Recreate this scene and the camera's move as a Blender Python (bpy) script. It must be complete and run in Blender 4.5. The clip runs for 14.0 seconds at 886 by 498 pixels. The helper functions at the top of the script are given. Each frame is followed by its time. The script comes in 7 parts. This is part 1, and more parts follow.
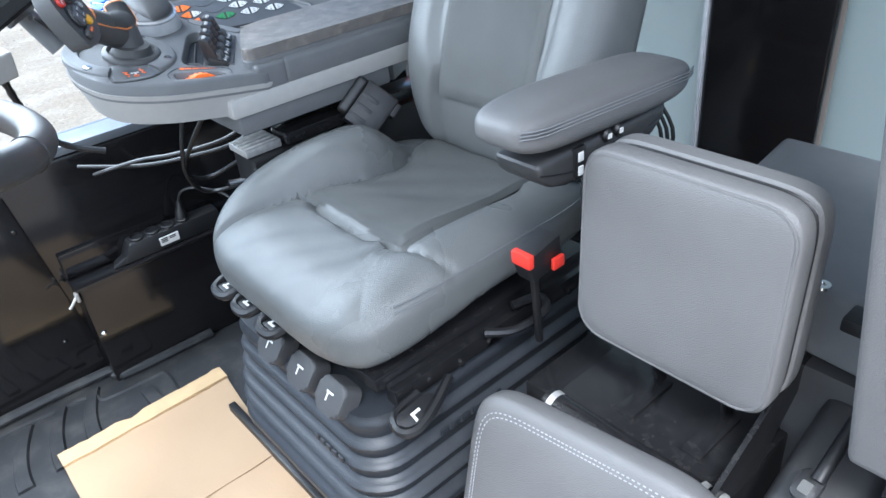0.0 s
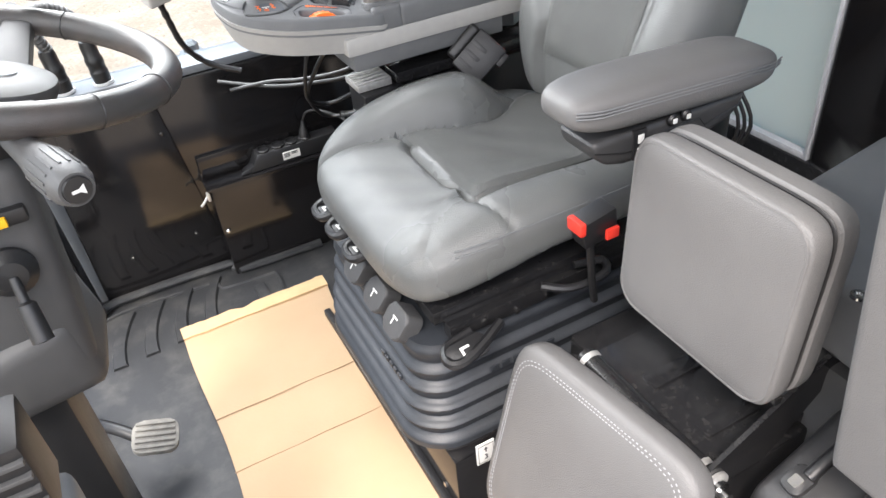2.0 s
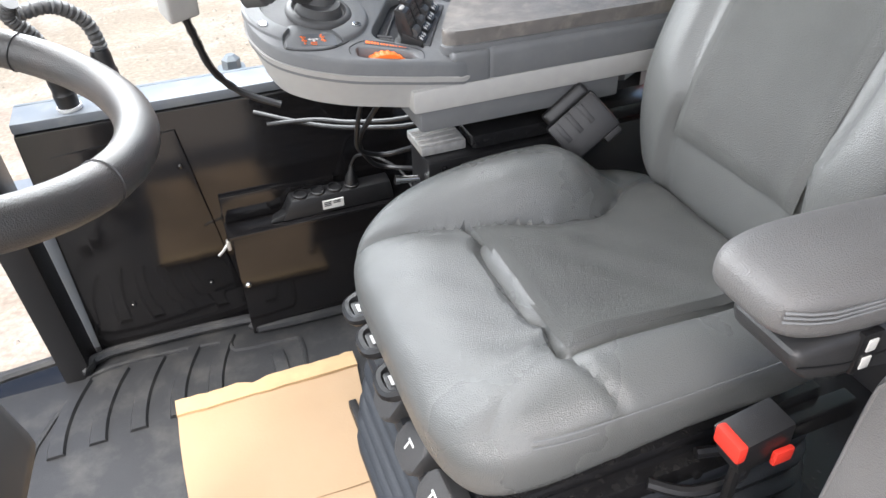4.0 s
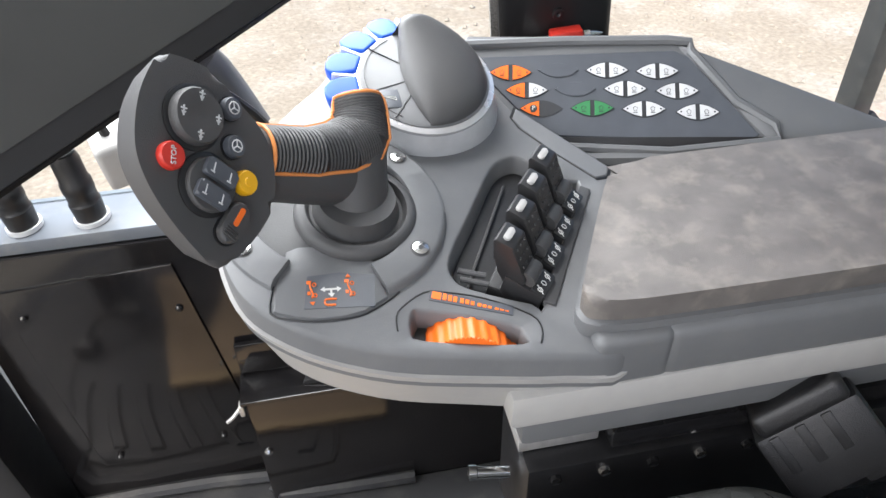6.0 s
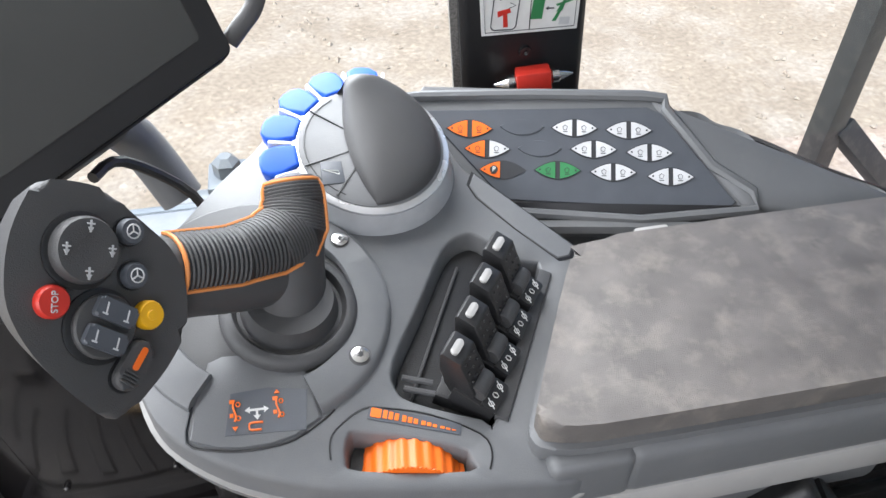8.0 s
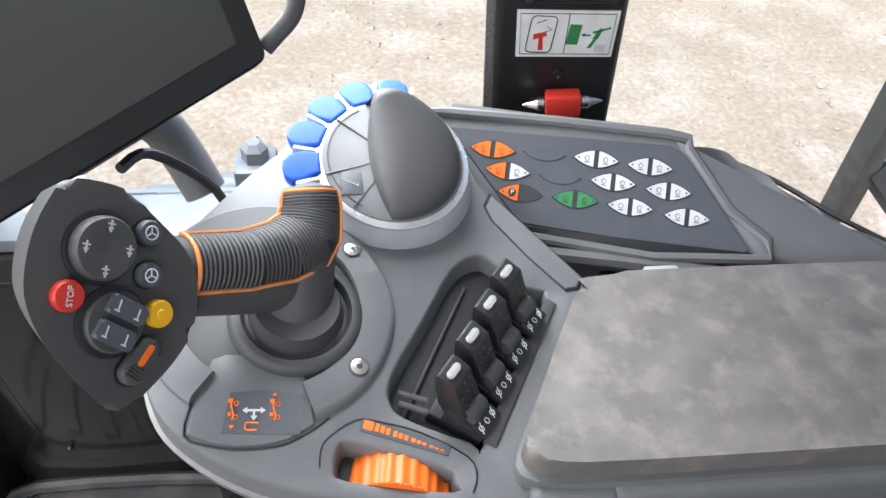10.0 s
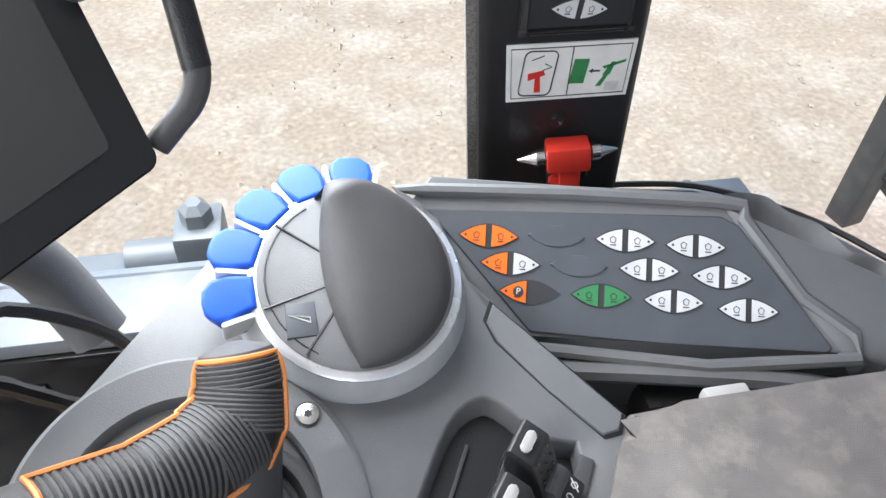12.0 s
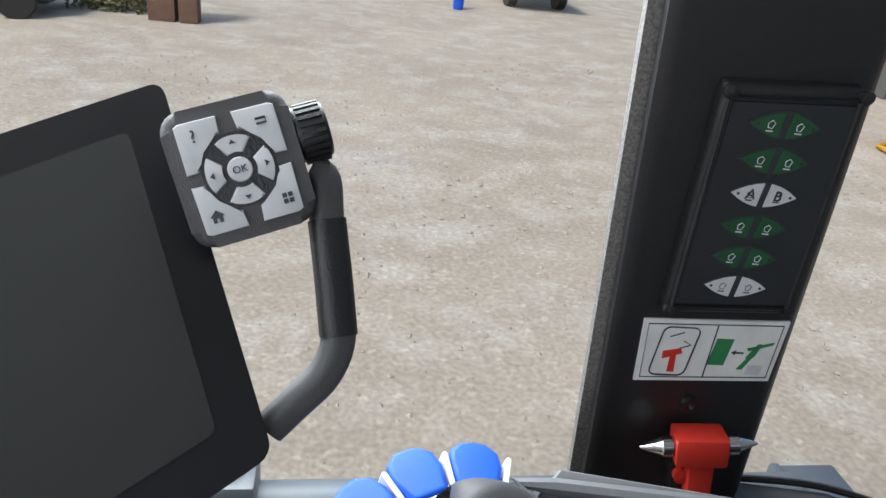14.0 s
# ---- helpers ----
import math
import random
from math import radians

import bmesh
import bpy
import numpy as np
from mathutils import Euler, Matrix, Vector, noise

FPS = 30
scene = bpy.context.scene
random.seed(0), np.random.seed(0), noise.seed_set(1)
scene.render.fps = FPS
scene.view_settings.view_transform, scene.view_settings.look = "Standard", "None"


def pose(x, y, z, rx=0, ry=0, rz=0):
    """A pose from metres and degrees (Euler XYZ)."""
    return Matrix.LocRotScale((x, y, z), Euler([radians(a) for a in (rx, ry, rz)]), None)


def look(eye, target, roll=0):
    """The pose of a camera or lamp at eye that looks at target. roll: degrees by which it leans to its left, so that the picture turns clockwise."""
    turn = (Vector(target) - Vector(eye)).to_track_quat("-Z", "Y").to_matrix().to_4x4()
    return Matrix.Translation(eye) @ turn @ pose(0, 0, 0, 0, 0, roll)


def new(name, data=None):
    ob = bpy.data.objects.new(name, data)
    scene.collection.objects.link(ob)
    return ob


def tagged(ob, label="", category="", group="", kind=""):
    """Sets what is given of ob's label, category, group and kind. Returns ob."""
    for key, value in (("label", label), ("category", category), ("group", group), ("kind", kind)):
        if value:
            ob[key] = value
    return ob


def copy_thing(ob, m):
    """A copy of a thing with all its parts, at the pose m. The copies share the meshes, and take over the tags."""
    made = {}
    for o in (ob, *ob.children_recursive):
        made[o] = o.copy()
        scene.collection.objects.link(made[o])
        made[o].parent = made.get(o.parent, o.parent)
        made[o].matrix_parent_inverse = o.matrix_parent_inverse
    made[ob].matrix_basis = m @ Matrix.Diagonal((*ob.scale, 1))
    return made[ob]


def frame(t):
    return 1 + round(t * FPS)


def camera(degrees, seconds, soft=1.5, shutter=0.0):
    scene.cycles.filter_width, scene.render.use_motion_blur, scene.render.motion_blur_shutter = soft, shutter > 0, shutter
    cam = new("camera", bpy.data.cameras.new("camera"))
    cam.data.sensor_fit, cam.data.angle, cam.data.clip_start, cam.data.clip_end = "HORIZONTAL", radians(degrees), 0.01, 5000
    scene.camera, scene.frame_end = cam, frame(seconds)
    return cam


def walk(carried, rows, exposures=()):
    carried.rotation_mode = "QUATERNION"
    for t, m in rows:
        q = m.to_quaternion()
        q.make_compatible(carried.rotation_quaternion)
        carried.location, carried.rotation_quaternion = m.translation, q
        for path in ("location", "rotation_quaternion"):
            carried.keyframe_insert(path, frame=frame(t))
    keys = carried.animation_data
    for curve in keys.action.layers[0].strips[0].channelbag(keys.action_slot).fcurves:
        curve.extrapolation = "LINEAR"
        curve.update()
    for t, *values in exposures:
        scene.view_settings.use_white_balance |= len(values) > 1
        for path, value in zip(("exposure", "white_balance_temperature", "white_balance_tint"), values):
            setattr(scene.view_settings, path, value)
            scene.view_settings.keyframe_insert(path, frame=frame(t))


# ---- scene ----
cam = camera(63.0, 14.0)
PATH = [
    (0, (-0.089, -0.334, 1.099), (0.959, 1.0, 0.04), -6.2),
    (0.5, (-0.053, -0.362, 1.112), (0.746, 1.055, -0.052), -7.7),
    (1, (-0.035, -0.409, 1.143), (0.644, 1.016, -0.084), -7.7),
    (1.5, (-0.034, -0.433, 1.156), (0.627, 1.002, -0.071), -7.0),
    (2, (-0.036, -0.435, 1.171), (0.633, 1.019, -0.028), -6.0),
    (2.2, (-0.034, -0.429, 1.175), (0.633, 1.039, -0.008), -5.8),
    (4.3, (0.114, 0.005, 1.095), (0.637, 1.531, -0.087), -0.4),
    (4.5, (0.13, 0.07, 1.089), (0.598, 1.603, -0.107), -0.2),
    (5, (0.184, 0.196, 1.109), (0.52, 1.746, -0.11), -0.2),
    (5.5, (0.251, 0.324, 1.127), (0.514, 1.87, -0.115), -1.1),
    (6, (0.277, 0.483, 1.111), (0.548, 1.997, -0.168), -1.4),
    (6.5, (0.315, 0.549, 1.128), (0.617, 2.044, -0.165), -1.6),
    (7, (0.329, 0.551, 1.136), (0.666, 2.026, -0.172), -1.2),
    (7.5, (0.329, 0.552, 1.14), (0.662, 2.011, -0.187), -0.7),
    (8, (0.321, 0.58, 1.149), (0.635, 2.017, -0.206), 0.6),
    (8.2, (0.319, 0.592, 1.157), (0.63, 2.015, -0.213), 1.4),
    (10.5, (0.331, 0.584, 1.172), (0.58, 2.014, -0.204), 5.3),
    (11, (0.329, 0.582, 1.168), (0.572, 2.008, -0.214), 4.8),
    (11.5, (0.345, 0.647, 1.119), (0.57, 2.054, -0.284), 2.6),
    (12, (0.35, 0.76, 1.127), (0.666, 2.165, -0.261), 3.0),
    (12.5, (0.379, 0.841, 1.173), (0.882, 2.343, -0.047), 6.7),
    (13, (0.353, 0.939, 1.204), (0.99, 2.527, 0.17), 9.1),
    (13.4, (0.332, 0.913, 1.135), (0.882, 2.607, 0.229), 8.2),
    (13.7, (0.298, 0.885, 1.103), (0.768, 2.606, 0.202), 7.8),
    (14, (0.293, 0.851, 1.098), (0.606, 2.62, 0.223), 6.5),
]
LIGHTNESS = [(0, 1.55, 5600, 8), (0.6, 1.3, 6080, 10.5), (1.5, 1.34, 6400, 11), (2.0, 1.68, 6700, 13), (2.2, 1.65, 6500, 13), (5.2, 1.6, 6700, 13), (6.5, 1.48, 6620, 13), (8, 1.42, 6550, 13), (11.5, 1.45, 6500, 13), (12.4, 1.1, 6600, 13), (13, 0.4, 6950, 14), (13.5, 0.6, 6400, 13), (14, 0.68, 6350, 11)]
walk(cam, [(t, look(eye, target, roll)) for t, eye, target, roll in PATH], LIGHTNESS)

# ---- world and light ----
world = bpy.data.worlds.new("sky")
scene.world = world
world.use_nodes = True
wn = world.node_tree.nodes
sky = wn.new("ShaderNodeTexSky")
sky.sky_type, sky.sun_disc = "NISHITA", False
sky.sun_elevation, sky.sun_rotation, sky.dust_density, sky.air_density = radians(52), radians(230), 3.0, 1.0
wn["Background"].inputs[1].default_value = 0.115
world.node_tree.links.new(sky.outputs[0], wn["Background"].inputs[0])
sun = new("sun", bpy.data.lights.new("sun", "SUN"))
sun.data.energy, sun.data.angle, sun.data.color = 1.6, radians(14), (1.0, 0.97, 0.93)
sun.matrix_world = look((-6, -7, 12), (0, 0, 0))
# added area lamps, standing in for sky light at open door, windscreen, side window
for name, at, aim, w, h, power in (("door_fill", (0.0, -0.7, 1.5), (0.4, 0.45, 0.5), 1.3, 0.8, 5.0), ("windscreen_fill", (-0.98, 0.45, 1.42), (0.4, 0.6, 0.5), 1.5, 0.8, 7.2), ("side_fill", (0.0, 1.42, 1.3), (0.3, 0.5, 0.6), 1.0, 0.9, 19)):
    lamp = new(name, bpy.data.lights.new(name, "AREA"))
    lamp.data.shape, lamp.data.size, lamp.data.size_y, lamp.data.energy, lamp.data.color = "RECTANGLE", w, h, power, (0.93, 0.97, 1.0)
    lamp.matrix_world = look(at, aim)


# ---- materials ----
def mat(name, color, rough=0.5, metal=0.0, color2=None, scale=60.0, bump=0.0, bump_scale=400.0, spread=0.5, coat=0.0,
        kind="noise", detail=6.0, wear=None, wear_scale=9.0, wear_amount=0.5, rough_var=0.08, spec=0.5):
    """A surface with two scales of colour variation, a varying gloss and a fine relief, in metres."""
    m = bpy.data.materials.new(name)
    m.use_nodes = True
    n, l = m.node_tree.nodes, m.node_tree.links
    p = n["Principled BSDF"]
    tc = n.new("ShaderNodeTexCoord")
    p.inputs["Metallic"].default_value = metal
    p.inputs["Coat Weight"].default_value = coat
    p.inputs["Specular IOR Level"].default_value = spec
    tex = n.new("ShaderNodeTexNoise")
    tex.inputs["Scale"].default_value, tex.inputs["Detail"].default_value = scale, detail
    l.new(tc.outputs["Object"], tex.inputs["Vector"])
    ramp = n.new("ShaderNodeMapRange")
    ramp.inputs[1].default_value, ramp.inputs[2].default_value = 0.5 - spread / 2, 0.5 + spread / 2
    l.new(tex.outputs["Fac"], ramp.inputs[0])
    mix = n.new("ShaderNodeMix")
    mix.data_type = "RGBA"
    c2 = color2 or tuple(c * 0.82 for c in color)
    mix.inputs[6].default_value, mix.inputs[7].default_value = (*color, 1), (*c2, 1)
    l.new(ramp.outputs[0], mix.inputs[0])
    out = mix.outputs[2]
    if wear:
        wt = n.new("ShaderNodeTexNoise")
        wt.inputs["Scale"].default_value, wt.inputs["Detail"].default_value, wt.inputs["Roughness"].default_value = wear_scale, 8, 0.65
        l.new(tc.outputs["Object"], wt.inputs["Vector"])
        wr = n.new("ShaderNodeMapRange")
        wr.inputs[1].default_value, wr.inputs[2].default_value, wr.inputs[4].default_value = 0.48, 0.68, wear_amount
        l.new(wt.outputs["Fac"], wr.inputs[0])
        wm = n.new("ShaderNodeMix")
        wm.data_type = "RGBA"
        wm.inputs[7].default_value = (*wear, 1)
        l.new(wr.outputs[0], wm.inputs[0])
        l.new(out, wm.inputs[6])
        out = wm.outputs[2]
    l.new(out, p.inputs["Base Color"])
    rr = n.new("ShaderNodeMapRange")
    rr.inputs[3].default_value, rr.inputs[4].default_value = max(0.02, rough - rough_var), min(1, rough + rough_var)
    t2 = n.new("ShaderNodeTexNoise")
    t2.inputs["Scale"].default_value, t2.inputs["Detail"].default_value = scale * 0.3, 5
    l.new(tc.outputs["Object"], t2.inputs["Vector"])
    l.new(t2.outputs["Fac"], rr.inputs[0])
    l.new(rr.outputs[0], p.inputs["Roughness"])
    if bump:
        if kind == "cells":
            bt = n.new("ShaderNodeTexVoronoi")
            bt.inputs["Scale"].default_value = bump_scale
            source = bt.outputs["Distance"]
        else:
            bt = n.new("ShaderNodeTexNoise")
            bt.inputs["Scale"].default_value, bt.inputs["Detail"].default_value = bump_scale, 3
            source = bt.outputs["Fac"]
        l.new(tc.outputs["Object"], bt.inputs["Vector"])
        b = n.new("ShaderNodeBump")
        b.inputs["Strength"].default_value, b.inputs["Distance"].default_value = bump, 0.002
        l.new(source, b.inputs["Height"])
        l.new(b.outputs[0], p.inputs["Normal"])
    return m


LEATHER = mat("grey_leather", (0.118, 0.122, 0.12), 0.29, bump=0.3, bump_scale=750, kind="cells", color2=(0.112, 0.116, 0.114), scale=14)
MESH = mat("perforated_leather", (0.09, 0.093, 0.089), 0.4, bump=0.6, bump_scale=1000, kind="cells", color2=(0.072, 0.074, 0.071), scale=18)
VINYL = mat("grey_vinyl", (0.122, 0.12, 0.119), 0.46, bump=0.3, bump_scale=800, kind="cells", color2=(0.102, 0.1, 0.099), scale=10)
THREAD = mat("thread", (0.32, 0.32, 0.33), 0.7)
SEAM = mat("seat_seam", (0.15, 0.155, 0.16), 0.6)
BLACK = mat("gloss_black_panel", (0.006, 0.006, 0.007), 0.12, color2=(0.009, 0.008, 0.008), scale=20, bump=0.04, bump_scale=30, spec=0.6, rough_var=0.03, wear=(0.05, 0.045, 0.04), wear_scale=160, wear_amount=0.12)
STEEL = mat("black_steel", (0.012, 0.012, 0.013), 0.2, bump=0.05, bump_scale=120, wear=(0.07, 0.066, 0.06), wear_scale=90, wear_amount=0.15)
RUBBER = mat("floor_rubber", (0.018, 0.019, 0.021), 0.55, bump=0.4, bump_scale=500, color2=(0.024, 0.025, 0.027), scale=12, wear=(0.085, 0.082, 0.075), wear_scale=14, wear_amount=0.45)
BELLOWS = mat("bellows_rubber", (0.03, 0.034, 0.04), 0.45, bump=0.2, bump_scale=400, color2=(0.022, 0.025, 0.03))
CONSOLE = mat("console_grey", (0.127, 0.131, 0.135), 0.5, bump=0.22, bump_scale=1400, color2=(0.114, 0.118, 0.122), scale=25, wear=(0.17, 0.17, 0.168), wear_scale=30, wear_amount=0.25)
DARKP = mat("dark_plastic", (0.06, 0.06, 0.061), 0.5, bump=0.25, bump_scale=1500, color2=(0.05, 0.05, 0.051), scale=30)
BAND = mat("light_grey_plastic", (0.33, 0.325, 0.315), 0.5, bump=0.15, bump_scale=1400, color2=(0.36, 0.355, 0.34))
SOCKET = mat("black_plastic", (0.011, 0.011, 0.012), 0.4, bump=0.2, bump_scale=900)
SATIN = mat("satin_grey_plastic", (0.42, 0.43, 0.44), 0.38, bump=0.05, bump_scale=1400)
PAD = mat("worn_pad", (0.15, 0.137, 0.127), 0.5, color2=(0.1, 0.092, 0.086), scale=26, spread=0.3, detail=9, bump=0.3, bump_scale=1500, wear=(0.25, 0.225, 0.195), wear_scale=44, wear_amount=0.55, kind="cells")
CARD = mat("cardboard", (0.43, 0.3, 0.185), 0.85, color2=(0.39, 0.268, 0.16), scale=6, bump=0.15, bump_scale=160, wear=(0.42, 0.28, 0.15), wear_scale=11, wear_amount=0.25)
CARD_EDGE = mat("cardboard_edge", (0.58, 0.41, 0.225), 0.85, scale=30)
ORANGE = mat("orange_plastic", (0.85, 0.16, 0.012), 0.42, color2=(0.8, 0.14, 0.01), scale=20)
ALU = mat("aluminium", (0.62, 0.61, 0.58), 0.5, 0.7, color2=(0.42, 0.41, 0.4), scale=90, bump=0.1, bump_scale=300)
CHROME = mat("chrome", (0.75, 0.75, 0.75), 0.18, 1.0)
RED = mat("red_plastic", (0.6, 0.035, 0.022), 0.42)
BLUE = mat("blue_plastic", (0.012, 0.1, 0.6), 0.48, spec=0.3, rough_var=0.04)
WHITE = mat("white_plastic", (0.72, 0.72, 0.7), 0.45)
SILVER = mat("silver_print", (0.56, 0.57, 0.58), 0.5)
GREEN = mat("green_print", (0.03, 0.2, 0.07), 0.5)
GREEN_DARK = mat("dark_green_print", (0.012, 0.075, 0.03), 0.5)
YELLOW = mat("yellow_plastic", (0.8, 0.42, 0.01), 0.4)
INK = mat("dark_print", (0.03, 0.032, 0.036), 0.5)
GLOSS = mat("screen_glass", (0.034, 0.036, 0.035), 0.16, color2=(0.028, 0.029, 0.029), scale=7)
KEYPAD = mat("key_panel", (0.075, 0.083, 0.097), 0.42, scale=40, bump=0.1, bump_scale=1200)
PAINT = mat("grey_machine_paint", (0.14, 0.155, 0.175), 0.4, scale=8, wear=(0.19, 0.185, 0.17), wear_scale=20, wear_amount=0.3)
ROOF = mat("roof_lining", (0.42, 0.42, 0.41), 0.9, bump=0.3, bump_scale=300)


# dust: share of pale haze standing in for the pane's bright reflection
def glass(name, tint=(0.97, 0.99, 0.98), dust=0.0):
    m = bpy.data.materials.new(name)
    m.use_nodes = True
    n, l = m.node_tree.nodes, m.node_tree.links
    n.remove(n["Principled BSDF"])
    tr, gl, mx = n.new("ShaderNodeBsdfTransparent"), n.new("ShaderNodeBsdfGlossy"), n.new("ShaderNodeMixShader")
    lw, up, sc = n.new("ShaderNodeLayerWeight"), n.new("ShaderNodeMath"), n.new("ShaderNodeMath")
    lw.inputs[0].default_value = 0.5
    up.operation, up.inputs[1].default_value = "POWER", 5.0
    sc.operation, sc.inputs[1].default_value, sc.inputs[2].default_value = "MULTIPLY_ADD", 0.4, 0.015
    tr.inputs[0].default_value = (*tint, 1)
    gl.inputs["Roughness"].default_value = 0.02
    l.new(lw.outputs["Facing"], up.inputs[0])
    l.new(up.outputs[0], sc.inputs[0])
    l.new(sc.outputs[0], mx.inputs[0])
    l.new(tr.outputs[0], mx.inputs[1])
    l.new(gl.outputs[0], mx.inputs[2])
    l.new(mx.outputs[0], n["Material Output"].inputs[0])
    if dust:
        haze, over = n.new("ShaderNodeBsdfTranslucent"), n.new("ShaderNodeMixShader")
        haze.inputs[0].default_value = (0.62, 0.7, 0.66, 1)
        over.inputs[0].default_value = dust
        l.new(mx.outputs[0], over.inputs[1])
        l.new(haze.outputs[0], over.inputs[2])
        l.new(over.outputs[0], n["Material Output"].inputs[0])
    return m


GLASS = glass("window_glass")
GLASS_REAR = glass("tinted_glass", (0.72, 0.8, 0.78), 0.8)


# ---- shape helpers ----
def thing(name, at, label, category, group="", kind=""):
    ob = new(name)
    ob.empty_display_size = 0.05
    ob.location = at
    return tagged(ob, label, category, group, kind)


def part(name, bm, material, parent=None, label="", smooth=True):
    """Links a bmesh, in world places, as one mesh under a thing or a part."""
    bmesh.ops.recalc_face_normals(bm, faces=bm.faces)
    me = bpy.data.meshes.new(name)
    bm.to_mesh(me)
    bm.free()
    for p in me.polygons:
        p.use_smooth = smooth
    me.materials.append(material)
    if smooth:
        me.set_sharp_from_angle(angle=radians(38))
    ob = new(name, me)
    if parent:
        ob.parent = parent
        if parent.parent is None:
            ob.matrix_parent_inverse = Matrix.Translation(-parent.location)
    if label:
        ob["label"] = label
    return ob


def setting(name, bm, material, label, category, smooth=False):
    return tagged(part(name, bm, material, None, "", smooth), label, category, kind="structure")


def box(x0, x1, y0, y1, z0, z1, bevel=0.0, seg=2, bm=None, m=None):
    one = bmesh.new()
    bmesh.ops.create_cube(one, size=1.0)
    bmesh.ops.transform(one, matrix=Matrix.Translation(((x0 + x1) / 2, (y0 + y1) / 2, (z0 + z1) / 2)) @ Matrix.Diagonal((x1 - x0, y1 - y0, z1 - z0, 1)), verts=one.verts)
    if bevel:
        bmesh.ops.bevel(one, geom=one.edges[:], offset=bevel, segments=seg, affect="EDGES", profile=0.6)
    if m:
        bmesh.ops.transform(one, matrix=m, verts=one.verts)
    return merge(bm, one)


def merge(bm, one):
    if bm is None:
        return one
    me = bpy.data.meshes.new("tmp")
    one.to_mesh(me)
    one.free()
    bm.from_mesh(me)
    bpy.data.meshes.remove(me)
    return bm


def prism(bottom, top, bevel=0.0, seg=2, bm=None, which="all"):
    """A closed solid between two loops of places with as many corners."""
    one = bmesh.new()
    a, b = [one.verts.new(p) for p in bottom], [one.verts.new(p) for p in top]
    one.faces.new(a[::-1])
    lid = one.faces.new(b)
    for i in range(len(a)):
        j = (i + 1) % len(a)
        one.faces.new((a[i], a[j], b[j], b[i]))
    if bevel:
        edges = one.edges[:] if which == "all" else lid.edges[:]
        bmesh.ops.bevel(one, geom=edges, offset=bevel, segments=seg, affect="EDGES", profile=0.6)
    return merge(bm, one)


def tube(points, radius, sides=10, bm=None, smooth=4, closed=False, taper=None):
    """A round bar along a smoothed line of places."""
    pts = [Vector(p) for p in points]
    if smooth and len(pts) > 2:
        fine = []
        count = len(pts) if closed else len(pts) - 1
        for i in range(count):
            q = [pts[(i + k) % len(pts)] if closed else pts[min(max(i + k, 0), len(pts) - 1)] for k in (-1, 0, 1, 2)]
            for s in range(smooth):
                t = s / smooth
                fine.append(0.5 * (2 * q[1] + (q[2] - q[0]) * t + (2 * q[0] - 5 * q[1] + 4 * q[2] - q[3]) * t * t + (3 * q[1] - q[0] - 3 * q[2] + q[3]) * t ** 3))
        pts = fine if closed else fine + [pts[-1]]
    one = bmesh.new()
    rings, side = [], None
    for i, p in enumerate(pts):
        ahead = (pts[(i + 1) % len(pts)] - pts[i - 1]) if closed else (pts[min(i + 1, len(pts) - 1)] - pts[max(i - 1, 0)])
        ahead.normalize()
        if side is None:
            side = ahead.orthogonal().normalized()
        side = (side - ahead * side.dot(ahead)).normalized()
        up = ahead.cross(side)
        r = radius * (taper(i / (len(pts) - 1)) if taper else 1)
        rings.append([one.verts.new(p + r * (math.cos(a) * side + math.sin(a) * up)) for a in (2 * math.pi * k / sides for k in range(sides))])
    for i in range(len(rings) if closed else len(rings) - 1):
        a, b = rings[i], rings[(i + 1) % len(rings)]
        for k in range(sides):
            one.faces.new((a[k], a[(k + 1) % sides], b[(k + 1) % sides], b[k]))
    if not closed:
        one.faces.new(rings[0][::-1])
        one.faces.new(rings[-1])
    return merge(bm, one)


def lathe(profile, m, sides=32, bm=None):
    """A turned body: (radius, height) pairs round the z axis, placed by m."""
    one = bmesh.new()
    rings = [[one.verts.new((r * math.cos(2 * math.pi * k / sides), r * math.sin(2 * math.pi * k / sides), h)) for k in range(sides)] for r, h in profile]
    for a, b in zip(rings, rings[1:]):
        for k in range(sides):
            one.faces.new((a[k], a[(k + 1) % sides], b[(k + 1) % sides], b[k]))
    one.faces.new(rings[0][::-1])
    one.faces.new(rings[-1])
    bmesh.ops.transform(one, matrix=m, verts=one.verts)
    return merge(bm, one)


def cushion(hx, hy, m, top, bottom, p=7.0, q=4.0, n=44, bm=None):
    """A padded body with rounded plan corners and rims: top(a, b) and bottom(a, b) give its heights for a, b in -1..1."""
    one = bmesh.new()

    def spread(s):
        return math.copysign(1 - (1 - abs(s)) ** 1.9, s)

    grids = []
    for side in (top, bottom):
        rows = []
        for i in range(n + 1):
            line = []
            for j in range(n + 1):
                a, b = spread(2 * i / n - 1), spread(2 * j / n - 1)
                e = (abs(a) ** p + abs(b) ** p) ** (1 / p)
                big = max(abs(a), abs(b))
                k = big / e if e > 1e-6 else 1.0
                rim = max(0.0, 1 - big ** q) ** (1 / q)
                mid = 0.5 * (top(a, b) + bottom(a, b))
                line.append(one.verts.new((hx * a * k, hy * b * k, mid + (side(a, b) - mid) * rim)))
            rows.append(line)
        grids.append(rows)
    for g, rows in enumerate(grids):
        for i in range(n):
            for j in range(n):
                f = (rows[i][j], rows[i + 1][j], rows[i + 1][j + 1], rows[i][j + 1])
                one.faces.new(f if g == 0 else f[::-1])
    bmesh.ops.remove_doubles(one, verts=one.verts, dist=1e-5)
    bmesh.ops.transform(one, matrix=m, verts=one.verts)
    return merge(bm, one)


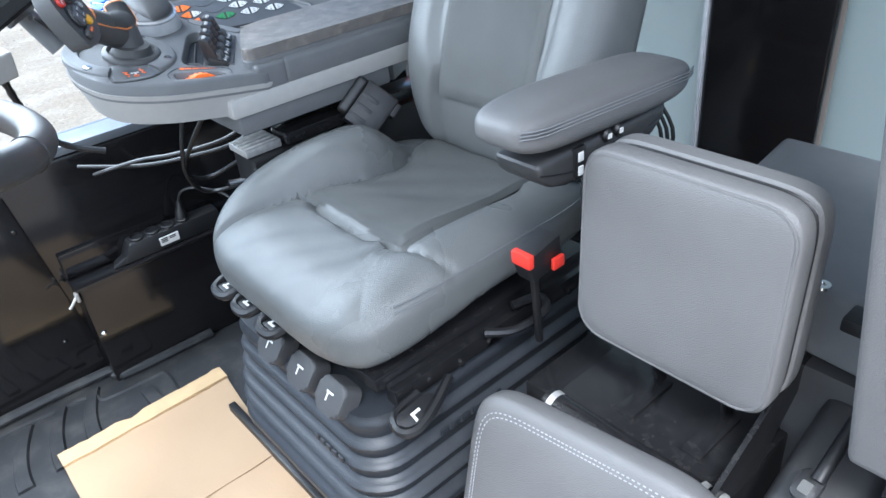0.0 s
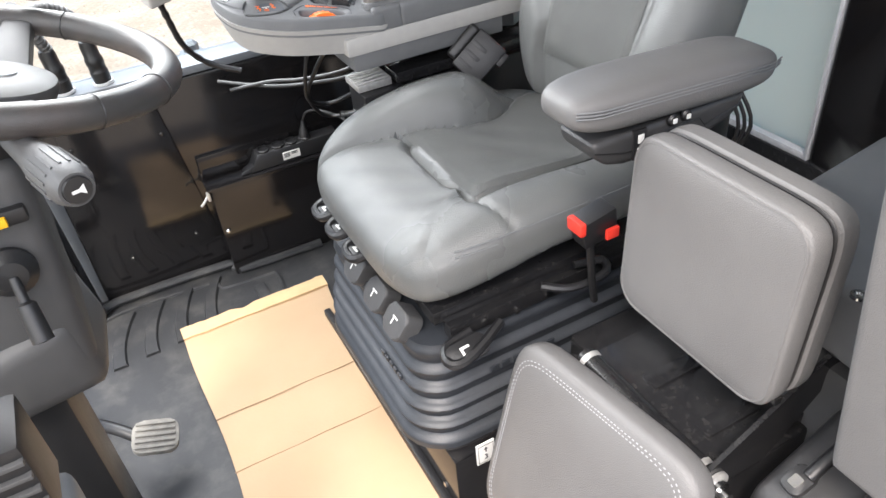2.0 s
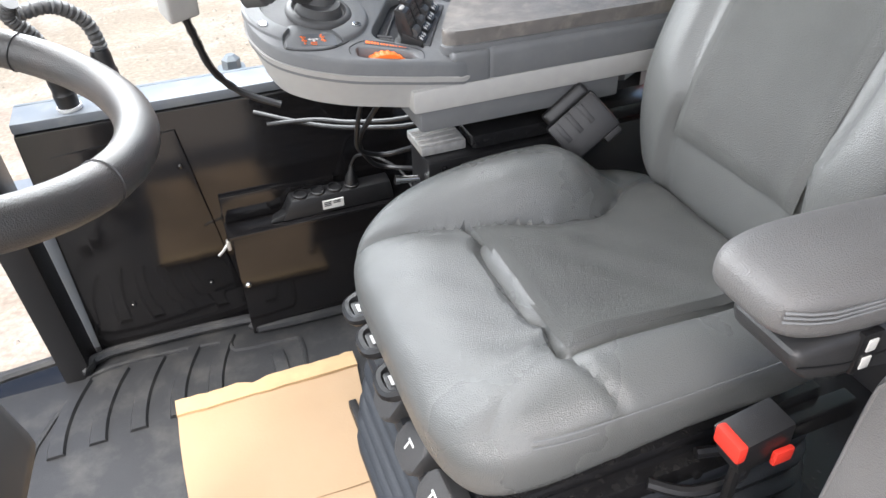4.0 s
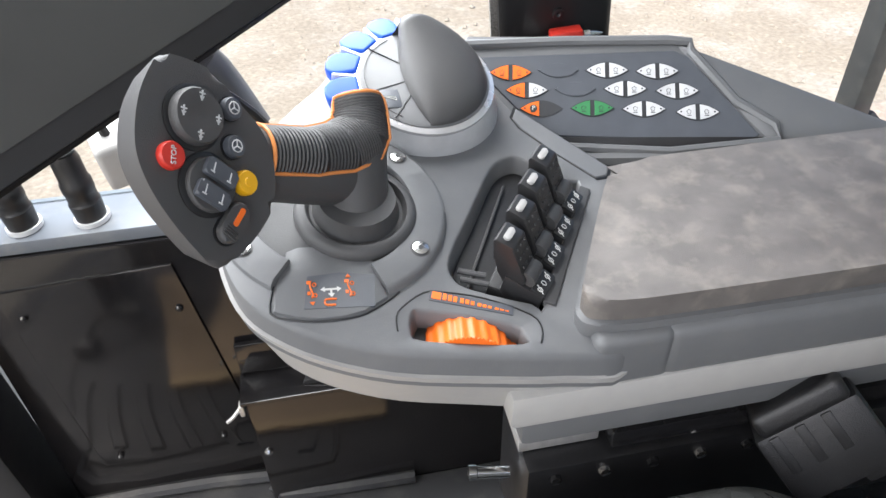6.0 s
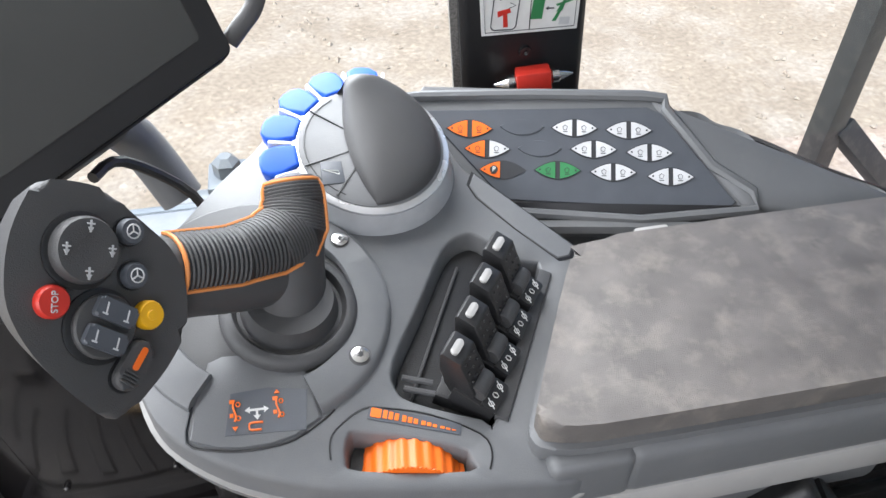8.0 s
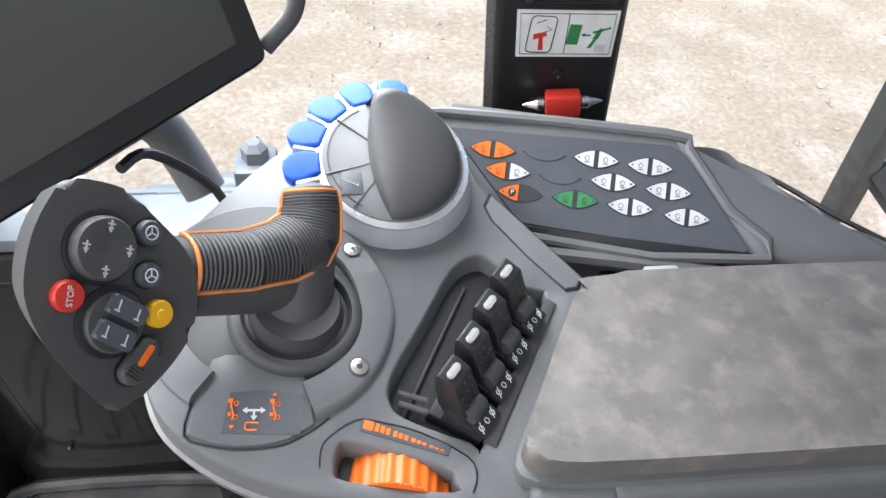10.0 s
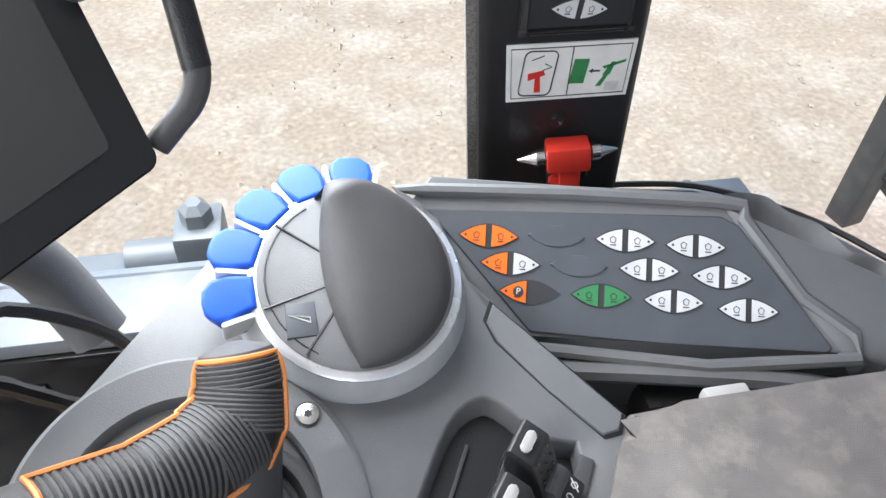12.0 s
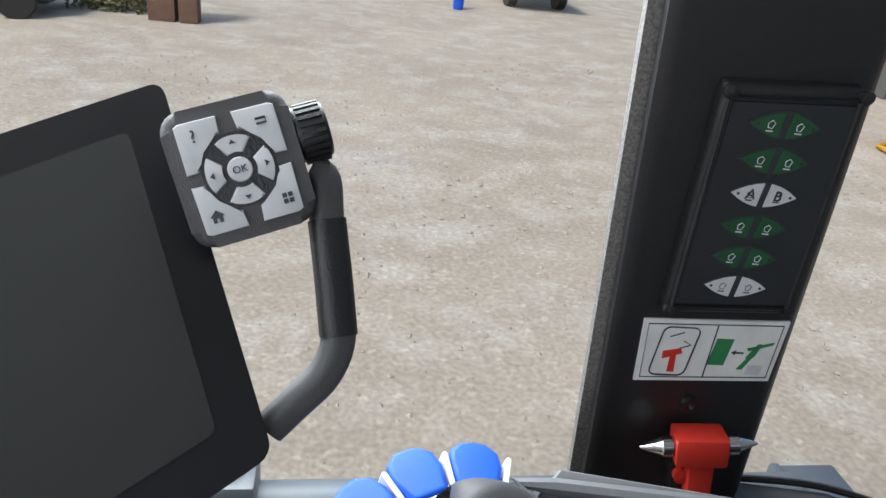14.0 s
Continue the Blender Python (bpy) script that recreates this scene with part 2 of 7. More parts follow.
def basis(origin, right, normal):
    """A matrix with x along right, z along normal, at origin."""
    z = Vector(normal).normalized()
    x = Vector(right)
    x = (x - z * x.dot(z)).normalized()
    y = z.cross(x)
    return Matrix.Translation(origin) @ Matrix((x, y, z)).transposed().to_4x4()


def smooth_loop(points, steps=4):
    out = []
    k = len(points)
    for i in range(k):
        q = [Vector(points[(i + d) % k]) for d in (-1, 0, 1, 2)]
        for s in range(steps):
            t = s / steps
            out.append(0.5 * (2 * q[1] + (q[2] - q[0]) * t + (2 * q[0] - 5 * q[1] + 4 * q[2] - q[3]) * t * t + (3 * q[1] - q[0] - 3 * q[2] + q[3]) * t ** 3))
    return out


def rounded(w, h, r, seg=5):
    """A rounded rectangle round the origin, as x, y pairs."""
    out = []
    for cx, cy, a0 in ((w / 2 - r, h / 2 - r, 0), (-w / 2 + r, h / 2 - r, 90), (-w / 2 + r, -h / 2 + r, 180), (w / 2 - r, -h / 2 + r, 270)):
        for k in range(seg + 1):
            a = radians(a0 + 90 * k / seg)
            out.append((cx + r * math.cos(a), cy + r * math.sin(a)))
    return out


def plate(loop, m, z0, z1, bevel=0.0, seg=2, bm=None):
    """A flat piece with the outline loop (x, y), from z0 to z1 of the matrix m."""
    return prism([m @ Vector((x, y, z0)) for x, y in loop], [m @ Vector((x, y, z1)) for x, y in loop], bevel, seg, bm, "lid")


# ---- outside: ground and distance ----
def gravel_material():
    m = mat("gravel", (0.45, 0.392, 0.312), 0.95, color2=(0.35, 0.3, 0.237), scale=0.9, spread=0.5, bump=0.5, bump_scale=55, wear=(0.52, 0.48, 0.42), wear_scale=1.7, wear_amount=0.8, detail=9)
    n, l = m.node_tree.nodes, m.node_tree.links
    p = n["Principled BSDF"]
    old = p.inputs["Base Color"].links[0].from_socket
    tc = n["Texture Coordinate"]
    st = n.new("ShaderNodeTexVoronoi")
    st.inputs["Scale"].default_value = 24
    l.new(tc.outputs["Object"], st.inputs["Vector"])
    grain = n.new("ShaderNodeTexNoise")
    grain.inputs["Scale"].default_value, grain.inputs["Detail"].default_value = 26, 12
    l.new(tc.outputs["Object"], grain.inputs["Vector"])
    r = n.new("ShaderNodeMapRange")
    r.inputs[1].default_value, r.inputs[2].default_value, r.inputs[3].default_value, r.inputs[4].default_value = 0.32, 0.7, 0.8, 1.14
    l.new(grain.outputs["Fac"], r.inputs[0])
    pick = n.new("ShaderNodeMapRange")
    pick.inputs[1].default_value, pick.inputs[2].default_value, pick.inputs[3].default_value, pick.inputs[4].default_value = 0.85, 1.0, 0.99, 1.22
    sep = n.new("ShaderNodeSeparateColor")
    l.new(st.outputs["Color"], sep.inputs[0])
    l.new(sep.outputs[0], pick.inputs[0])
    mul = n.new("ShaderNodeMath")
    mul.operation = "MULTIPLY"
    l.new(r.outputs[0], mul.inputs[0])
    l.new(pick.outputs[0], mul.inputs[1])
    mx = n.new("ShaderNodeMix")
    mx.data_type, mx.blend_type = "RGBA", "MULTIPLY"
    mx.inputs[0].default_value = 1.0
    l.new(old, mx.inputs[6])
    l.new(mul.outputs[0], mx.inputs[7])
    l.new(mx.outputs[2], p.inputs["Base Color"])
    return m


GROUND = -1.65
GRAVEL = gravel_material()
bm = bmesh.new()
bmesh.ops.create_grid(bm, x_segments=90, y_segments=90, size=1.0)
for v in bm.verts:
    r = max(abs(v.co.x), abs(v.co.y))
    s = 24 * r + 900 * r ** 6
    d = Vector((v.co.x, v.co.y)).normalized() * s if r > 1e-6 else Vector((0, 0))
    v.co = (v.co.x / max(r, 1e-6) * s, v.co.y / max(r, 1e-6) * s + 6, GROUND + 0.05 * noise.noise((v.co.x * 9, v.co.y * 9, 1)) * (1 if s < 60 else 0))
setting("ground", bm, GRAVEL, "pale tan gravel yard with faint tyre tracks", "ground", True)

# loose stones on the yard
bm = bmesh.new()
rng = random.Random(4)
for k in range(2600):
    x, y = rng.uniform(-5, 9), 1.9 + 13 * rng.random() ** 1.6
    s = rng.uniform(0.008, 0.024) * (1 + y / 14)
    o = len(bm.verts)
    ring = [bm.verts.new((x + s * math.cos(a + k) * rng.uniform(0.7, 1.2), y + s * math.sin(a + k) * rng.uniform(0.7, 1.2), GROUND - 0.005)) for a in (0, 1.57, 3.14, 4.71)]
    tip = bm.verts.new((x + rng.uniform(-0.3, 0.3) * s, y, GROUND + s * 0.6))
    for i in range(4):
        bm.faces.new((ring[i], ring[(i + 1) % 4], tip))
STONE = mat("stone", (0.44, 0.4, 0.34), 0.9, color2=(0.3, 0.265, 0.22), scale=3)
tagged(part("gravel_stones", bm, STONE, None, "", False), "loose pale gravel stones on the yard", "gravel", kind="stuff")


# ---- the cab's shell ----
WALL_Y = 1.26
bm = box(-0.75, 1.4, -0.42, 1.31, -0.12, -0.012)
setting("floor", bm, STEEL, "black steel cab floor under the rubber mat", "floor")

# the machine below the cab
setting("machine_body", box(-0.45, 1.1, -0.1, 1.0, GROUND, -0.125, 0.03, 2), PAINT, "grey painted machine body below the cab", "machine", True)

# right-hand lower wall with its sill
CORNER = [(0.645, 1.275), (0.712, 1.26), (0.771, 1.224), (0.815, 1.18), (0.857, 1.116), (0.93, 1.035)]
bm = box(-0.215, 0.64, WALL_Y, 1.32, -0.02, 0.535, 0.006)
for (x0, y0), (x1, y1) in zip(CORNER, CORNER[1:]):
    merge(bm, prism([(x0 - 0.012, y0 - 0.02, -0.02), (x1 - 0.012, y1 - 0.02, -0.02), (x1, y1, -0.02), (x0, y0, -0.02)], [(x0 - 0.012, y0 - 0.02, 0.556), (x1 - 0.012, y1 - 0.02, 0.556), (x1, y1, 0.556), (x0, y0, 0.556)]))
merge(bm, box(0.92, 1.329, 1.005, 1.035, -0.02, 0.25, 0.004))
setting("wall_right", bm, BLACK, "glossy black lower side wall of the cab", "wall", True)
hatch = thing("access_hatch", (-0.06, WALL_Y, 0.1), "glossy black access hatch screwed to the side wall", "hatch")
part("panel", prism([(-0.172, WALL_Y + 0.001, 0.485), (0.053, WALL_Y + 0.001, 0.497), (0.105, WALL_Y + 0.001, 0.1), (-0.15, WALL_Y + 0.001, 0.1)],
                    [(-0.172, WALL_Y - 0.005, 0.485), (0.053, WALL_Y - 0.005, 0.497), (0.105, WALL_Y - 0.005, 0.1), (-0.15, WALL_Y - 0.005, 0.1)], 0.003, 2), BLACK, hatch)
for x, z in ((0.045, 0.42), (-0.15, 0.44), (-0.12, 0.12), (0.045, 0.13)):
    part("bolt", lathe([(0.0, 0.0), (0.0055, 0.0), (0.0055, 0.003), (0.003, 0.006), (0.0, 0.006)], basis((x, WALL_Y - 0.005, z), (1, 0, 0), (0, -1, 0)), 10), STEEL, hatch)
bm = box(-0.215, 0.64, WALL_Y + 0.005, 1.36, 0.536, 0.556, 0.004)
setting("window_sill", bm, mat("sill_paint", (0.12, 0.135, 0.155), 0.45, scale=8, wear=(0.2, 0.2, 0.19), wear_scale=20, wear_amount=0.4), "pale blue-grey painted window sill", "sill", True)

# window panes and posts round the cab
setting("window_right_front", box(-0.62, 0.585, 1.345, 1.35, 0.556, 1.75), GLASS, "clear side window pane", "window").visible_shadow = False
setting("window_right_rear", box(0.595, 1.4, 1.345, 1.35, 0.556, 1.75), GLASS, "clear side window pane", "window").visible_shadow = False
setting("window_front", prism([(-0.75, -0.4, -0.02), (-0.745, -0.4, -0.02), (-0.745, 1.3, -0.02), (-0.75, 1.3, -0.02)], [(-0.85, -0.4, 1.75), (-0.845, -0.4, 1.75), (-0.845, 1.3, 1.75), (-0.85, 1.3, 1.75)]), GLASS, "large clear windscreen", "window").visible_shadow = False
setting("window_rear", box(1.355, 1.36, 0.5, 1.2, 0.272, 1.75), GLASS_REAR, "tinted rear window pane", "window").visible_shadow = False
setting("window_rear_corner", box(1.355, 1.36, -0.4, 0.22, 0.262, 1.75), GLASS_REAR, "tinted rear corner window pane", "window").visible_shadow = False
setting("post_rear", box(1.34, 1.41, 0.228, 0.488, 0.0, 1.75, 0.008), BLACK, "wide glossy black rear post", "post", True)
setting("post_front_right", prism([(-0.29, 1.2, -0.02), (-0.235, 1.2, -0.02), (-0.235, 1.31, -0.02), (-0.29, 1.31, -0.02)], [(-0.36, 1.19, 1.75), (-0.3, 1.19, 1.75), (-0.3, 1.31, 1.75), (-0.36, 1.31, 1.75)], 0.008), SOCKET, "black front corner post", "post", True)
setting("wall_rear", box(1.33, 1.4, -0.4, 1.2, -0.02, 0.255, 0.004), STEEL, "black lower rear wall", "wall", True)
setting("ceiling", box(-0.9, 1.45, -0.45, 1.4, 1.75, 1.83), ROOF, "grey cab roof lining", "ceiling")
setting("window_frame_rear", merge(box(1.335, 1.362, 0.49, 0.5, 0.256, 1.75, 0.001), box(1.335, 1.362, 0.5, 1.2, 0.256, 0.272, 0.001)), SILVER, "pale seal round the rear window", "window frame", True)

# centre post on the right side
PN = Vector((-0.004, 0.9965, 0.0835)).normalized()


def on_post(x, z, off=0.0):
    """The place on the post's inner face with this x and z, off metres in front."""
    y = 1.2205 - (PN.x * (x - 0.5411) + PN.z * (z - 0.9215)) / PN.y
    return Vector((x, y, z)) - PN * off


tl, tr_, br, bl = on_post(0.404, 1.6), on_post(0.539, 1.6), on_post(0.633, 0.58), on_post(0.495, 0.58)
back = PN * 0.1
inset_l = Vector((0.05, 0, 0))
post = thing("centre_post", (0.57, 1.3, 0.58), "dark plastic-clad side window post, slightly tilted", "post", kind="structure")
part("cladding", prism([tl + back + inset_l, tr_ + back, br + back, bl + back + inset_l], [tl, tr_, br, bl], 0.014, 4), mat("post_cladding", (0.013, 0.013, 0.014), 0.45, bump=0.2, bump_scale=900), post)
DOTS = mat("dotted_seal", (0.2, 0.19, 0.175), 0.7, color2=(0.09, 0.086, 0.08), scale=600, spread=0.3)
seal_a, seal_b = tl + PN * 0.012, bl + PN * 0.012
edge_l = [seal_a + Vector((-0.003, 0, 0)), seal_a + Vector((0.0065, 0, 0)), seal_b + Vector((0.0065, 0, 0)), seal_b + Vector((-0.003, 0, 0))]
part("glass_seal", prism([q + PN * 0.006 for q in edge_l], edge_l), DOTS, post, "grey dotted glass seal")

# ---- rubber floor mat ----
floor_mat = thing("floor_mat", (0.0, 0.9, -0.01), "dark grey moulded rubber floor mat, dusty and ribbed", "floor mat")
outline = [(-0.62, -0.38), (0.95, -0.38), (0.95, 1.2), (0.35, 1.2), (0.115, 1.215), (0.1, 1.255), (-0.2, 1.255), (-0.25, 1.21), (-0.62, 1.21)]
part("sheet", prism([(x, y, -0.012) for x, y in outline], [(x, y, 0.0) for x, y in outline]), RUBBER, floor_mat, smooth=False)
lip = [(0.345, 1.195, 0.01), (0.12, 1.205, 0.01), (0.098, 1.245, 0.012), (-0.2, 1.25, 0.014), (-0.245, 1.205, 0.02), (-0.3, 1.25, 0.03), (-0.6, 1.2, 0.03)]
part("raised_edge", tube(lip, 0.012, 8, smooth=3), RUBBER, floor_mat)
for k in range(5):
    x = 0.051 - 0.0757 * k
    bm = bmesh.new()
    rows = []
    for i in range(13):
        u = i / 12
        qx, qy, w = x - 0.05 * (1 - (1 - u) ** 2), 1.213 - 0.006 * k - 0.19 * u, 0.016 + 0.002 * u
        rows.append([bm.verts.new((qx + dx, qy, dz)) for dx, dz in ((-w, -0.001), (-w * 0.75, 0.007), (w * 0.75, 0.007), (w, -0.001))])
    for a, b in zip(rows, rows[1:]):
        for i in range(3):
            bm.faces.new((a[i], a[i + 1], b[i + 1], b[i]))
    bm.faces.new(rows[0])
    bm.faces.new(rows[-1][::-1])
    part("rib", bm, RUBBER, floor_mat)
part("rib", box(0.128, 0.158, 1.05, 1.12, -0.001, 0.009, 0.004), RUBBER, floor_mat)
part("groove_frame", tube([(0.19, 1.03, 0.0), (0.2, 1.14, 0.0), (0.17, 1.155, 0.0), (0.06, 1.165, 0.0), (0.03, 1.2, 0.0), (-0.2, 1.215, 0.0), (-0.28, 1.15, 0.0), (-0.36, 0.95, 0.0), (-0.36, 0.5, 0.0)], 0.006, 6, smooth=3), RUBBER, floor_mat)

# cardboard sheet
card = thing("cardboard_sheet", (0.1, 0.65, 0.008), "flattened light brown cardboard sheet on the floor", "cardboard")
bm = bmesh.new()
NX, NY = 14, 26
verts = []
for layer in (0, 1):
    grid = []
    for i in range(NX + 1):
        col = []
        for j in range(NY + 1):
            u, v = i / NX, j / NY
            x0, x1 = -0.072 - 0.005 * math.sin(9 * v), 0.252 + 0.042 * v ** 3
            y = 0.18 + (1.03 - 0.18 + 0.008 * math.sin(17 * u)) * v
            z = 0.014 + 0.003 * noise.noise((u * 3, v * 5, 2)) - (0.0025 if abs(v - 0.44) < 0.02 or abs(v - 0.62) < 0.02 else 0) + (0.0 if layer else -0.006)
            col.append(bm.verts.new((x0 + (x1 - x0) * u, y, z)))
        grid.append(col)
    verts.append(grid)
for i in range(NX):
    for j in range(NY):
        bm.faces.new((verts[1][i][j], verts[1][i + 1][j], verts[1][i + 1][j + 1], verts[1][i][j + 1]))
        bm.faces.new((verts[0][i][j + 1], verts[0][i + 1][j + 1], verts[0][i + 1][j], verts[0][i][j]))
for i in range(NX):
    bm.faces.new((verts[0][i][0], verts[0][i + 1][0], verts[1][i + 1][0], verts[1][i][0]))
    bm.faces.new((verts[0][i + 1][NY], verts[0][i][NY], verts[1][i][NY], verts[1][i + 1][NY]))
for j in range(NY):
    bm.faces.new((verts[0][0][j + 1], verts[0][0][j], verts[1][0][j], verts[1][0][j + 1]))
    bm.faces.new((verts[0][NX][j], verts[0][NX][j + 1], verts[1][NX][j + 1], verts[1][NX][j]))
part("sheet", bm, CARD, card)
bm = bmesh.new()
top, low = [], []
for i in range(25):
    u = i / 24
    x = -0.076 + 0.368 * u
    far = 1.038 + 0.006 * noise.noise((u * 14, 0, 5)) - (0.008 if 0.4 < u < 0.46 else 0)
    near = 1.0 + 0.003 * noise.noise((u * 9, 4, 5))
    top.append((x, far, 0.023))
    low.append((x, near, 0.02))
bm = prism([(x, y, 0.012) for x, y, z in low + top[::-1]], low + top[::-1])
for y in (0.562, 0.715, 0.3):
    part("crease", tube([(-0.07 + 0.032 * k, y + 0.0008 * math.sin(k * 1.3), 0.0138) for k in range(11)], 0.0011, 5), mat("card_crease", (0.36, 0.245, 0.145), 0.9), card)
part("folded_flap", bm, CARD_EDGE, card, "paler torn cardboard edge strip")

# step box on the wall with the socket strip
box_thing = thing("step_box", (0.55, 1.22, 0.0), "low glossy black box along the side wall", "box")
part("body", box(0.105, 0.96, 1.2, WALL_Y + 0.0, 0.0, 0.262, 0.004), BLACK, box_thing)
part("lid", box(0.098, 0.96, 1.192, WALL_Y, 0.264, 0.272, 0.003), BLACK, box_thing)
part("backplate", box(0.1, 0.34, WALL_Y - 0.012, WALL_Y - 0.002, 0.274, 0.335, 0.003), BLACK, box_thing)
part("latch", merge(tube([(0.095, 1.205, 0.25), (0.084, 1.195, 0.243), (0.074, 1.193, 0.236)], 0.003, 8), box(0.094, 0.102, 1.194, 1.21, 0.24, 0.262, 0.003)), ALU, box_thing, "small chrome catch")
part("bolt", lathe([(0.0, 0.0), (0.007, 0.0), (0.007, 0.003), (0.003, 0.006), (0.0, 0.006)], basis((0.118, 1.2, 0.14), (1, 0, 0), (0, -1, 0)), 10), CHROME, box_thing)

strip = thing("socket_strip", (0.31, 1.235, 0.273), "black power socket strip with four sockets and a plug", "socket strip")
bm = bmesh.new()
part("body", prism([(0.215, 1.205, 0.273), (0.46, 1.205, 0.273), (0.46, 1.248, 0.273), (0.215, 1.248, 0.273)], [(0.24, 1.212, 0.313), (0.455, 1.212, 0.313), (0.455, 1.246, 0.318), (0.24, 1.246, 0.318)], 0.005, 2), SOCKET, strip)
part("mounting_tab", prism([(0.19, 1.21, 0.273), (0.22, 1.208, 0.273), (0.22, 1.24, 0.273), (0.198, 1.235, 0.273)], [(0.193, 1.212, 0.279), (0.226, 1.21, 0.29), (0.226, 1.238, 0.29), (0.2, 1.233, 0.28)], 0.002), SOCKET, strip)
for k in range(4):
    x = 0.262 + 0.037 * k
    part("outlet", lathe([(0.0, 0.0), (0.016, 0.0), (0.016, 0.005), (0.0135, 0.006), (0.0125, 0.001), (0.0, 0.001)], basis((x, 1.229, 0.314), (1, 0, 0), (0, -0.12, 1)), 18), SOCKET, strip)
part("sticker", box(0.302, 0.347, 1.2025, 1.2055, 0.283, 0.303), WHITE, strip, "white printed sticker")
for k in range(5):
    part("print_bar", box(0.305 + 0.02 * (k % 2), 0.32 + 0.02 * (k % 2), 1.2015, 1.2026, 0.2985 - 0.004 * (k // 2), 0.3005 - 0.004 * (k // 2)), INK, strip)
part("plug", lathe([(0.0, 0.0), (0.014, 0.0), (0.013, 0.014), (0.007, 0.03), (0.005, 0.042), (0.0, 0.042)], basis((0.373, 1.229, 0.318), (1, 0, 0), (0.1, 0, 1)), 16), SOCKET, strip)


# ---- driver's seat ----
seat = thing("driver_seat", (0.5, 0.51, 0.0), "grey leather sprung driver's seat with black bellows base", "seat")
SX, SY, SHX, SHY = 0.505, 0.53, 0.265, 0.237


def bump_at(v, c, w):
    return math.exp(-((v - c) / w) ** 2)


def far_seam(a):
    """The inner edge of the far bolster across the cushion, for a in -1..1."""
    line = ((-1.0, 0.86), (-0.88, 0.8), (-0.66, 0.69), (-0.4, 0.53), (-0.14, 0.4), (0.03, 0.345), (0.22, 0.34), (0.38, 0.42), (0.55, 0.58), (0.75, 0.75), (1.0, 0.9))
    total = weight = 0.0
    for d in (-0.1, -0.05, 0.0, 0.05, 0.1):
        q = min(max(a + d, -1.0), 1.0)
        for (a0, b0), (a1, b1) in zip(line, line[1:]):
            if a0 <= q <= a1:
                w = 0.12 - abs(d)
                total, weight = total + w * (b0 + (b1 - b0) * (q - a0) / (a1 - a0)), weight + w
                break
    return total / weight


def seat_top(a, b):
    z = 0.566 - 0.02 * max(0, -a) ** 3 - 0.018 * max(0, a + 0.2)
    inner = 0.62
    rise = 0.45 + 0.55 / (1 + math.exp(-(a + 0.5) * 6))
    if b > 0:
        # the far bolster is a separate pad that rises steeply from its seam
        seam_b = far_seam(a)
        u = min(max((b - seam_b) / 0.34, 0.0), 1.0)
        back = min(max((0.66 - a) / 0.5, 0.0), 1.0)
        z += 0.076 * rise * (1 - (1 - u) ** 2.2) ** 0.8 * back * back * (3 - 2 * back) - 0.005 * bump_at(b, seam_b, 0.02)
    else:
        z += 0.027 * rise / (1 + math.exp(-(abs(b) - inner) * 16))
    if a > -0.45 and b < 0:
        z -= 0.016 * (bump_at(abs(b), inner, 0.03))
    z -= 0.015 * bump_at(a, -0.42, 0.028) * (1 if -inner < b < far_seam(a) else 0)
    z -= 0.006 * bump_at(a, -0.42 + 0.3 * (abs(b) - inner), 0.025) * (1 if b <= -inner else 0)
    z += 0.004 * noise.noise((a * 2.2, b * 2.2, 7)) + 0.004 * noise.noise((a * 5 + b * 4, b * 1.5, 3)) * (1 if abs(b) < 0.6 else 0.3)
    return z


part("seat_cushion", cushion(SHX, SHY, pose(SX, SY, 0), seat_top, lambda a, b: 0.455 - 0.03 * (a < -0.2) * 0 - 0.035 * max(0, -a), p=5.5, q=3.2, n=120), LEATHER, seat)
inset = bmesh.new()
rows = []
for i in range(31):
    row = []
    for j in range(23):
        a = -0.38 + 1.16 * i / 30
        b = -0.585 + (0.585 + min(0.585, far_seam(a) - 0.03)) * j / 22
        edge = min(i, 30 - i, j, 22 - j)
        row.append(inset.verts.new((SX + SHX * a, SY + SHY * b, seat_top(a, b) - (0.0 if edge else 0.006) + 0.003)))
    rows.append(row)
for i in range(30):
    for j in range(22):
        inset.faces.new((rows[i][j], rows[i + 1][j], rows[i + 1][j + 1], rows[i][j + 1]))
part("seat_inset", inset, MESH, seat, "perforated dark grey centre panel")
# seam lines round the cushion's rim
for off in (0.0, 0.011):
    seam = []
    for k in range(41):
        ang = radians(-150 + 120 * k / 40)
        a, b = math.cos(ang), math.sin(ang)
        big = max(abs(a), abs(b))
        a, b = a / big, b / big
        e = (abs(a) ** 5.5 + abs(b) ** 5.5) ** (1 / 5.5)
        seam.append((SX + SHX * (a / e) * 0.985, SY + SHY * (b / e) * 0.985 - 0.0, 0.538 + off))
    part("seam", tube(seam[8:], 0.0011, 5, smooth=0), SEAM, seat)

# backrest, leaning back
BM = basis((0.835, 0.525, 0.845), (0, -1, 0), (-0.965, 0, 0.26))


def back_top(a, b):
    z = 0.055 + 0.035 * (1 / (1 + math.exp(-(abs(a) - 0.55) * 14))) - 0.012 * bump_at(abs(a), 0.55, 0.05) + 0.02 * bump_at(b, -0.45, 0.4)
    return z + 0.003 * noise.noise((a * 3, b * 3, 1))


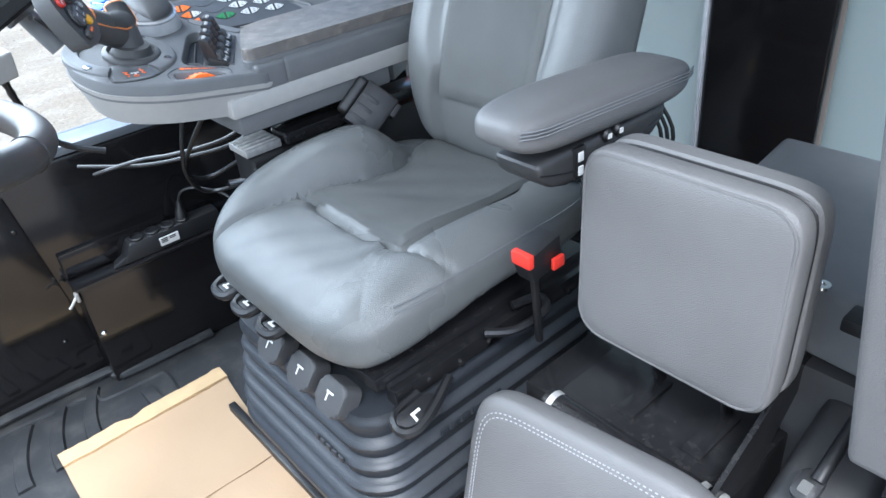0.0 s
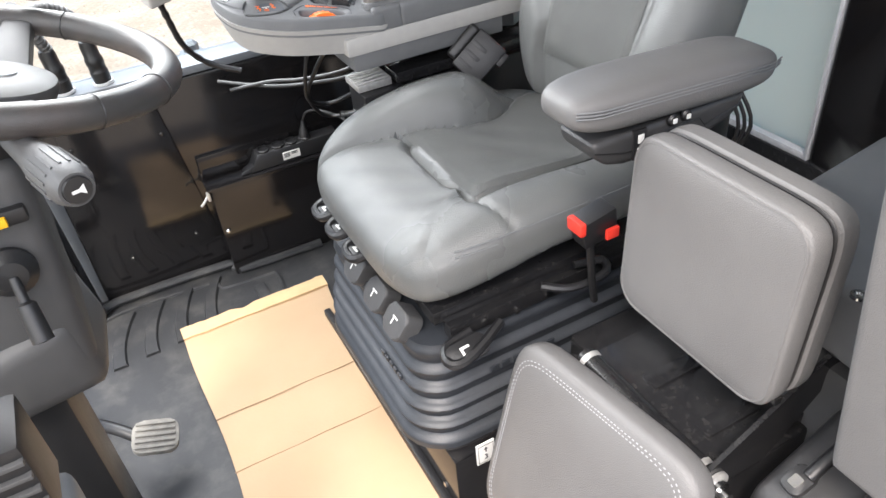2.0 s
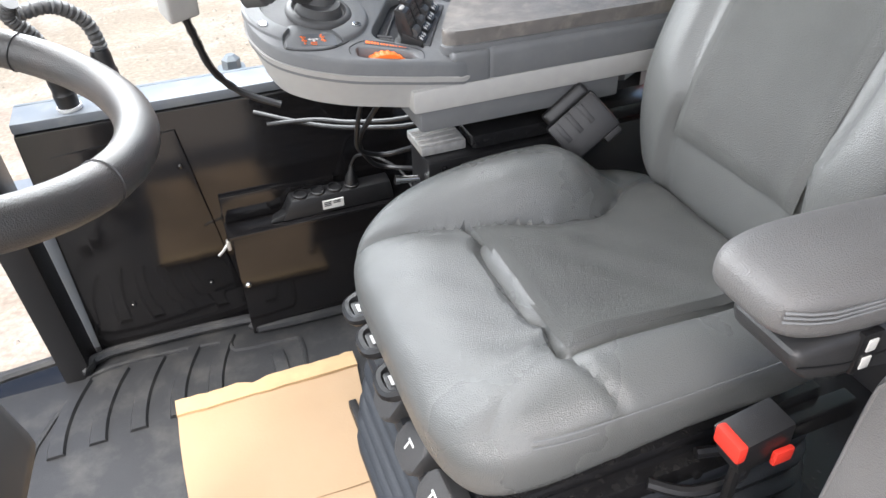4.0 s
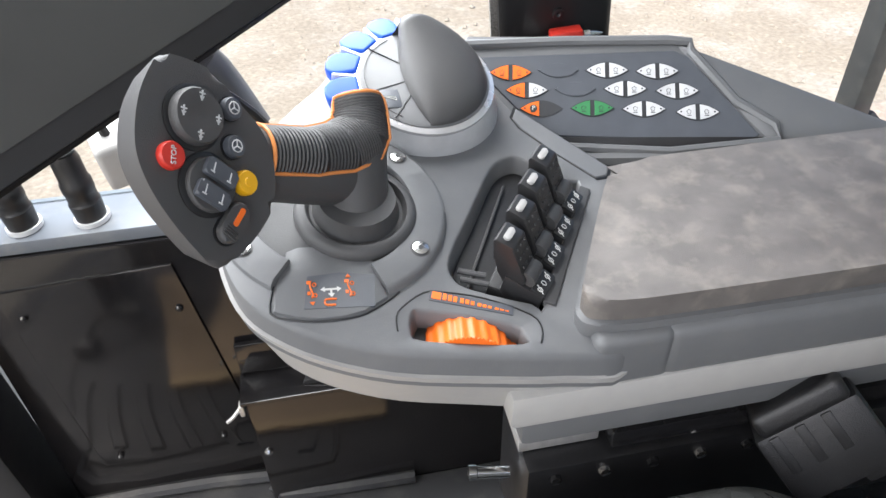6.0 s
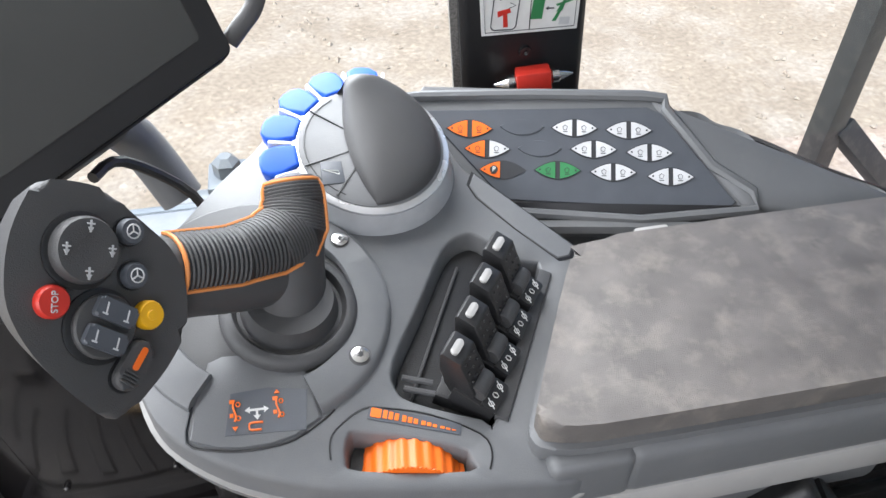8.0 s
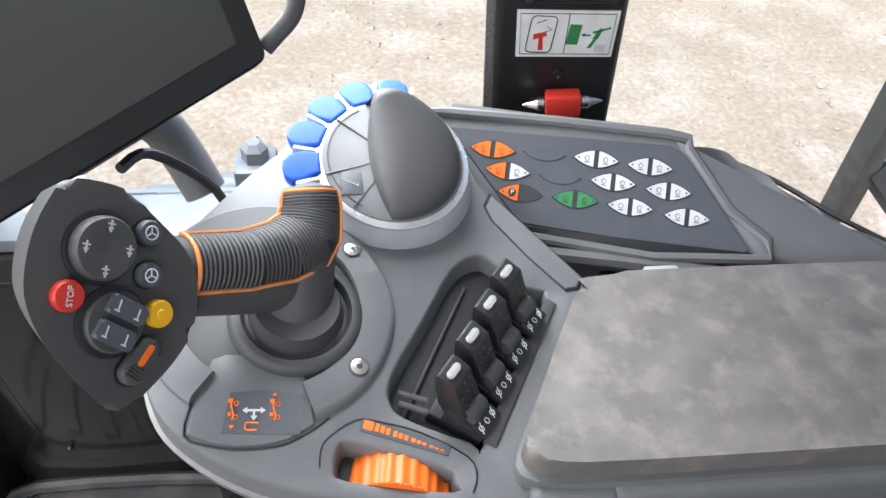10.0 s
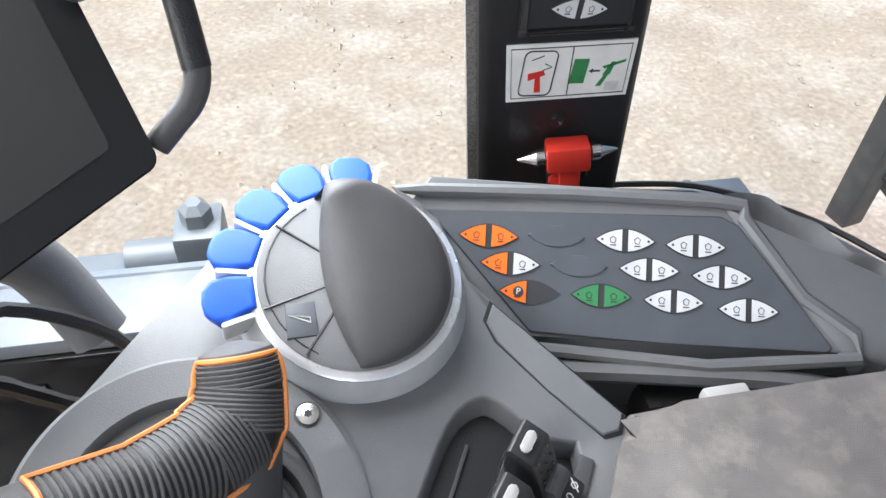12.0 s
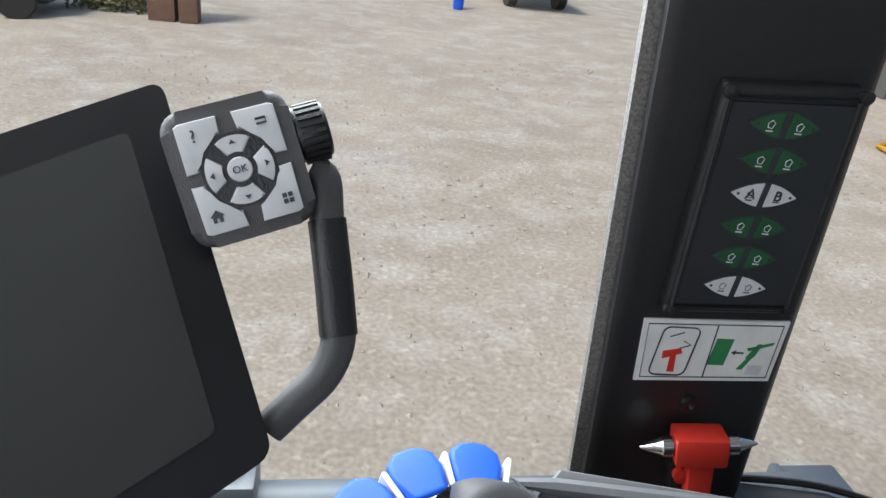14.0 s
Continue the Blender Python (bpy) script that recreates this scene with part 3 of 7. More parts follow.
part("backrest", cushion(0.225, 0.34, BM, back_top, lambda a, b: -0.06, p=4.5, q=3.2, n=56), LEATHER, seat)
rows, inset = [], bmesh.new()
for i in range(17):
    row = []
    for j in range(29):
        a, b = -0.5 + i / 16, -0.68 + 1.45 * j / 28
        edge = min(i, 16 - i, j, 28 - j)
        row.append(inset.verts.new(BM @ Vector((0.225 * a, 0.34 * b, back_top(a, b) - (0.0 if edge else 0.006) + 0.0035))))
    rows.append(row)
for i in range(16):
    for j in range(28):
        inset.faces.new((rows[i][j], rows[i + 1][j], rows[i + 1][j + 1], rows[i][j + 1]))
part("back_inset", inset, MESH, seat, "perforated dark grey back panel")

# armrest on the door side
AM = basis((0.588, 0.205, 0.766), (1, 0, -0.06), (0.06, 0, 1))
armrest = part("armrest", cushion(0.168, 0.05, AM, lambda a, b: 0.034, lambda a, b: -0.03, p=5, q=3, n=36), VINYL, seat, "padded grey vinyl armrest")
for off in (0.004, 0.0, 0.008):
    part("seam", tube([AM @ Vector((0.165 * u, -0.0495 + 0.012 * max(0, abs(u) - 0.85) * 6, 0.012 - off)) for u in [-1 + 0.1 * k for k in range(21)]], 0.0011, 5, smooth=0), SEAM, armrest)
HOUSING = mat("housing_plastic", (0.03, 0.03, 0.031), 0.45, bump=0.2, bump_scale=1500, color2=(0.024, 0.024, 0.025), scale=30)
ARB = [(0.448, 0.738), (0.456, 0.716), (0.472, 0.702), (0.5, 0.694), (0.56, 0.69), (0.64, 0.694), (0.672, 0.702), (0.692, 0.716), (0.7, 0.738)]
bracket = part("armrest_housing", prism([(x, 0.166, z) for x, z in ARB], [(x, 0.238, z) for x, z in ARB], 0.009, 3), HOUSING, seat, "dark grey plastic switch housing")
part("housing_joint", tube([(0.452, 0.1655, 0.726), (0.5, 0.1655, 0.712), (0.545, 0.1655, 0.71), (0.55, 0.1655, 0.722), (0.62, 0.1655, 0.722), (0.63, 0.1655, 0.71), (0.69, 0.1655, 0.724)], 0.0009, 4, smooth=2), SOCKET, bracket)
part("rocker_switch", box(0.511, 0.531, 0.1635, 0.17, 0.697, 0.738, 0.002), SOCKET, bracket)
part("symbol", box(0.517, 0.526, 0.1622, 0.165, 0.72, 0.732, 0.001), WHITE, bracket)
part("symbol", box(0.517, 0.526, 0.1622, 0.165, 0.702, 0.714, 0.001), WHITE, bracket)
for x in (0.572, 0.594):
    part("push_switch", lathe([(0.0, 0.0), (0.0085, 0.0), (0.0085, 0.004), (0.006, 0.007), (0.0, 0.007)], basis((x, 0.168, 0.735), (1, 0, 0), (0, -1, 0)), 16), SOCKET, bracket)
    part("symbol", box(x - 0.003, x + 0.003, 0.1595, 0.1615, 0.732, 0.738), WHITE, bracket)
part("grip_slot", box(0.555, 0.618, 0.1635, 0.172, 0.7, 0.71, 0.003), SOCKET, bracket)
for k in range(3):
    part("cable", tube([(0.69 + 0.006 * k, 0.19 - 0.006 * k, 0.73), (0.705 + 0.006 * k, 0.175 - 0.005 * k, 0.68), (0.7 + 0.005 * k, 0.19, 0.6), (0.7, 0.21, 0.5)], 0.003, 6), SOCKET, seat)
part("bracket_arm", box(0.66, 0.72, 0.2, 0.28, 0.55, 0.72, 0.01), SOCKET, seat)

# steel carriage and adjusting levers under the cushion
part("carriage", box(0.285, 0.74, 0.325, 0.7, 0.405, 0.43, 0.004), STEEL, seat)
part("slide_rail", box(0.3, 0.78, 0.3, 0.325, 0.385, 0.415, 0.003), STEEL, seat)
part("slide_rail", box(0.3, 0.78, 0.7, 0.725, 0.385, 0.415, 0.003), STEEL, seat)
for k in range(6):
    part("bolt", lathe([(0.0, 0.0), (0.006, 0.0), (0.006, 0.004), (0.0, 0.005)], basis((0.36 + 0.06 * k, 0.3, 0.398 - 0.005 * (k % 2)), (1, 0, 0), (0, -1, 0)), 8), CHROME if k == 2 else STEEL, seat)
# handles along the front
for y in (0.68, 0.61, 0.53):
    loop = [(0.285, y - 0.024, 0.452), (0.252, y - 0.026, 0.445), (0.232, y - 0.016, 0.44), (0.232, y + 0.016, 0.44), (0.252, y + 0.026, 0.445), (0.285, y + 0.024, 0.452)]
    handle = part("front_handle", tube(loop, 0.008, 8, smooth=4), SOCKET, seat)
    part("symbol_plate", box(0.236, 0.262, y - 0.018, y + 0.018, 0.438, 0.445, 0.002), SOCKET, handle)
    part("symbol", merge(box(0.242, 0.246, y - 0.009, y + 0.008, 0.4455, 0.4463), box(0.246, 0.256, y + 0.002, y + 0.006, 0.4455, 0.4463)), WHITE, handle)
for y in (0.385, 0.465, 0.555):
    km = basis((0.252, y, 0.386), (0, -1, 0), (-0.8, 0, 0.6))
    key = part("seat_button", plate(rounded(0.06, 0.052, 0.014), km, -0.02, 0.012, 0.006, 3), DARKP, seat)
    part("symbol", merge(plate(rounded(0.016, 0.003, 0.001), km @ pose(0, 0.006, 0), 0.0125, 0.0132), plate(rounded(0.003, 0.014, 0.001), km @ pose(-0.004, -0.001, 0), 0.0125, 0.0132)), WHITE, key)
part("side_handle", tube([(0.375, 0.275, 0.41), (0.33, 0.255, 0.4), (0.29, 0.245, 0.392), (0.272, 0.258, 0.392), (0.285, 0.285, 0.395), (0.33, 0.29, 0.4)], 0.008, 8, smooth=4), SOCKET, seat)
hp = part("handle_paddle", plate(rounded(0.07, 0.035, 0.012), basis((0.308, 0.262, 0.395), (1, 0, 0.15), (0, -0.5, 0.85)), -0.004, 0.004, 0.002), SOCKET, seat)
part("symbol", plate([(-0.008, -0.008), (-0.004, -0.008), (-0.004, 0.003), (0.008, 0.003), (0.008, 0.007), (-0.008, 0.007)], basis((0.304, 0.262, 0.395), (1, 0, 0.15), (0, -0.5, 0.85)), 0.0042, 0.005), WHITE, hp)
part("rear_loop", tube([(0.46, 0.29, 0.43), (0.5, 0.265, 0.425), (0.56, 0.26, 0.43), (0.575, 0.285, 0.435), (0.53, 0.3, 0.435)], 0.007, 8, smooth=4), SOCKET, seat)

# bellows: stacked rounded folds
bm = bmesh.new()
prof = [(0.0, 0.375), (0.006, 0.36), (0.0, 0.335), (0.012, 0.322), (0.004, 0.298), (0.018, 0.286), (0.01, 0.262), (0.026, 0.25), (0.016, 0.226), (0.032, 0.214), (0.022, 0.19), (0.036, 0.176), (0.036, 0.165)]
fine = []
for (o0, z0), (o1, z1) in zip(prof, prof[1:]):
    for s in range(4):
        t = s / 4
        w = t * t * (3 - 2 * t)
        fine.append((o0 + (o1 - o0) * w, z0 + (z1 - z0) * t))
fine.append(prof[-1])
rings = []
for o, z in fine:
    rings.append([bm.verts.new((0.5 + x, 0.512 + y, z)) for x, y in rounded(0.5 + 2 * o, 0.4 + 2 * o, 0.05 + o, 6)])
for a, b in zip(rings, rings[1:]):
    for k in range(len(a)):
        bm.faces.new((a[k], a[(k + 1) % len(a)], b[(k + 1) % len(b)], b[k]))
bm.faces.new(rings[0])
bm.faces.new(rings[-1][::-1])
bellows = part("bellows", bm, BELLOWS, seat, "black folded rubber suspension bellows")
for k in range(6):
    part("embossed_bar", box(0.36 + 0.022 * k, 0.376 + 0.022 * k, 0.2885, 0.292, 0.292, 0.304, 0.001), BELLOWS, bellows)
for k in range(5):
    part("embossed_bar", box(0.2275, 0.231, 0.36 + 0.016 * k, 0.371 + 0.016 * k, 0.286, 0.296, 0.001), BELLOWS, bellows)
plinth = part("plinth", box(0.26, 0.78, 0.25, 0.75, 0.0, 0.165, 0.005), BLACK, seat, "glossy black steel plinth")
part("floor_rail", box(0.245, 0.262, 0.2, 0.9, 0.0, 0.03, 0.004), SOCKET, plinth)
for y in (0.3, 0.45, 0.62):
    part("bolt", lathe([(0.0, 0.0), (0.006, 0.0), (0.006, 0.003), (0.0, 0.005)], basis((0.26, y, 0.05), (0, 1, 0), (-1, 0, 0)), 8), CHROME, plinth)
SIGN_AT = basis((0.3175, 0.2463, 0.1475), (1, 0, 0), (0, -1, 0))
sign = part("sign_plate", box(0.3, 0.335, 0.2465, 0.25, 0.135, 0.185, 0.001), WHITE, plinth, "white height label")
part("border", tube([SIGN_AT @ Vector((x * 0.0145, y * 0.021 + 0.0125, 0.0004)) for x, y in ((-1, -1), (1, -1), (1, 1), (-1, 1))], 0.0005, 4, smooth=0, closed=True), SOCKET, sign)
part("arrow", plate([(-0.0012, 0.016), (0.0012, 0.016), (0.0012, 0.023), (0.004, 0.023), (0.0, 0.0295), (-0.004, 0.023), (-0.0012, 0.023)], SIGN_AT, 0.0002, 0.0006), SOCKET, sign)
# belt buckle
buckle = thing("belt_buckle", (0.476, 0.22, 0.43), "black seat belt buckle with red button", "buckle")
part("stalk", tube([(0.53, 0.245, 0.4), (0.51, 0.23, 0.47), (0.49, 0.215, 0.57)], 0.006, 8), SOCKET, buckle)
part("housing", prism([(0.47, 0.195, 0.555), (0.525, 0.195, 0.565), (0.525, 0.225, 0.565), (0.47, 0.225, 0.555)], [(0.455, 0.19, 0.6), (0.515, 0.19, 0.612), (0.515, 0.225, 0.612), (0.455, 0.225, 0.6)], 0.004), SOCKET, buckle)
part("release_button", box(0.454, 0.464, 0.188, 0.22, 0.586, 0.606, 0.003), RED, buckle, "red release button")
part("red_tab", box(0.498, 0.519, 0.186, 0.192, 0.565, 0.582, 0.002), RED, buckle)

# ---- folding passenger seat ----
jump = thing("passenger_seat", (0.52, 0.0, 0.36), "folded grey vinyl passenger seat on a black steel bracket", "seat")
JM = basis((0.512, 0.004, 0.644), (0, -1, 0), (-1, 0, 0.04))
backp = part("backrest", cushion(0.124, 0.124, JM, lambda a, b: 0.042, lambda a, b: 0.0005, p=8, q=6, n=40), VINYL, jump)
part("rear_shell", cushion(0.124, 0.124, JM, lambda a, b: -0.0005, lambda a, b: -0.034, p=8, q=7, n=30), VINYL, backp)
part("shell_gap", cushion(0.1215, 0.1215, JM, lambda a, b: 0.004, lambda a, b: -0.004, p=8, q=4, n=20), SOCKET, backp)


def stitches(m, hx, hy, z, inset, p, start, end, count, parent, size=0.0028):
    bm = bmesh.new()
    for k in range(count):
        ang = start + (end - start) * k / count
        a, b = math.cos(ang), math.sin(ang)
        big = max(abs(a), abs(b))
        a, b = a / big, b / big
        e = (abs(a) ** p + abs(b) ** p) ** (1 / p)
        q = Vector((hx * a / e * inset, hy * b / e * inset, z))
        a2, b2 = math.cos(ang + 0.01), math.sin(ang + 0.01)
        big = max(abs(a2), abs(b2))
        a2, b2 = a2 / big, b2 / big
        e = (abs(a2) ** p + abs(b2) ** p) ** (1 / p)
        d = Vector((hx * a2 / e * inset, hy * b2 / e * inset, z)) - q
        box(-size * 0.6, size * 0.6, -0.0006, 0.0006, -0.0006, 0.0006, bm=bm, m=m @ Matrix.Translation(q) @ pose(0, 0, 0, 0, 0, math.degrees(math.atan2(d.y, d.x))))
    return part("stitching", bm, THREAD, parent, "pale stitched seam", False)


stitches(JM, 0.124, 0.124, 0.0385, 0.86, 8, 0, 2 * math.pi, 190, backp)
stitches(JM, 0.124, 0.124, 0.0375, 0.895, 8, 0, 2 * math.pi, 190, backp)
part("piping", tube([JM @ Vector((0.124 * 0.955 * c[0], 0.124 * 0.955 * c[1], 0.0365)) for c in [(x / 0.5, y / 0.5) for x, y in rounded(1.0, 1.0, 0.14, 6)]], 0.0022, 6, smooth=0, closed=True), VINYL, backp)
# raised seat cushion in front of the bracket
CM = basis((0.35, 0.03, 0.3), (0, -1, 0.06), (-0.93, -0.1, 0.3))
cus = part("seat_cushion", cushion(0.165, 0.16, CM, lambda a, b: 0.03, lambda a, b: -0.03, p=7, q=4.5, n=40), VINYL, jump)
stitches(CM, 0.165, 0.16, 0.0255, 0.87, 7, 0, 2 * math.pi, 170, cus)
stitches(CM, 0.165, 0.16, 0.0245, 0.9, 7, 0, 2 * math.pi, 170, cus)
steel = part("bracket", merge(box(0.445, 0.6, -0.09, 0.14, 0.40, 0.42, 0.003), lathe([(0.0, 0.0), (0.02, 0.0), (0.02, 0.24), (0.0, 0.24)], basis((0.437, -0.095, 0.405), (1, 0, 0), (0, 1, 0)), 16)), STEEL, jump, "scuffed black steel hinge bracket")
for y in (0.05, -0.045):
    part("hinge_arm", prism([(0.545, y, 0.42), (0.565, y, 0.42), (0.53, y, 0.53), (0.515, y, 0.53)], [(0.545, y + 0.006, 0.42), (0.565, y + 0.006, 0.42), (0.53, y + 0.006, 0.53), (0.515, y + 0.006, 0.53)], 0.001), STEEL, steel)
    part("hinge_foot", box(0.47, 0.56, y - 0.012, y + 0.014, 0.42, 0.424, 0.001), STEEL, steel)
part("hinge_rod", tube([(0.52, -0.1, 0.5), (0.52, 0.12, 0.5)], 0.007, 8, smooth=0), STEEL, steel)
for y in (-0.086, 0.128):
    part("worn_tube_end", lathe([(0.0, 0.0), (0.021, 0.0), (0.0215, 0.009), (0.0, 0.0095)], basis((0.437, y, 0.405), (1, 0, 0), (0, 1, 0)), 14), ALU, steel, "bare worn metal at the tube's end")
part("hinge_bush", lathe([(0.0, 0.0), (0.013, 0.0), (0.013, 0.035), (0.0, 0.035)], basis((0.52, -0.055, 0.5), (1, 0, 0), (0, 1, 0)), 14), SOCKET, steel)
part("rusty_nut", lathe([(0.0, 0.0), (0.01, 0.0), (0.01, 0.014), (0.0, 0.014)], basis((0.52, -0.075, 0.497), (1, 0, 0), (0, -1, 0)), 6), mat("rust", (0.28, 0.1, 0.045), 0.7, scale=300), steel, "rusty copper-brown nut")
part("pivot_bolt", lathe([(0.0, 0.0), (0.014, 0.0), (0.014, 0.008), (0.008, 0.008), (0.008, 0.02), (0.0, 0.02)], basis((0.437, -0.105, 0.405), (1, 0, 0), (0, -1, 0)), 12), CHROME, steel, "steel pivot bolt")
part("flange", lathe([(0.0, 0.0), (0.021, 0.0), (0.021, 0.004), (0.016, 0.006), (0.0, 0.006)], basis((0.437, -0.1005, 0.405), (1, 0, 0), (0, -1, 0)), 24), ALU, steel, "worn flange washer")
part("side_plate", prism([(0.41, -0.1, 0.37), (0.5, -0.1, 0.37), (0.63, -0.1, 0.5), (0.6, -0.1, 0.53), (0.42, -0.1, 0.43)], [(0.41, -0.094, 0.37), (0.5, -0.094, 0.37), (0.63, -0.094, 0.5), (0.6, -0.094, 0.53), (0.42, -0.094, 0.43)]), STEEL, steel)
part("support_box", box(0.45, 0.7, -0.1, 0.2, 0.0, 0.4, 0.006), STEEL, jump)

# rear shelf and belt reel housing
shelf = thing("rear_shelf", (0.8, 0.0, 0.0), "grey plastic rear shelf with moulded corner", "shelf")
part("top", prism([(0.58, -0.4, 0.52), (0.98, -0.4, 0.52), (0.98, 0.14, 0.52), (0.62, 0.1, 0.52)], [(0.6, -0.4, 0.6), (0.98, -0.4, 0.6), (0.98, 0.13, 0.6), (0.64, 0.09, 0.6)], 0.012, 3), CONSOLE, shelf)
part("bolt", lathe([(0.0, 0.0), (0.01, 0.0), (0.009, 0.003), (0.004, 0.003), (0.003, 0.001), (0.0, 0.001)], basis((0.63, -0.09, 0.6), (1, 0, 0), (0, 0, 1)), 16), CHROME, shelf)
part("belt_slot", box(0.585, 0.62, -0.3, -0.13, 0.585, 0.602, 0.004), SOCKET, shelf)
part("lower_body", box(0.6, 0.98, -0.4, 0.1, 0.0, 0.51, 0.01), DARKP, shelf)
reel = thing("belt_reel", (0.55, -0.17, 0.36), "dark plastic seat belt reel cover", "belt reel")
part("housing", prism([(0.452, -0.235, 0.345), (0.6, -0.235, 0.365), (0.6, -0.125, 0.365), (0.452, -0.125, 0.345)], [(0.468, -0.222, 0.418), (0.615, -0.222, 0.492), (0.615, -0.13, 0.492), (0.468, -0.13, 0.418)], 0.02, 4), HOUSING, reel)
TONGUE = basis((0.49, -0.168, 0.452), (0.86, -0.05, 0.44), (-0.44, 0, 0.88))
grip = part("tongue", plate(rounded(0.036, 0.026, 0.008), TONGUE, 0.0, 0.01, 0.003), SOCKET, reel, "black belt tongue")
part("belt_bar", tube([TONGUE @ Vector(p) for p in ((0.008, -0.006, 0.012), (0.05, -0.005, 0.015), (0.105, -0.004, 0.018))], 0.0075, 10, smooth=2), SOCKET, grip)
part("latch_plate", plate(rounded(0.014, 0.012, 0.002), TONGUE @ pose(-0.004, 0.0, 0.0), 0.0098, 0.0125), CHROME, grip, "bright steel latch plate")
door = thing("door_pillar", (0.46, -0.32, 0.0), "grey plastic door pillar cover with black seal", "pillar", kind="structure")
part("cover", prism([(0.47, -0.33, 0.53), (0.64, -0.34, 0.53), (0.64, -0.205, 0.53), (0.47, -0.197, 0.53)], [(0.47, -0.33, 1.75), (0.7, -0.36, 1.75), (0.7, -0.07, 1.75), (0.47, -0.055, 1.75)], 0.012, 3), VINYL, door)
part("bare_metal", box(0.49, 0.62, -0.33, -0.23, 0.0, 0.535, 0.006), STEEL, door)


# ---- armrest console ----
def cz(x, y, h=0.0):
    """A place h above the console's sloping top at x, y."""
    return Vector((x, y, 0.77175 - (0.121 * (x - 0.33875) - 0.2033 * (y - 0.93)) / 0.9716 + h))


CN = Vector((0.121, -0.2033, 0.9716))


def deck(x, y, right=(1, 0, 0), h=0.0):
    """A matrix standing on the console's top at x, y."""
    return basis(cz(x, y, h), right, CN)


console = thing("armrest_console", (0.5, 0.88, 0.62), "grey plastic control console beside the driver's seat", "console")
NOSE = [(0.30, 1.115), (0.272, 1.082), (0.25, 1.056), (0.224, 1.02), (0.204, 0.99), (0.191, 0.955), (0.187, 0.92), (0.193, 0.888), (0.204, 0.862), (0.223, 0.843), (0.254, 0.825), (0.30, 0.81), (0.36, 0.802),
        (0.42, 0.797), (0.47, 0.8), (0.505, 0.86), (0.525, 0.965), (0.515, 0.975), (0.48, 1.012), (0.446, 1.055), (0.432, 1.1), (0.424, 1.135), (0.38, 1.14)]
loop = [(p.x, p.y) for p in smooth_loop([Vector((x, y, 0)) for x, y in NOSE], 3)]
WELL = [(0.425, 0.993), (0.44, 0.991), (0.462, 0.968), (0.482, 0.951), (0.418, 0.842), (0.405, 0.841), (0.362, 0.857), (0.351, 0.869), (0.353, 0.889), (0.38, 0.935), (0.406, 0.979)]
RECESS = [(0.313, 0.826), (0.317, 0.842), (0.33, 0.8435), (0.386, 0.828), (0.394, 0.819), (0.39, 0.8085), (0.322, 0.8165)]
wl = [(p.x, p.y) for p in smooth_loop([Vector((x, y, 0)) for x, y in WELL], 3)]
rl = [(p.x, p.y) for p in smooth_loop([Vector((x, y, 0)) for x, y in RECESS], 3)]


def inward(line, d):
    """The closed line moved d towards its inside."""
    k = len(line)
    turn = 1 if sum(line[i - 1][0] * line[i][1] - line[i][0] * line[i - 1][1] for i in range(k)) > 0 else -1
    out = []
    for i in range(k):
        t = Vector((line[(i + 1) % k][0] - line[i - 1][0], line[(i + 1) % k][1] - line[i - 1][1])).normalized()
        out.append((line[i][0] - t.y * d * turn, line[i][1] + t.x * d * turn))
    return out


def deck_body(outer, holes, low, depth):
    """A body under the sloping top: rounded rim, and wells with rounded lips sunk into it."""
    bm = bmesh.new()

    def ring(line, h):
        return [bm.verts.new(cz(x, y, h)) for x, y in line]

    def join(a, b):
        for k in range(len(a)):
            bm.faces.new((a[k], a[(k + 1) % len(a)], b[(k + 1) % len(b)], b[k]))

    steps = [ring(outer, low), ring(outer, -0.005), ring(inward(outer, 0.0013), -0.0015), ring(inward(outer, 0.004), 0.0)]
    for a, b in zip(steps, steps[1:]):
        join(a, b)
    bm.faces.new(steps[0][::-1])
    rims = [steps[-1]]
    for line in holes:
        wall = [ring(line, 0.0), ring(inward(line, 0.0012), -0.0008), ring(inward(line, 0.0022), -0.0028), ring(inward(line, 0.004), -depth)]
        for a, b in zip(wall, wall[1:]):
            join(a, b)
        bm.faces.new(wall[-1])
        rims.append(wall[0])
    edges = [bm.edges.get((r[k], r[(k + 1) % len(r)])) for r in rims for k in range(len(r))]
    bmesh.ops.triangle_fill(bm, edges=edges, use_beauty=True, use_dissolve=False)
    return bm


part("nose_body", deck_body(loop, (wl, rl), -0.032, 0.0185), CONSOLE, console)
# the lever well's black floor stands in for the shade of a deeper well
for name, line in (("well_floor", wl), ("recess_floor", rl)):
    part(name, prism([cz(x, y, -0.0184) for x, y in inward(line, 0.0042)], [cz(x, y, -0.016) for x, y in inward(line, 0.0042)]), SOCKET, console)


def skirt(loop, h0, h1, grow, c=(0.33, 0.95)):
    def out(x, y, g):
        d = Vector((x - c[0], y - c[1]))
        d.normalize()
        return x + d.x * g, y + d.y * g
    return prism([cz(*out(x, y, grow - 0.02), h0) for x, y in loop], [cz(*out(x, y, grow), h1) for x, y in loop], 0.004, 2, which="lid")


part("light_skirt", skirt(loop, -0.075, -0.02, 0.003), BAND, console, "light grey lower skirt")
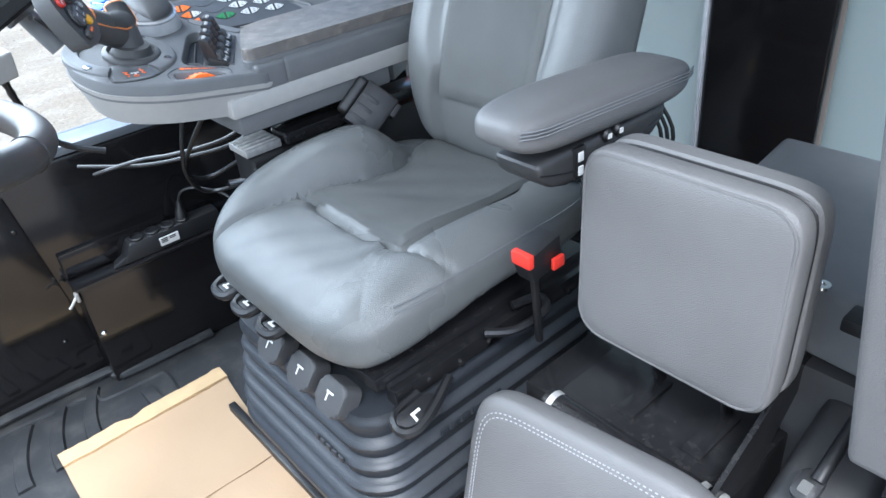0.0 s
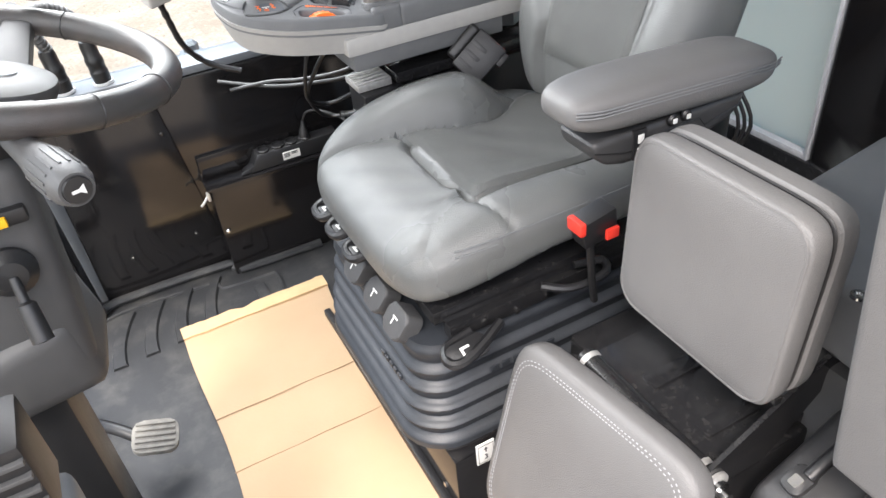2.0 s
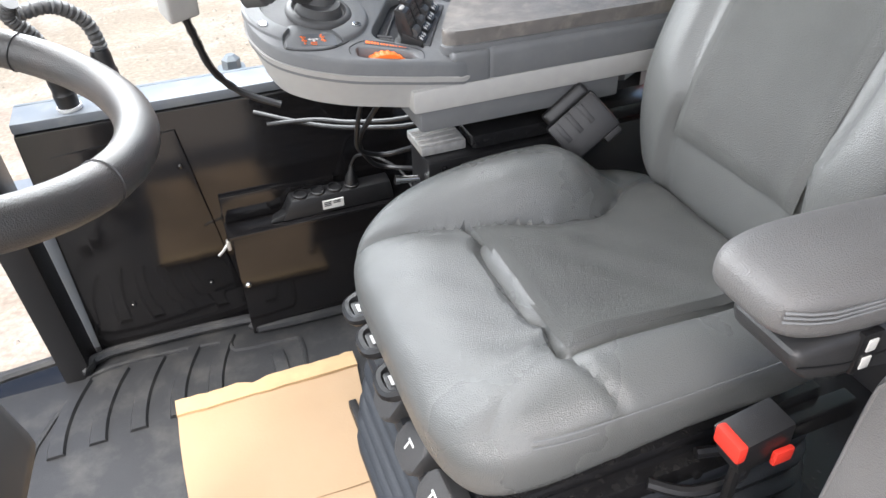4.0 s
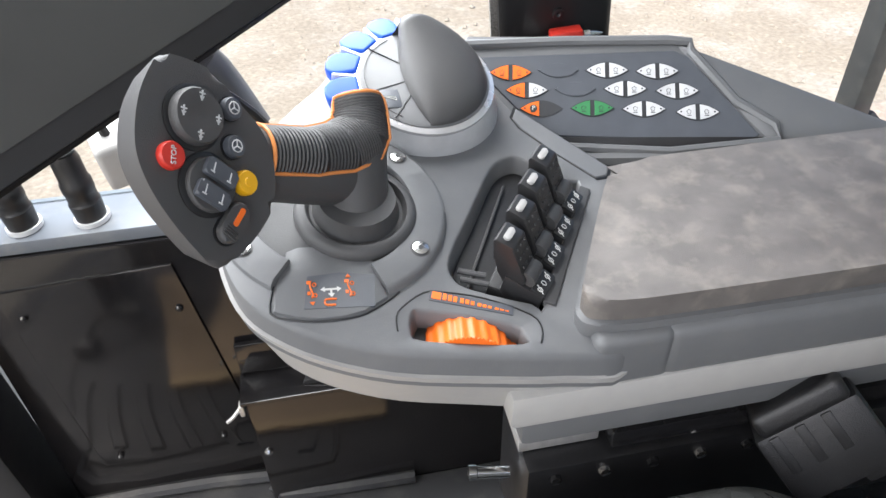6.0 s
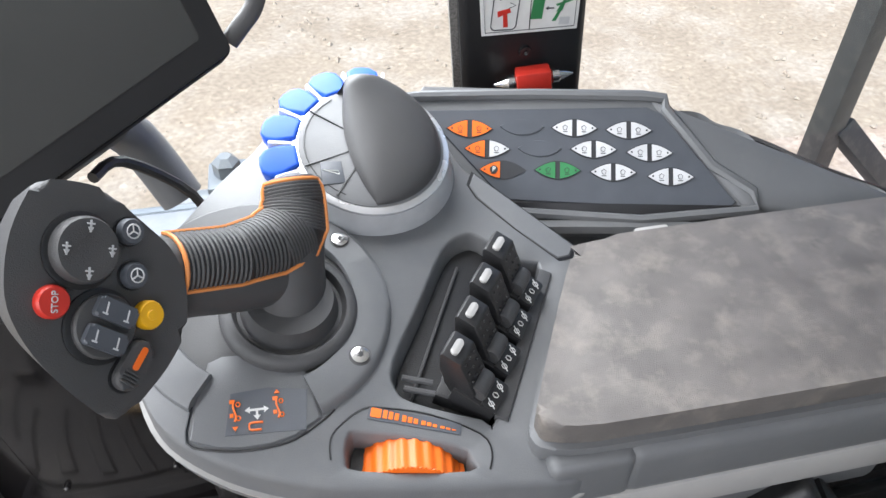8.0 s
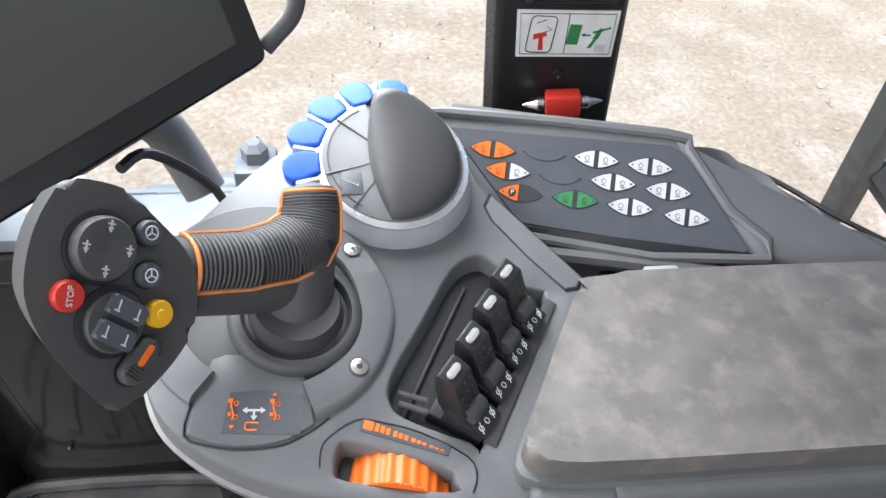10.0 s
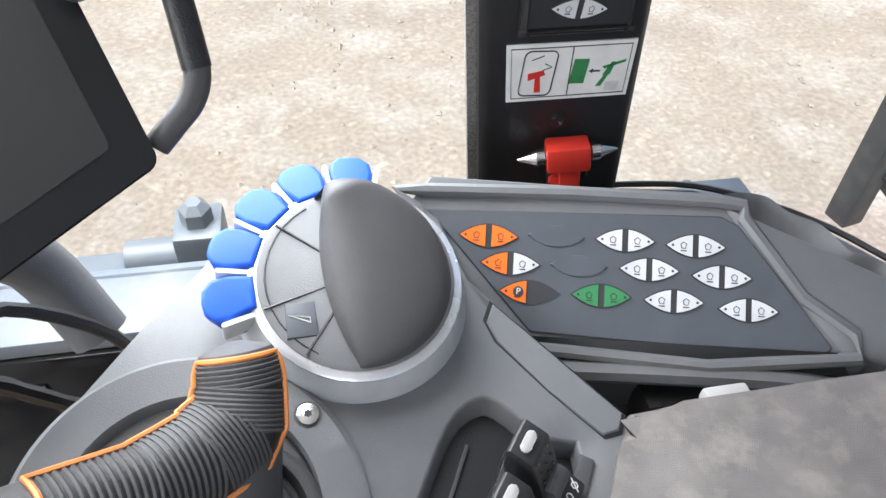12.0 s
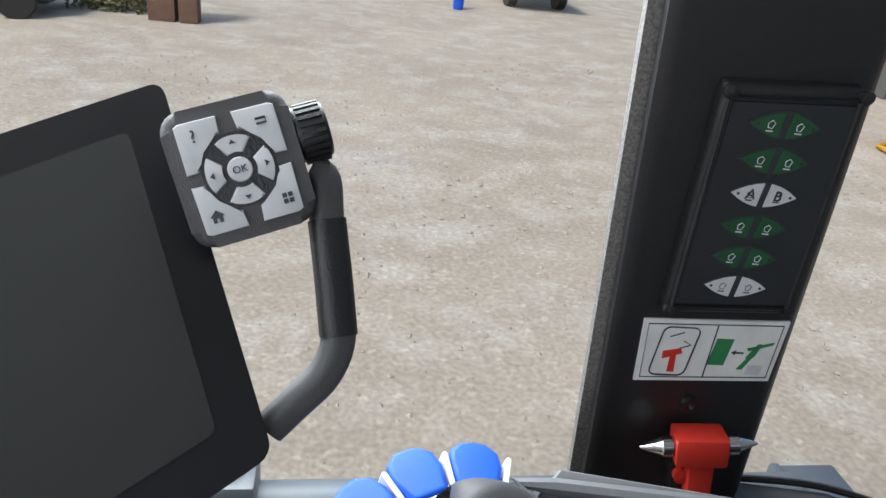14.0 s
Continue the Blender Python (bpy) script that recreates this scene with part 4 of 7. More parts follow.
# rear part with the pad
part("rear_body", box(0.492, 0.9, 0.797, 0.985, 0.69, 0.742, 0.012, 3), CONSOLE, console)
part("front_side", box(0.44, 0.5, 0.797, 0.835, 0.69, 0.7405, 0.008, 3), CONSOLE, console)
part("rear_skirt", box(0.38, 0.9, 0.7945, 0.97, 0.663, 0.698, 0.006, 2), BAND, console, "light grey lower skirt")
part("under_box", box(0.392, 0.72, 0.803, 0.95, 0.628, 0.664, 0.006, 2), CONSOLE, console)
PADLOOP = [(p.x, p.y) for p in smooth_loop([Vector((x, y, 0)) for x, y in ((0.515, 0.965), (0.495, 0.94), (0.445, 0.845), (0.437, 0.824), (0.45, 0.813), (0.52, 0.808), (0.86, 0.806), (0.895, 0.815), (0.9, 0.85), (0.9, 0.95), (0.885, 0.972), (0.55, 0.975))], 3)]
part("pad_tray", prism([(x + (x - 0.67) * 0.02, y + (y - 0.89) * 0.05, 0.735) for x, y in PADLOOP], [(x + (x - 0.67) * 0.02, y + (y - 0.89) * 0.05, 0.7475) for x, y in PADLOOP], 0.004, 2, which="lid"), CONSOLE, console)
part("arm_pad", prism([(x, y, 0.744) for x, y in PADLOOP], [(x, y, 0.767) for x, y in PADLOOP], 0.007, 3, which="lid"), PAD, console, "worn brown-grey padded arm cushion with dust stains")
part("pad_hinge", box(0.57, 0.6, 0.975, 0.987, 0.748, 0.76, 0.003), BAND, console)
part("pad_hinge", box(0.7, 0.74, 0.975, 0.985, 0.748, 0.757, 0.003), BAND, console)
# cover flap and joint line
flap = [(0.45, 1.053), (0.514, 0.976), (0.508, 0.966), (0.497, 0.964), (0.471, 0.994), (0.447, 1.026), (0.443, 1.04)]
part("cover_flap", prism([cz(x, y, -0.002) for x, y in flap], [cz(x, y, 0.0014) for x, y in flap], 0.001, 1, which="lid"), CONSOLE, console)
part("flap_gap", prism([cz(x + (x - 0.477) * 0.05, y + (y - 1.0) * 0.05, -0.002) for x, y in flap], [cz(x + (x - 0.477) * 0.05, y + (y - 1.0) * 0.05, 0.0006) for x, y in flap]), SOCKET, console)
# collar round the joystick, open towards the front where the decal plate lies
JX, JY = 0.273, 0.937


def collar(r0, r1, a0, a1, h, n=72):
    bm, rings = bmesh.new(), []
    prof = ((r1 + 0.001, -0.004), (r1, h * 0.55), (r1 - 0.0035, h), (r0 + 0.0015, h), (r0, h * 0.7), (r0, -0.004))
    for k in range(n + 1):
        a = radians(a0 + (a1 - a0) * k / n)
        rings.append([bm.verts.new(cz(JX + r * math.cos(a), JY + r * math.sin(a), z)) for r, z in prof])
    for p, q in zip(rings, rings[1:]):
        for k in range(len(prof)):
            bm.faces.new((p[k], p[(k + 1) % len(prof)], q[(k + 1) % len(prof)], q[k]))
    bm.faces.new(rings[0][::-1])
    bm.faces.new(rings[-1])
    return bm


part("collar", collar(0.061, 0.0865, -69, 236, 0.0065), CONSOLE, console, "raised round collar")
part("inner_gap", lathe([(0.0, 0.0002), (0.0612, 0.0002), (0.0612, 0.001), (0.0, 0.001)], deck(JX, JY), 48), DARKP, console)
for x, y in ((0.331, 0.985), (0.333, 0.89), (0.207, 0.896)):
    screw = part("screw", lathe([(0.0, 0.0), (0.0062, 0.0), (0.006, 0.0018), (0.0035, 0.0022), (0.0, 0.0022)], deck(x, y, h=0.0062), 20), CHROME, console, "bright screw head")
    star = [(0.0026 * (1 if k % 2 else 0.62) * math.cos(radians(30 * k)), 0.0026 * (1 if k % 2 else 0.62) * math.sin(radians(30 * k))) for k in range(12)]
    part("star_socket", plate(star, deck(x, y, h=0.0062), 0.002, 0.0025), SOCKET, screw)
    part("screw_seat", lathe([(0.0062, -0.001), (0.0076, -0.001), (0.0076, 0.0004), (0.0062, 0.0004)], deck(x, y, h=0.0062), 20), DARKP, screw)
face = [(0.225, 0.846), (0.24, 0.8405), (0.255, 0.8385), (0.272, 0.8395), (0.286, 0.843), (0.303, 0.853), (0.2985, 0.874), (0.295, 0.896), (0.262, 0.9), (0.245, 0.9), (0.236, 0.896), (0.229, 0.87)]
part("front_plate", prism([cz(x, y, -0.002) for x, y in face], [cz(x, y, 0.0022) for x, y in face], 0.0012, 2, which="lid"), CONSOLE, console, "smooth sloping front plate below the joystick")
part("plate_seam", tube([cz(x, y, 0.0004) for x, y in ((0.226, 0.868), (0.223, 0.8455), (0.239, 0.839), (0.255, 0.837), (0.272, 0.838), (0.287, 0.8415), (0.3045, 0.852), (0.312, 0.858))], 0.0008, 5, smooth=3), SOCKET, console)
decal = part("decal_plate", prism([cz(x, y, 0.001) for x, y in ((0.2455, 0.8462), (0.2935, 0.8455), (0.2965, 0.872), (0.272, 0.8755), (0.2495, 0.873))], [cz(x, y, 0.0026) for x, y in ((0.2455, 0.8462), (0.2935, 0.8455), (0.2965, 0.872), (0.272, 0.8755), (0.2495, 0.873))]), KEYPAD, console, "dark plate with orange and white pictograms")
for x, s in ((0.2515, -1), (0.2775, 1)):
    bm = tube([cz(x, 0.8545, 0.003), cz(x + 0.0008, 0.858, 0.003), cz(x - 0.0008, 0.864, 0.003), cz(x, 0.8685, 0.003)], 0.0007, 4)
    for y in (0.8565, 0.8655):
        tube([cz(x + 0.0022 + 0.0013 * math.cos(a), y + 0.0016 * math.sin(a), 0.003) for a in (0, 1.05, 2.1, 3.14, 4.2, 5.2)], 0.00045, 4, bm, 0, True)
        box(-0.0011, 0.0011, -0.0013, 0.0013, 0.0, 0.0005, bm=bm, m=deck(x - 0.0018, y + 0.002, h=0.0027))
    plate([(-0.0018, 0.0), (0.0018, 0.0), (0.0, 0.0028 * s)], deck(x, 0.861 + 0.0098 * s, h=0.0027), 0.0, 0.0006, bm=bm)
    part("orange_pictogram", bm, ORANGE, decal)
part("orange_pictogram", tube([cz(0.268, 0.8528, 0.003), cz(0.261, 0.8528, 0.003), cz(0.2598, 0.8512, 0.003), cz(0.2598, 0.8495, 0.003), cz(0.261, 0.8482, 0.003), cz(0.267, 0.8482, 0.003)], 0.0007, 4, smooth=2), ORANGE, decal)
arrow = [(0.0, 0.0022), (0.003, 0.0), (0.0, -0.0022)]
for m, dx, dy in ((0, 0.0042, 0.0), (180, -0.0042, 0.0), (-90, 0.0, -0.0036)):
    part("white_arrow", plate(arrow, deck(0.2648 + dx, 0.8612 + dy, h=0.0026) @ pose(0, 0, 0, 0, 0, m), 0.0, 0.0006), WHITE, decal)
part("white_arrow", merge(plate(rounded(0.009, 0.0014, 0.0004), deck(0.2648, 0.8612, h=0.0026), 0.0, 0.0006), plate(rounded(0.0014, 0.004, 0.0004), deck(0.2648, 0.8596, h=0.0026), 0.0, 0.0006)), WHITE, decal)

# lever well with four hydraulic levers
edge = ((0.4795, 0.9545), (0.4875, 0.95), (0.4225, 0.838), (0.414, 0.8425))
part("well_frame", prism([cz(x, y, -0.004) for x, y in edge], [cz(x, y, 0.0022) for x, y in edge], 0.001), DARKP, console, "dark dotted edge strip")
for k in range(2):
    part("well_bar", tube([cz(0.359, 0.872 + 0.008 * k, -0.006), cz(0.379, 0.866 + 0.008 * k, -0.006)], 0.0022, 8, smooth=0), DARKP, console)
part("slot_edge", tube([cz(0.361, 0.864, -0.013), cz(0.385, 0.91, -0.013), cz(0.418, 0.972, -0.013)], 0.0012, 6), DARKP, console)
part("gaiter_wall", prism([cz(x, y, -0.017) for x, y in ((0.376, 0.866), (0.404, 0.852), (0.47, 0.955), (0.44, 0.97))], [cz(x, y, -0.008) for x, y in ((0.379, 0.867), (0.403, 0.855), (0.468, 0.953), (0.441, 0.967))], 0.002), SOCKET, console)

lever = thing("hydraulic_lever", (0.4057, 0.8624, 0.7541), "small black hydraulic lever with dotted thumb pad", "lever", "hydraulic levers on the console")
L0 = Vector((0.4057, 0.8624, 0.7541))
LR = basis(L0, (0.79, -0.61, -0.05), CN)
LB = mat("lever_black", (0.022, 0.022, 0.023), 0.38, bump=0.15, bump_scale=900)
part("base", prism([LR @ Vector(p) for p in ((-0.013, -0.0125, -0.02), (0.019, -0.0125, -0.02), (0.019, 0.0125, -0.02), (-0.013, 0.0125, -0.02))], [LR @ Vector(p) for p in ((-0.012, -0.012, 0.004), (0.02, -0.012, -0.0015), (0.02, 0.012, -0.0015), (-0.012, 0.012, 0.004))], 0.0018, 2), LB, lever)
side = [(-0.0125, -0.006), (0.002, -0.006), (0.0035, 0.006), (-0.0045, 0.018), (-0.0125, 0.0325), (-0.0265, 0.0345), (-0.0285, 0.0315), (-0.0245, 0.014), (-0.019, 0.004)]
stem = part("paddle", prism([LR @ Vector((x, -0.0105, z)) for x, z in side], [LR @ Vector((x, 0.0105, z)) for x, z in side], 0.002, 2), LB, lever)
up = LR.to_3x3() @ Vector((0.14, 0, 0.99))
part("top_key", plate(rounded(0.0055, 0.0125, 0.0025), basis(LR @ Vector((-0.0205, -0.0005, 0.0334)), LR.to_3x3() @ Vector((0.99, 0, -0.14)), up), 0.0, 0.0022, 0.001, 2), BAND, stem, "pale grey top key")
for i in range(3):
    for j in (-1, 0, 1):
        q = LR @ Vector((-0.0105 + 0.0042 * i, 0.006 * j, 0.0285 - 0.0068 * i))
        part("grip_dot", lathe([(0.0, 0.0), (0.0012, 0.0), (0.0009, 0.001), (0.0, 0.0012)], basis(q, LR.to_3x3() @ Vector((0, 1, 0)), LR.to_3x3() @ Vector((0.87, 0, 0.5))), 6), SOCKET, stem)
part("hub", lathe([(0.0, -0.0085), (0.0068, -0.0085), (0.0072, -0.007), (0.0072, 0.007), (0.0068, 0.0085), (0.0, 0.0085)], basis(LR @ Vector((0.003, 0, 0.0055)), LR.to_3x3() @ Vector((1, 0, 0)), LR.to_3x3() @ Vector((0, 1, 0))), 18), DARKP, lever)
FACE = basis(LR @ Vector((0.0145, 0, 0.0002)), LR.to_3x3() @ Vector((0, 1, 0)), LR.to_3x3() @ Vector((0.25, 0, 0.97)))
tag = part("label_face", plate(rounded(0.023, 0.0115, 0.0015), FACE, -0.002, 0.0016, 0.0006), LB, lever)
for j in (-0.0072, 0.0, 0.0072):
    bm = tube([FACE @ Vector((j + 0.0017 * math.cos(a), 0.0022 * math.sin(a), 0.0018)) for a in (0, 1.05, 2.1, 3.14, 4.2, 5.2)], 0.0004, 4, None, 0, True)
    if j:
        tube([FACE @ Vector((j - 0.002, -0.0035, 0.0018)), FACE @ Vector((j + 0.0022, 0.0036, 0.0018))], 0.0004, 4, bm, 0)
    part("white_mark", bm, WHITE, tag)
for k in (1, 2, 3):
    copy_thing(lever, Matrix.Translation(L0 + k * Vector((0.0155, 0.0248, 0.0047))))

# orange thumb wheel
part("plate_seam", tube([cz(x, y, 0.0003) for x, y in ((0.306, 0.826), (0.3065, 0.836), (0.311, 0.8445), (0.329, 0.8565), (0.345, 0.8555), (0.372, 0.8485), (0.402, 0.8325), (0.407, 0.82), (0.403, 0.809))], 0.0006, 5, smooth=3), SOCKET, console)
dial = thing("thumb_wheel", (0.354, 0.828, 0.73), "orange cogged plastic thumb wheel", "thumb wheel")
bm = bmesh.new()
n = 72
WM = basis((0.353, 0.8235, 0.7235), (1, -0.12, -0.1), (-0.12, -1, 0.1))
outer = []
for k in range(n + 1):
    a = math.pi * (0.06 + 0.88 * k / n)
    r = 0.037 + (0.001 if (k // 3) % 2 else 0.0)
    outer.append((r * math.cos(a), r * math.sin(a) - 0.012))
for k in range(13):
    a = math.pi * (0.9 - 0.8 * k / 12)
    outer.append((0.026 * math.cos(a), 0.026 * math.sin(a) - 0.012))
part("cogged_rim", plate(outer, WM, -0.0125, 0.0125, 0.0018, 2), ORANGE, dial)
part("stop_lug", box(0.026, 0.036, -0.009, 0.008, -0.0125, 0.013, 0.002, m=WM), ORANGE, dial)
BARD = basis(cz(0.3615, 0.8452, 0.0004), (0.0537, -0.0159, -0.01), CN)
strip_plate = part("scale_plate", plate(rounded(0.061, 0.0085, 0.001), BARD, -0.001, 0.0003), KEYPAD, console, "dark scale plate with shrinking orange bars")
part("orange_bar", plate(rounded(0.0068, 0.0062, 0.0008), BARD @ pose(-0.0255, 0.0005, 0), 0.0003, 0.0008), ORANGE, strip_plate)
for k in range(12):
    h = max(0.0007, 0.0056 - 0.00046 * k)
    part("orange_bar", plate(rounded(0.0027, h, 0.0002), BARD @ pose(-0.0195 + 0.0038 * k + 0.0012 * (k // 3), -0.0022 + h / 2, 0), 0.0003, 0.0008), ORANGE, strip_plate)

# ---- joystick ----
stick = thing("joystick", (0.283, 0.94, 0.772), "dark grey multi-function joystick with ribbed grip and buttons", "joystick")
part("boot", lathe([(0.047, -0.004), (0.047, 0.004), (0.0455, 0.008), (0.042, 0.0105), (0.0385, 0.0105), (0.0365, 0.008), (0.0355, 0.0055), (0.033, 0.006), (0.031, 0.011), (0.029, 0.02), (0.0, 0.022)], deck(0.29, 0.931), 48), DARKP, stick, "black rubber boot")
part("neck", tube([(0.29, 0.931, 0.77), (0.291, 0.936, 0.788), (0.293, 0.946, 0.806), (0.297, 0.96, 0.822)], 0.026, 24, taper=lambda t: 1.06 - 0.14 * t), DARKP, stick)
bar_pts = [(0.218, 0.899, 0.862), (0.239, 0.913, 0.85), (0.262, 0.928, 0.836), (0.283, 0.945, 0.826), (0.299, 0.96, 0.8235), (0.3025, 0.976, 0.836), (0.302, 0.991, 0.851)]
grip = part("grip", tube(bar_pts, 0.0205, 20, taper=lambda t: (0.95 + 0.2 * math.exp(-((t - 0.62) / 0.22) ** 2)) * max(0.05, 1 - (max(0, t - 0.9) / 0.1) ** 2.5) ** 0.5), DARKP, stick)
part("grip_body", tube([(0.216, 0.893, 0.85), (0.24, 0.908, 0.836), (0.264, 0.923, 0.821), (0.285, 0.94, 0.809), (0.298, 0.957, 0.808), (0.303, 0.975, 0.826), (0.3035, 0.988, 0.842)], 0.0172, 22, taper=lambda t: 0.95 + 0.22 * min(1, 2 * t) - 0.25 * max(0, t - 0.6)), DARKP, stick)
fine = [Vector(p) for p in bar_pts]
GUP = Vector((0.16, -0.5, 0.85))
for k in range(48):
    t = 0.1 + 0.83 * k / 47
    s = t * (len(fine) - 1)
    i = min(int(s), len(fine) - 2)
    c = fine[i].lerp(fine[i + 1], s - i)
    ahead = (fine[i + 1] - fine[i]).normalized()
    r = 0.0207 * (0.95 + 0.2 * math.exp(-((t - 0.62) / 0.22) ** 2)) * max(0.05, 1 - (max(0, t - 0.9) / 0.1) ** 2.5) ** 0.5
    up = (GUP - ahead * GUP.dot(ahead)).normalized()
    sd = ahead.cross(up)
    part("rib", tube([c + r * (math.cos(a) * up + math.sin(a) * sd) for a in [radians(-66 + 132 * q / 9) for q in range(10)]], 0.00105, 5, smooth=0), DARKP, grip)
# bed under the ribs: the shade between them is put into its black
bed, rows = bmesh.new(), []
for k in range(61):
    t = 0.09 + 0.86 * k / 60
    s0 = t * (len(fine) - 1)
    i = min(int(s0), len(fine) - 2)
    c = fine[i].lerp(fine[i + 1], s0 - i)
    ahead = (fine[i + 1] - fine[i]).normalized()
    r = 0.0209 * (0.95 + 0.2 * math.exp(-((t - 0.62) / 0.22) ** 2)) * max(0.05, 1 - (max(0, t - 0.9) / 0.1) ** 2.5) ** 0.5
    up = (GUP - ahead * GUP.dot(ahead)).normalized()
    rows.append([bed.verts.new(c + r * (math.cos(a) * up + math.sin(a) * ahead.cross(up))) for a in [radians(-67 + 134 * q / 12) for q in range(13)]])
for p, q in zip(rows, rows[1:]):
    for k in range(12):
        bed.faces.new((p[k], p[k + 1], q[k + 1], q[k]))
part("rib_shade_bed", bed, SOCKET, grip, "ribbed rubber inset, black for the shade between its ribs")
trim = []
for t0, a in [(0.09 + 0.86 * q / 20, 68) for q in range(21)] + [(0.95, 68 - 136 * q / 8) for q in range(1, 8)] + [(0.95 - 0.86 * q / 20, -68) for q in range(21)] + [(0.09, -68 + 136 * q / 8) for q in range(1, 8)]:
    s = t0 * (len(fine) - 1)
    i = min(int(s), len(fine) - 2)
    c = fine[i].lerp(fine[i + 1], s - i)
    ahead = (fine[i + 1] - fine[i]).normalized()
    r = 0.0217 * (0.95 + 0.2 * math.exp(-((t0 - 0.62) / 0.22) ** 2)) * max(0.05, 1 - (max(0, t0 - 0.9) / 0.1) ** 2.5) ** 0.5
    up = (GUP - ahead * GUP.dot(ahead)).normalized()
    trim.append(c + r * (math.cos(radians(a)) * up + math.sin(radians(a)) * ahead.cross(up)))
part("orange_trim", tube(trim, 0.0014, 6, smooth=0, closed=True), mat("copper_orange", (0.7, 0.25, 0.07), 0.45), grip, "thin orange trim line")
HM = basis((0.2055, 0.8575, 0.8865), (0.5, 0.62, 0.0), (0.7276, -0.5473, 0.4135))
HEAD = [(0.0136, 0.0608), (0.0282, 0.0509), (0.04, 0.0372), (0.0432, 0.023), (0.0471, 0.0089), (0.0505, -0.0064), (0.0485, -0.0221), (0.0405, -0.0369), (0.0288, -0.0492), (0.0125, -0.0556), (-0.0063, -0.0585), (-0.0291, -0.058), (-0.0354, -0.0394), (-0.0386, -0.0166), (-0.0385, 0.0045), (-0.0341, 0.0229), (-0.0248, 0.0368), (-0.0116, 0.0494), (0.0033, 0.058)]
flat = [(p.x, p.y) for p in smooth_loop([Vector((x, y, 0)) for x, y in HEAD], 3)]
back = [HM @ Vector((0.86 * x + 0.004, 0.88 * y, -0.034)) for x, y in flat]
head = part("button_head", prism(back, [HM @ Vector((x, y, -0.002)) for x, y in flat], 0.005, 4, which="lid"), DARKP, stick)


def on_head(x, y, turned=0.0):
    return HM @ pose(x, y, -0.002, 0, 0, turned)


def button(place, r, h, material, name="button", label=""):
    return part(name, lathe([(0.0, 0.0), (r, 0.0), (r, h * 0.7), (r * 0.88, h), (0.0, h * 1.02)], place, 28), material, head, label)


part("button_well", lathe([(0.0, 0.0), (0.0195, 0.0), (0.0195, 0.0012), (0.018, 0.0018), (0.0, 0.0018)], on_head(0.0091, 0.0228), 36), SOCKET, head)
hat = part("rocker", lathe([(0.0, 0.001), (0.0168, 0.001), (0.0168, 0.006), (0.0155, 0.0085), (0.012, 0.0088), (0.0, 0.0072)], on_head(0.0091, 0.0228), 36), DARKP, head, "round four-way rocker")
for dx, dy in ((0.0075, 0.0088), (-0.0075, -0.0088), (0.0088, -0.0075), (-0.0088, 0.0075)):
    m = on_head(0.0091 + dx, 0.0228 + dy, -42)
    part("white_mark", merge(merge(plate(rounded(0.0009, 0.0062, 0.0003), m, 0.0085, 0.0092), plate(rounded(0.004, 0.0008, 0.0003), m @ pose(0, 0.0012, 0), 0.0085, 0.0092)), plate([(-0.0015, -0.0005), (0.0015, -0.0005), (0.0, -0.003)], m, 0.0085, 0.0092)), SILVER, hat)
for q in ((0.0351, 0.0153), (0.0227, -0.004)):
    part("button_well", lathe([(0.0, 0.0), (0.008, 0.0), (0.008, 0.001), (0.0, 0.0012)], on_head(*q), 24), SOCKET, head)
    b = button(on_head(*q), 0.007, 0.0055, KEYPAD)
    m = on_head(*q)
    bm = tube([m @ Vector((0.0037 * math.cos(a), 0.0037 * math.sin(a), 0.0058)) for a in [0.52 * k for k in range(12)]], 0.00045, 4, None, 0, True)
    for a in (1.0, 3.1, 5.2):
        tube([m @ Vector((0, 0, 0.0058)), m @ Vector((0.0036 * math.cos(a), 0.0036 * math.sin(a), 0.0058))], 0.00045, 4, bm, 0)
    part("white_mark", bm, SILVER, b)
stop_button = button(on_head(-0.0178, 0.0125), 0.0082, 0.0045, RED, "stop_button", "red round stop button")
part("button_well", lathe([(0.0, 0.0), (0.0193, 0.0), (0.0193, 0.0012), (0.018, 0.0018), (0.0, 0.0018)], on_head(-0.0066, -0.0132), 36), SOCKET, head)
part("rocker_bed", lathe([(0.0, 0.001), (0.0165, 0.001), (0.0165, 0.004), (0.0155, 0.005), (0.0, 0.005)], on_head(-0.0058, -0.0136), 32), DARKP, head)
for q in ((0.0015, -0.0108), (-0.0112, -0.0178)):
    m = on_head(q[0], q[1], -62)
    r2 = part("rocker", plate(rounded(0.0225, 0.0108, 0.002), m, 0.003, 0.0085, 0.0018, 3), KEYPAD, head)
    for e in (-0.006, 0.006):
        part("white_mark", merge(plate([(-0.0026, -0.0016), (0.0026, 0.0012), (0.0026, 0.002), (-0.0026, -0.0008)], m @ pose(e, 0, 0, 0, 0, 70), 0.0085, 0.0089), plate([(-0.0018, -0.0032), (0.0012, -0.0032), (0.0012, -0.0024), (-0.0018, -0.0024)], m @ pose(e, 0, 0), 0.0085, 0.0089)), SILVER, r2)
yellow = button(on_head(0.0164, -0.0256), 0.0078, 0.0058, YELLOW, "yellow_button", "yellow round button")
part("centre_pip", lathe([(0.0, 0.0), (0.003, 0.0), (0.0026, 0.0007), (0.0, 0.0008)], on_head(0.0164, -0.0256) @ pose(0, 0, 0.0058), 14), YELLOW, yellow)
part("slider_well", plate(rounded(0.03, 0.0165, 0.008), on_head(-0.0068, -0.0398, 19), 0.0, 0.0012), SOCKET, head)
slide = part("slider", plate(rounded(0.0275, 0.0142, 0.007), on_head(-0.0068, -0.0398, 19), 0.0, 0.0062, 0.0022, 3), DARKP, head)
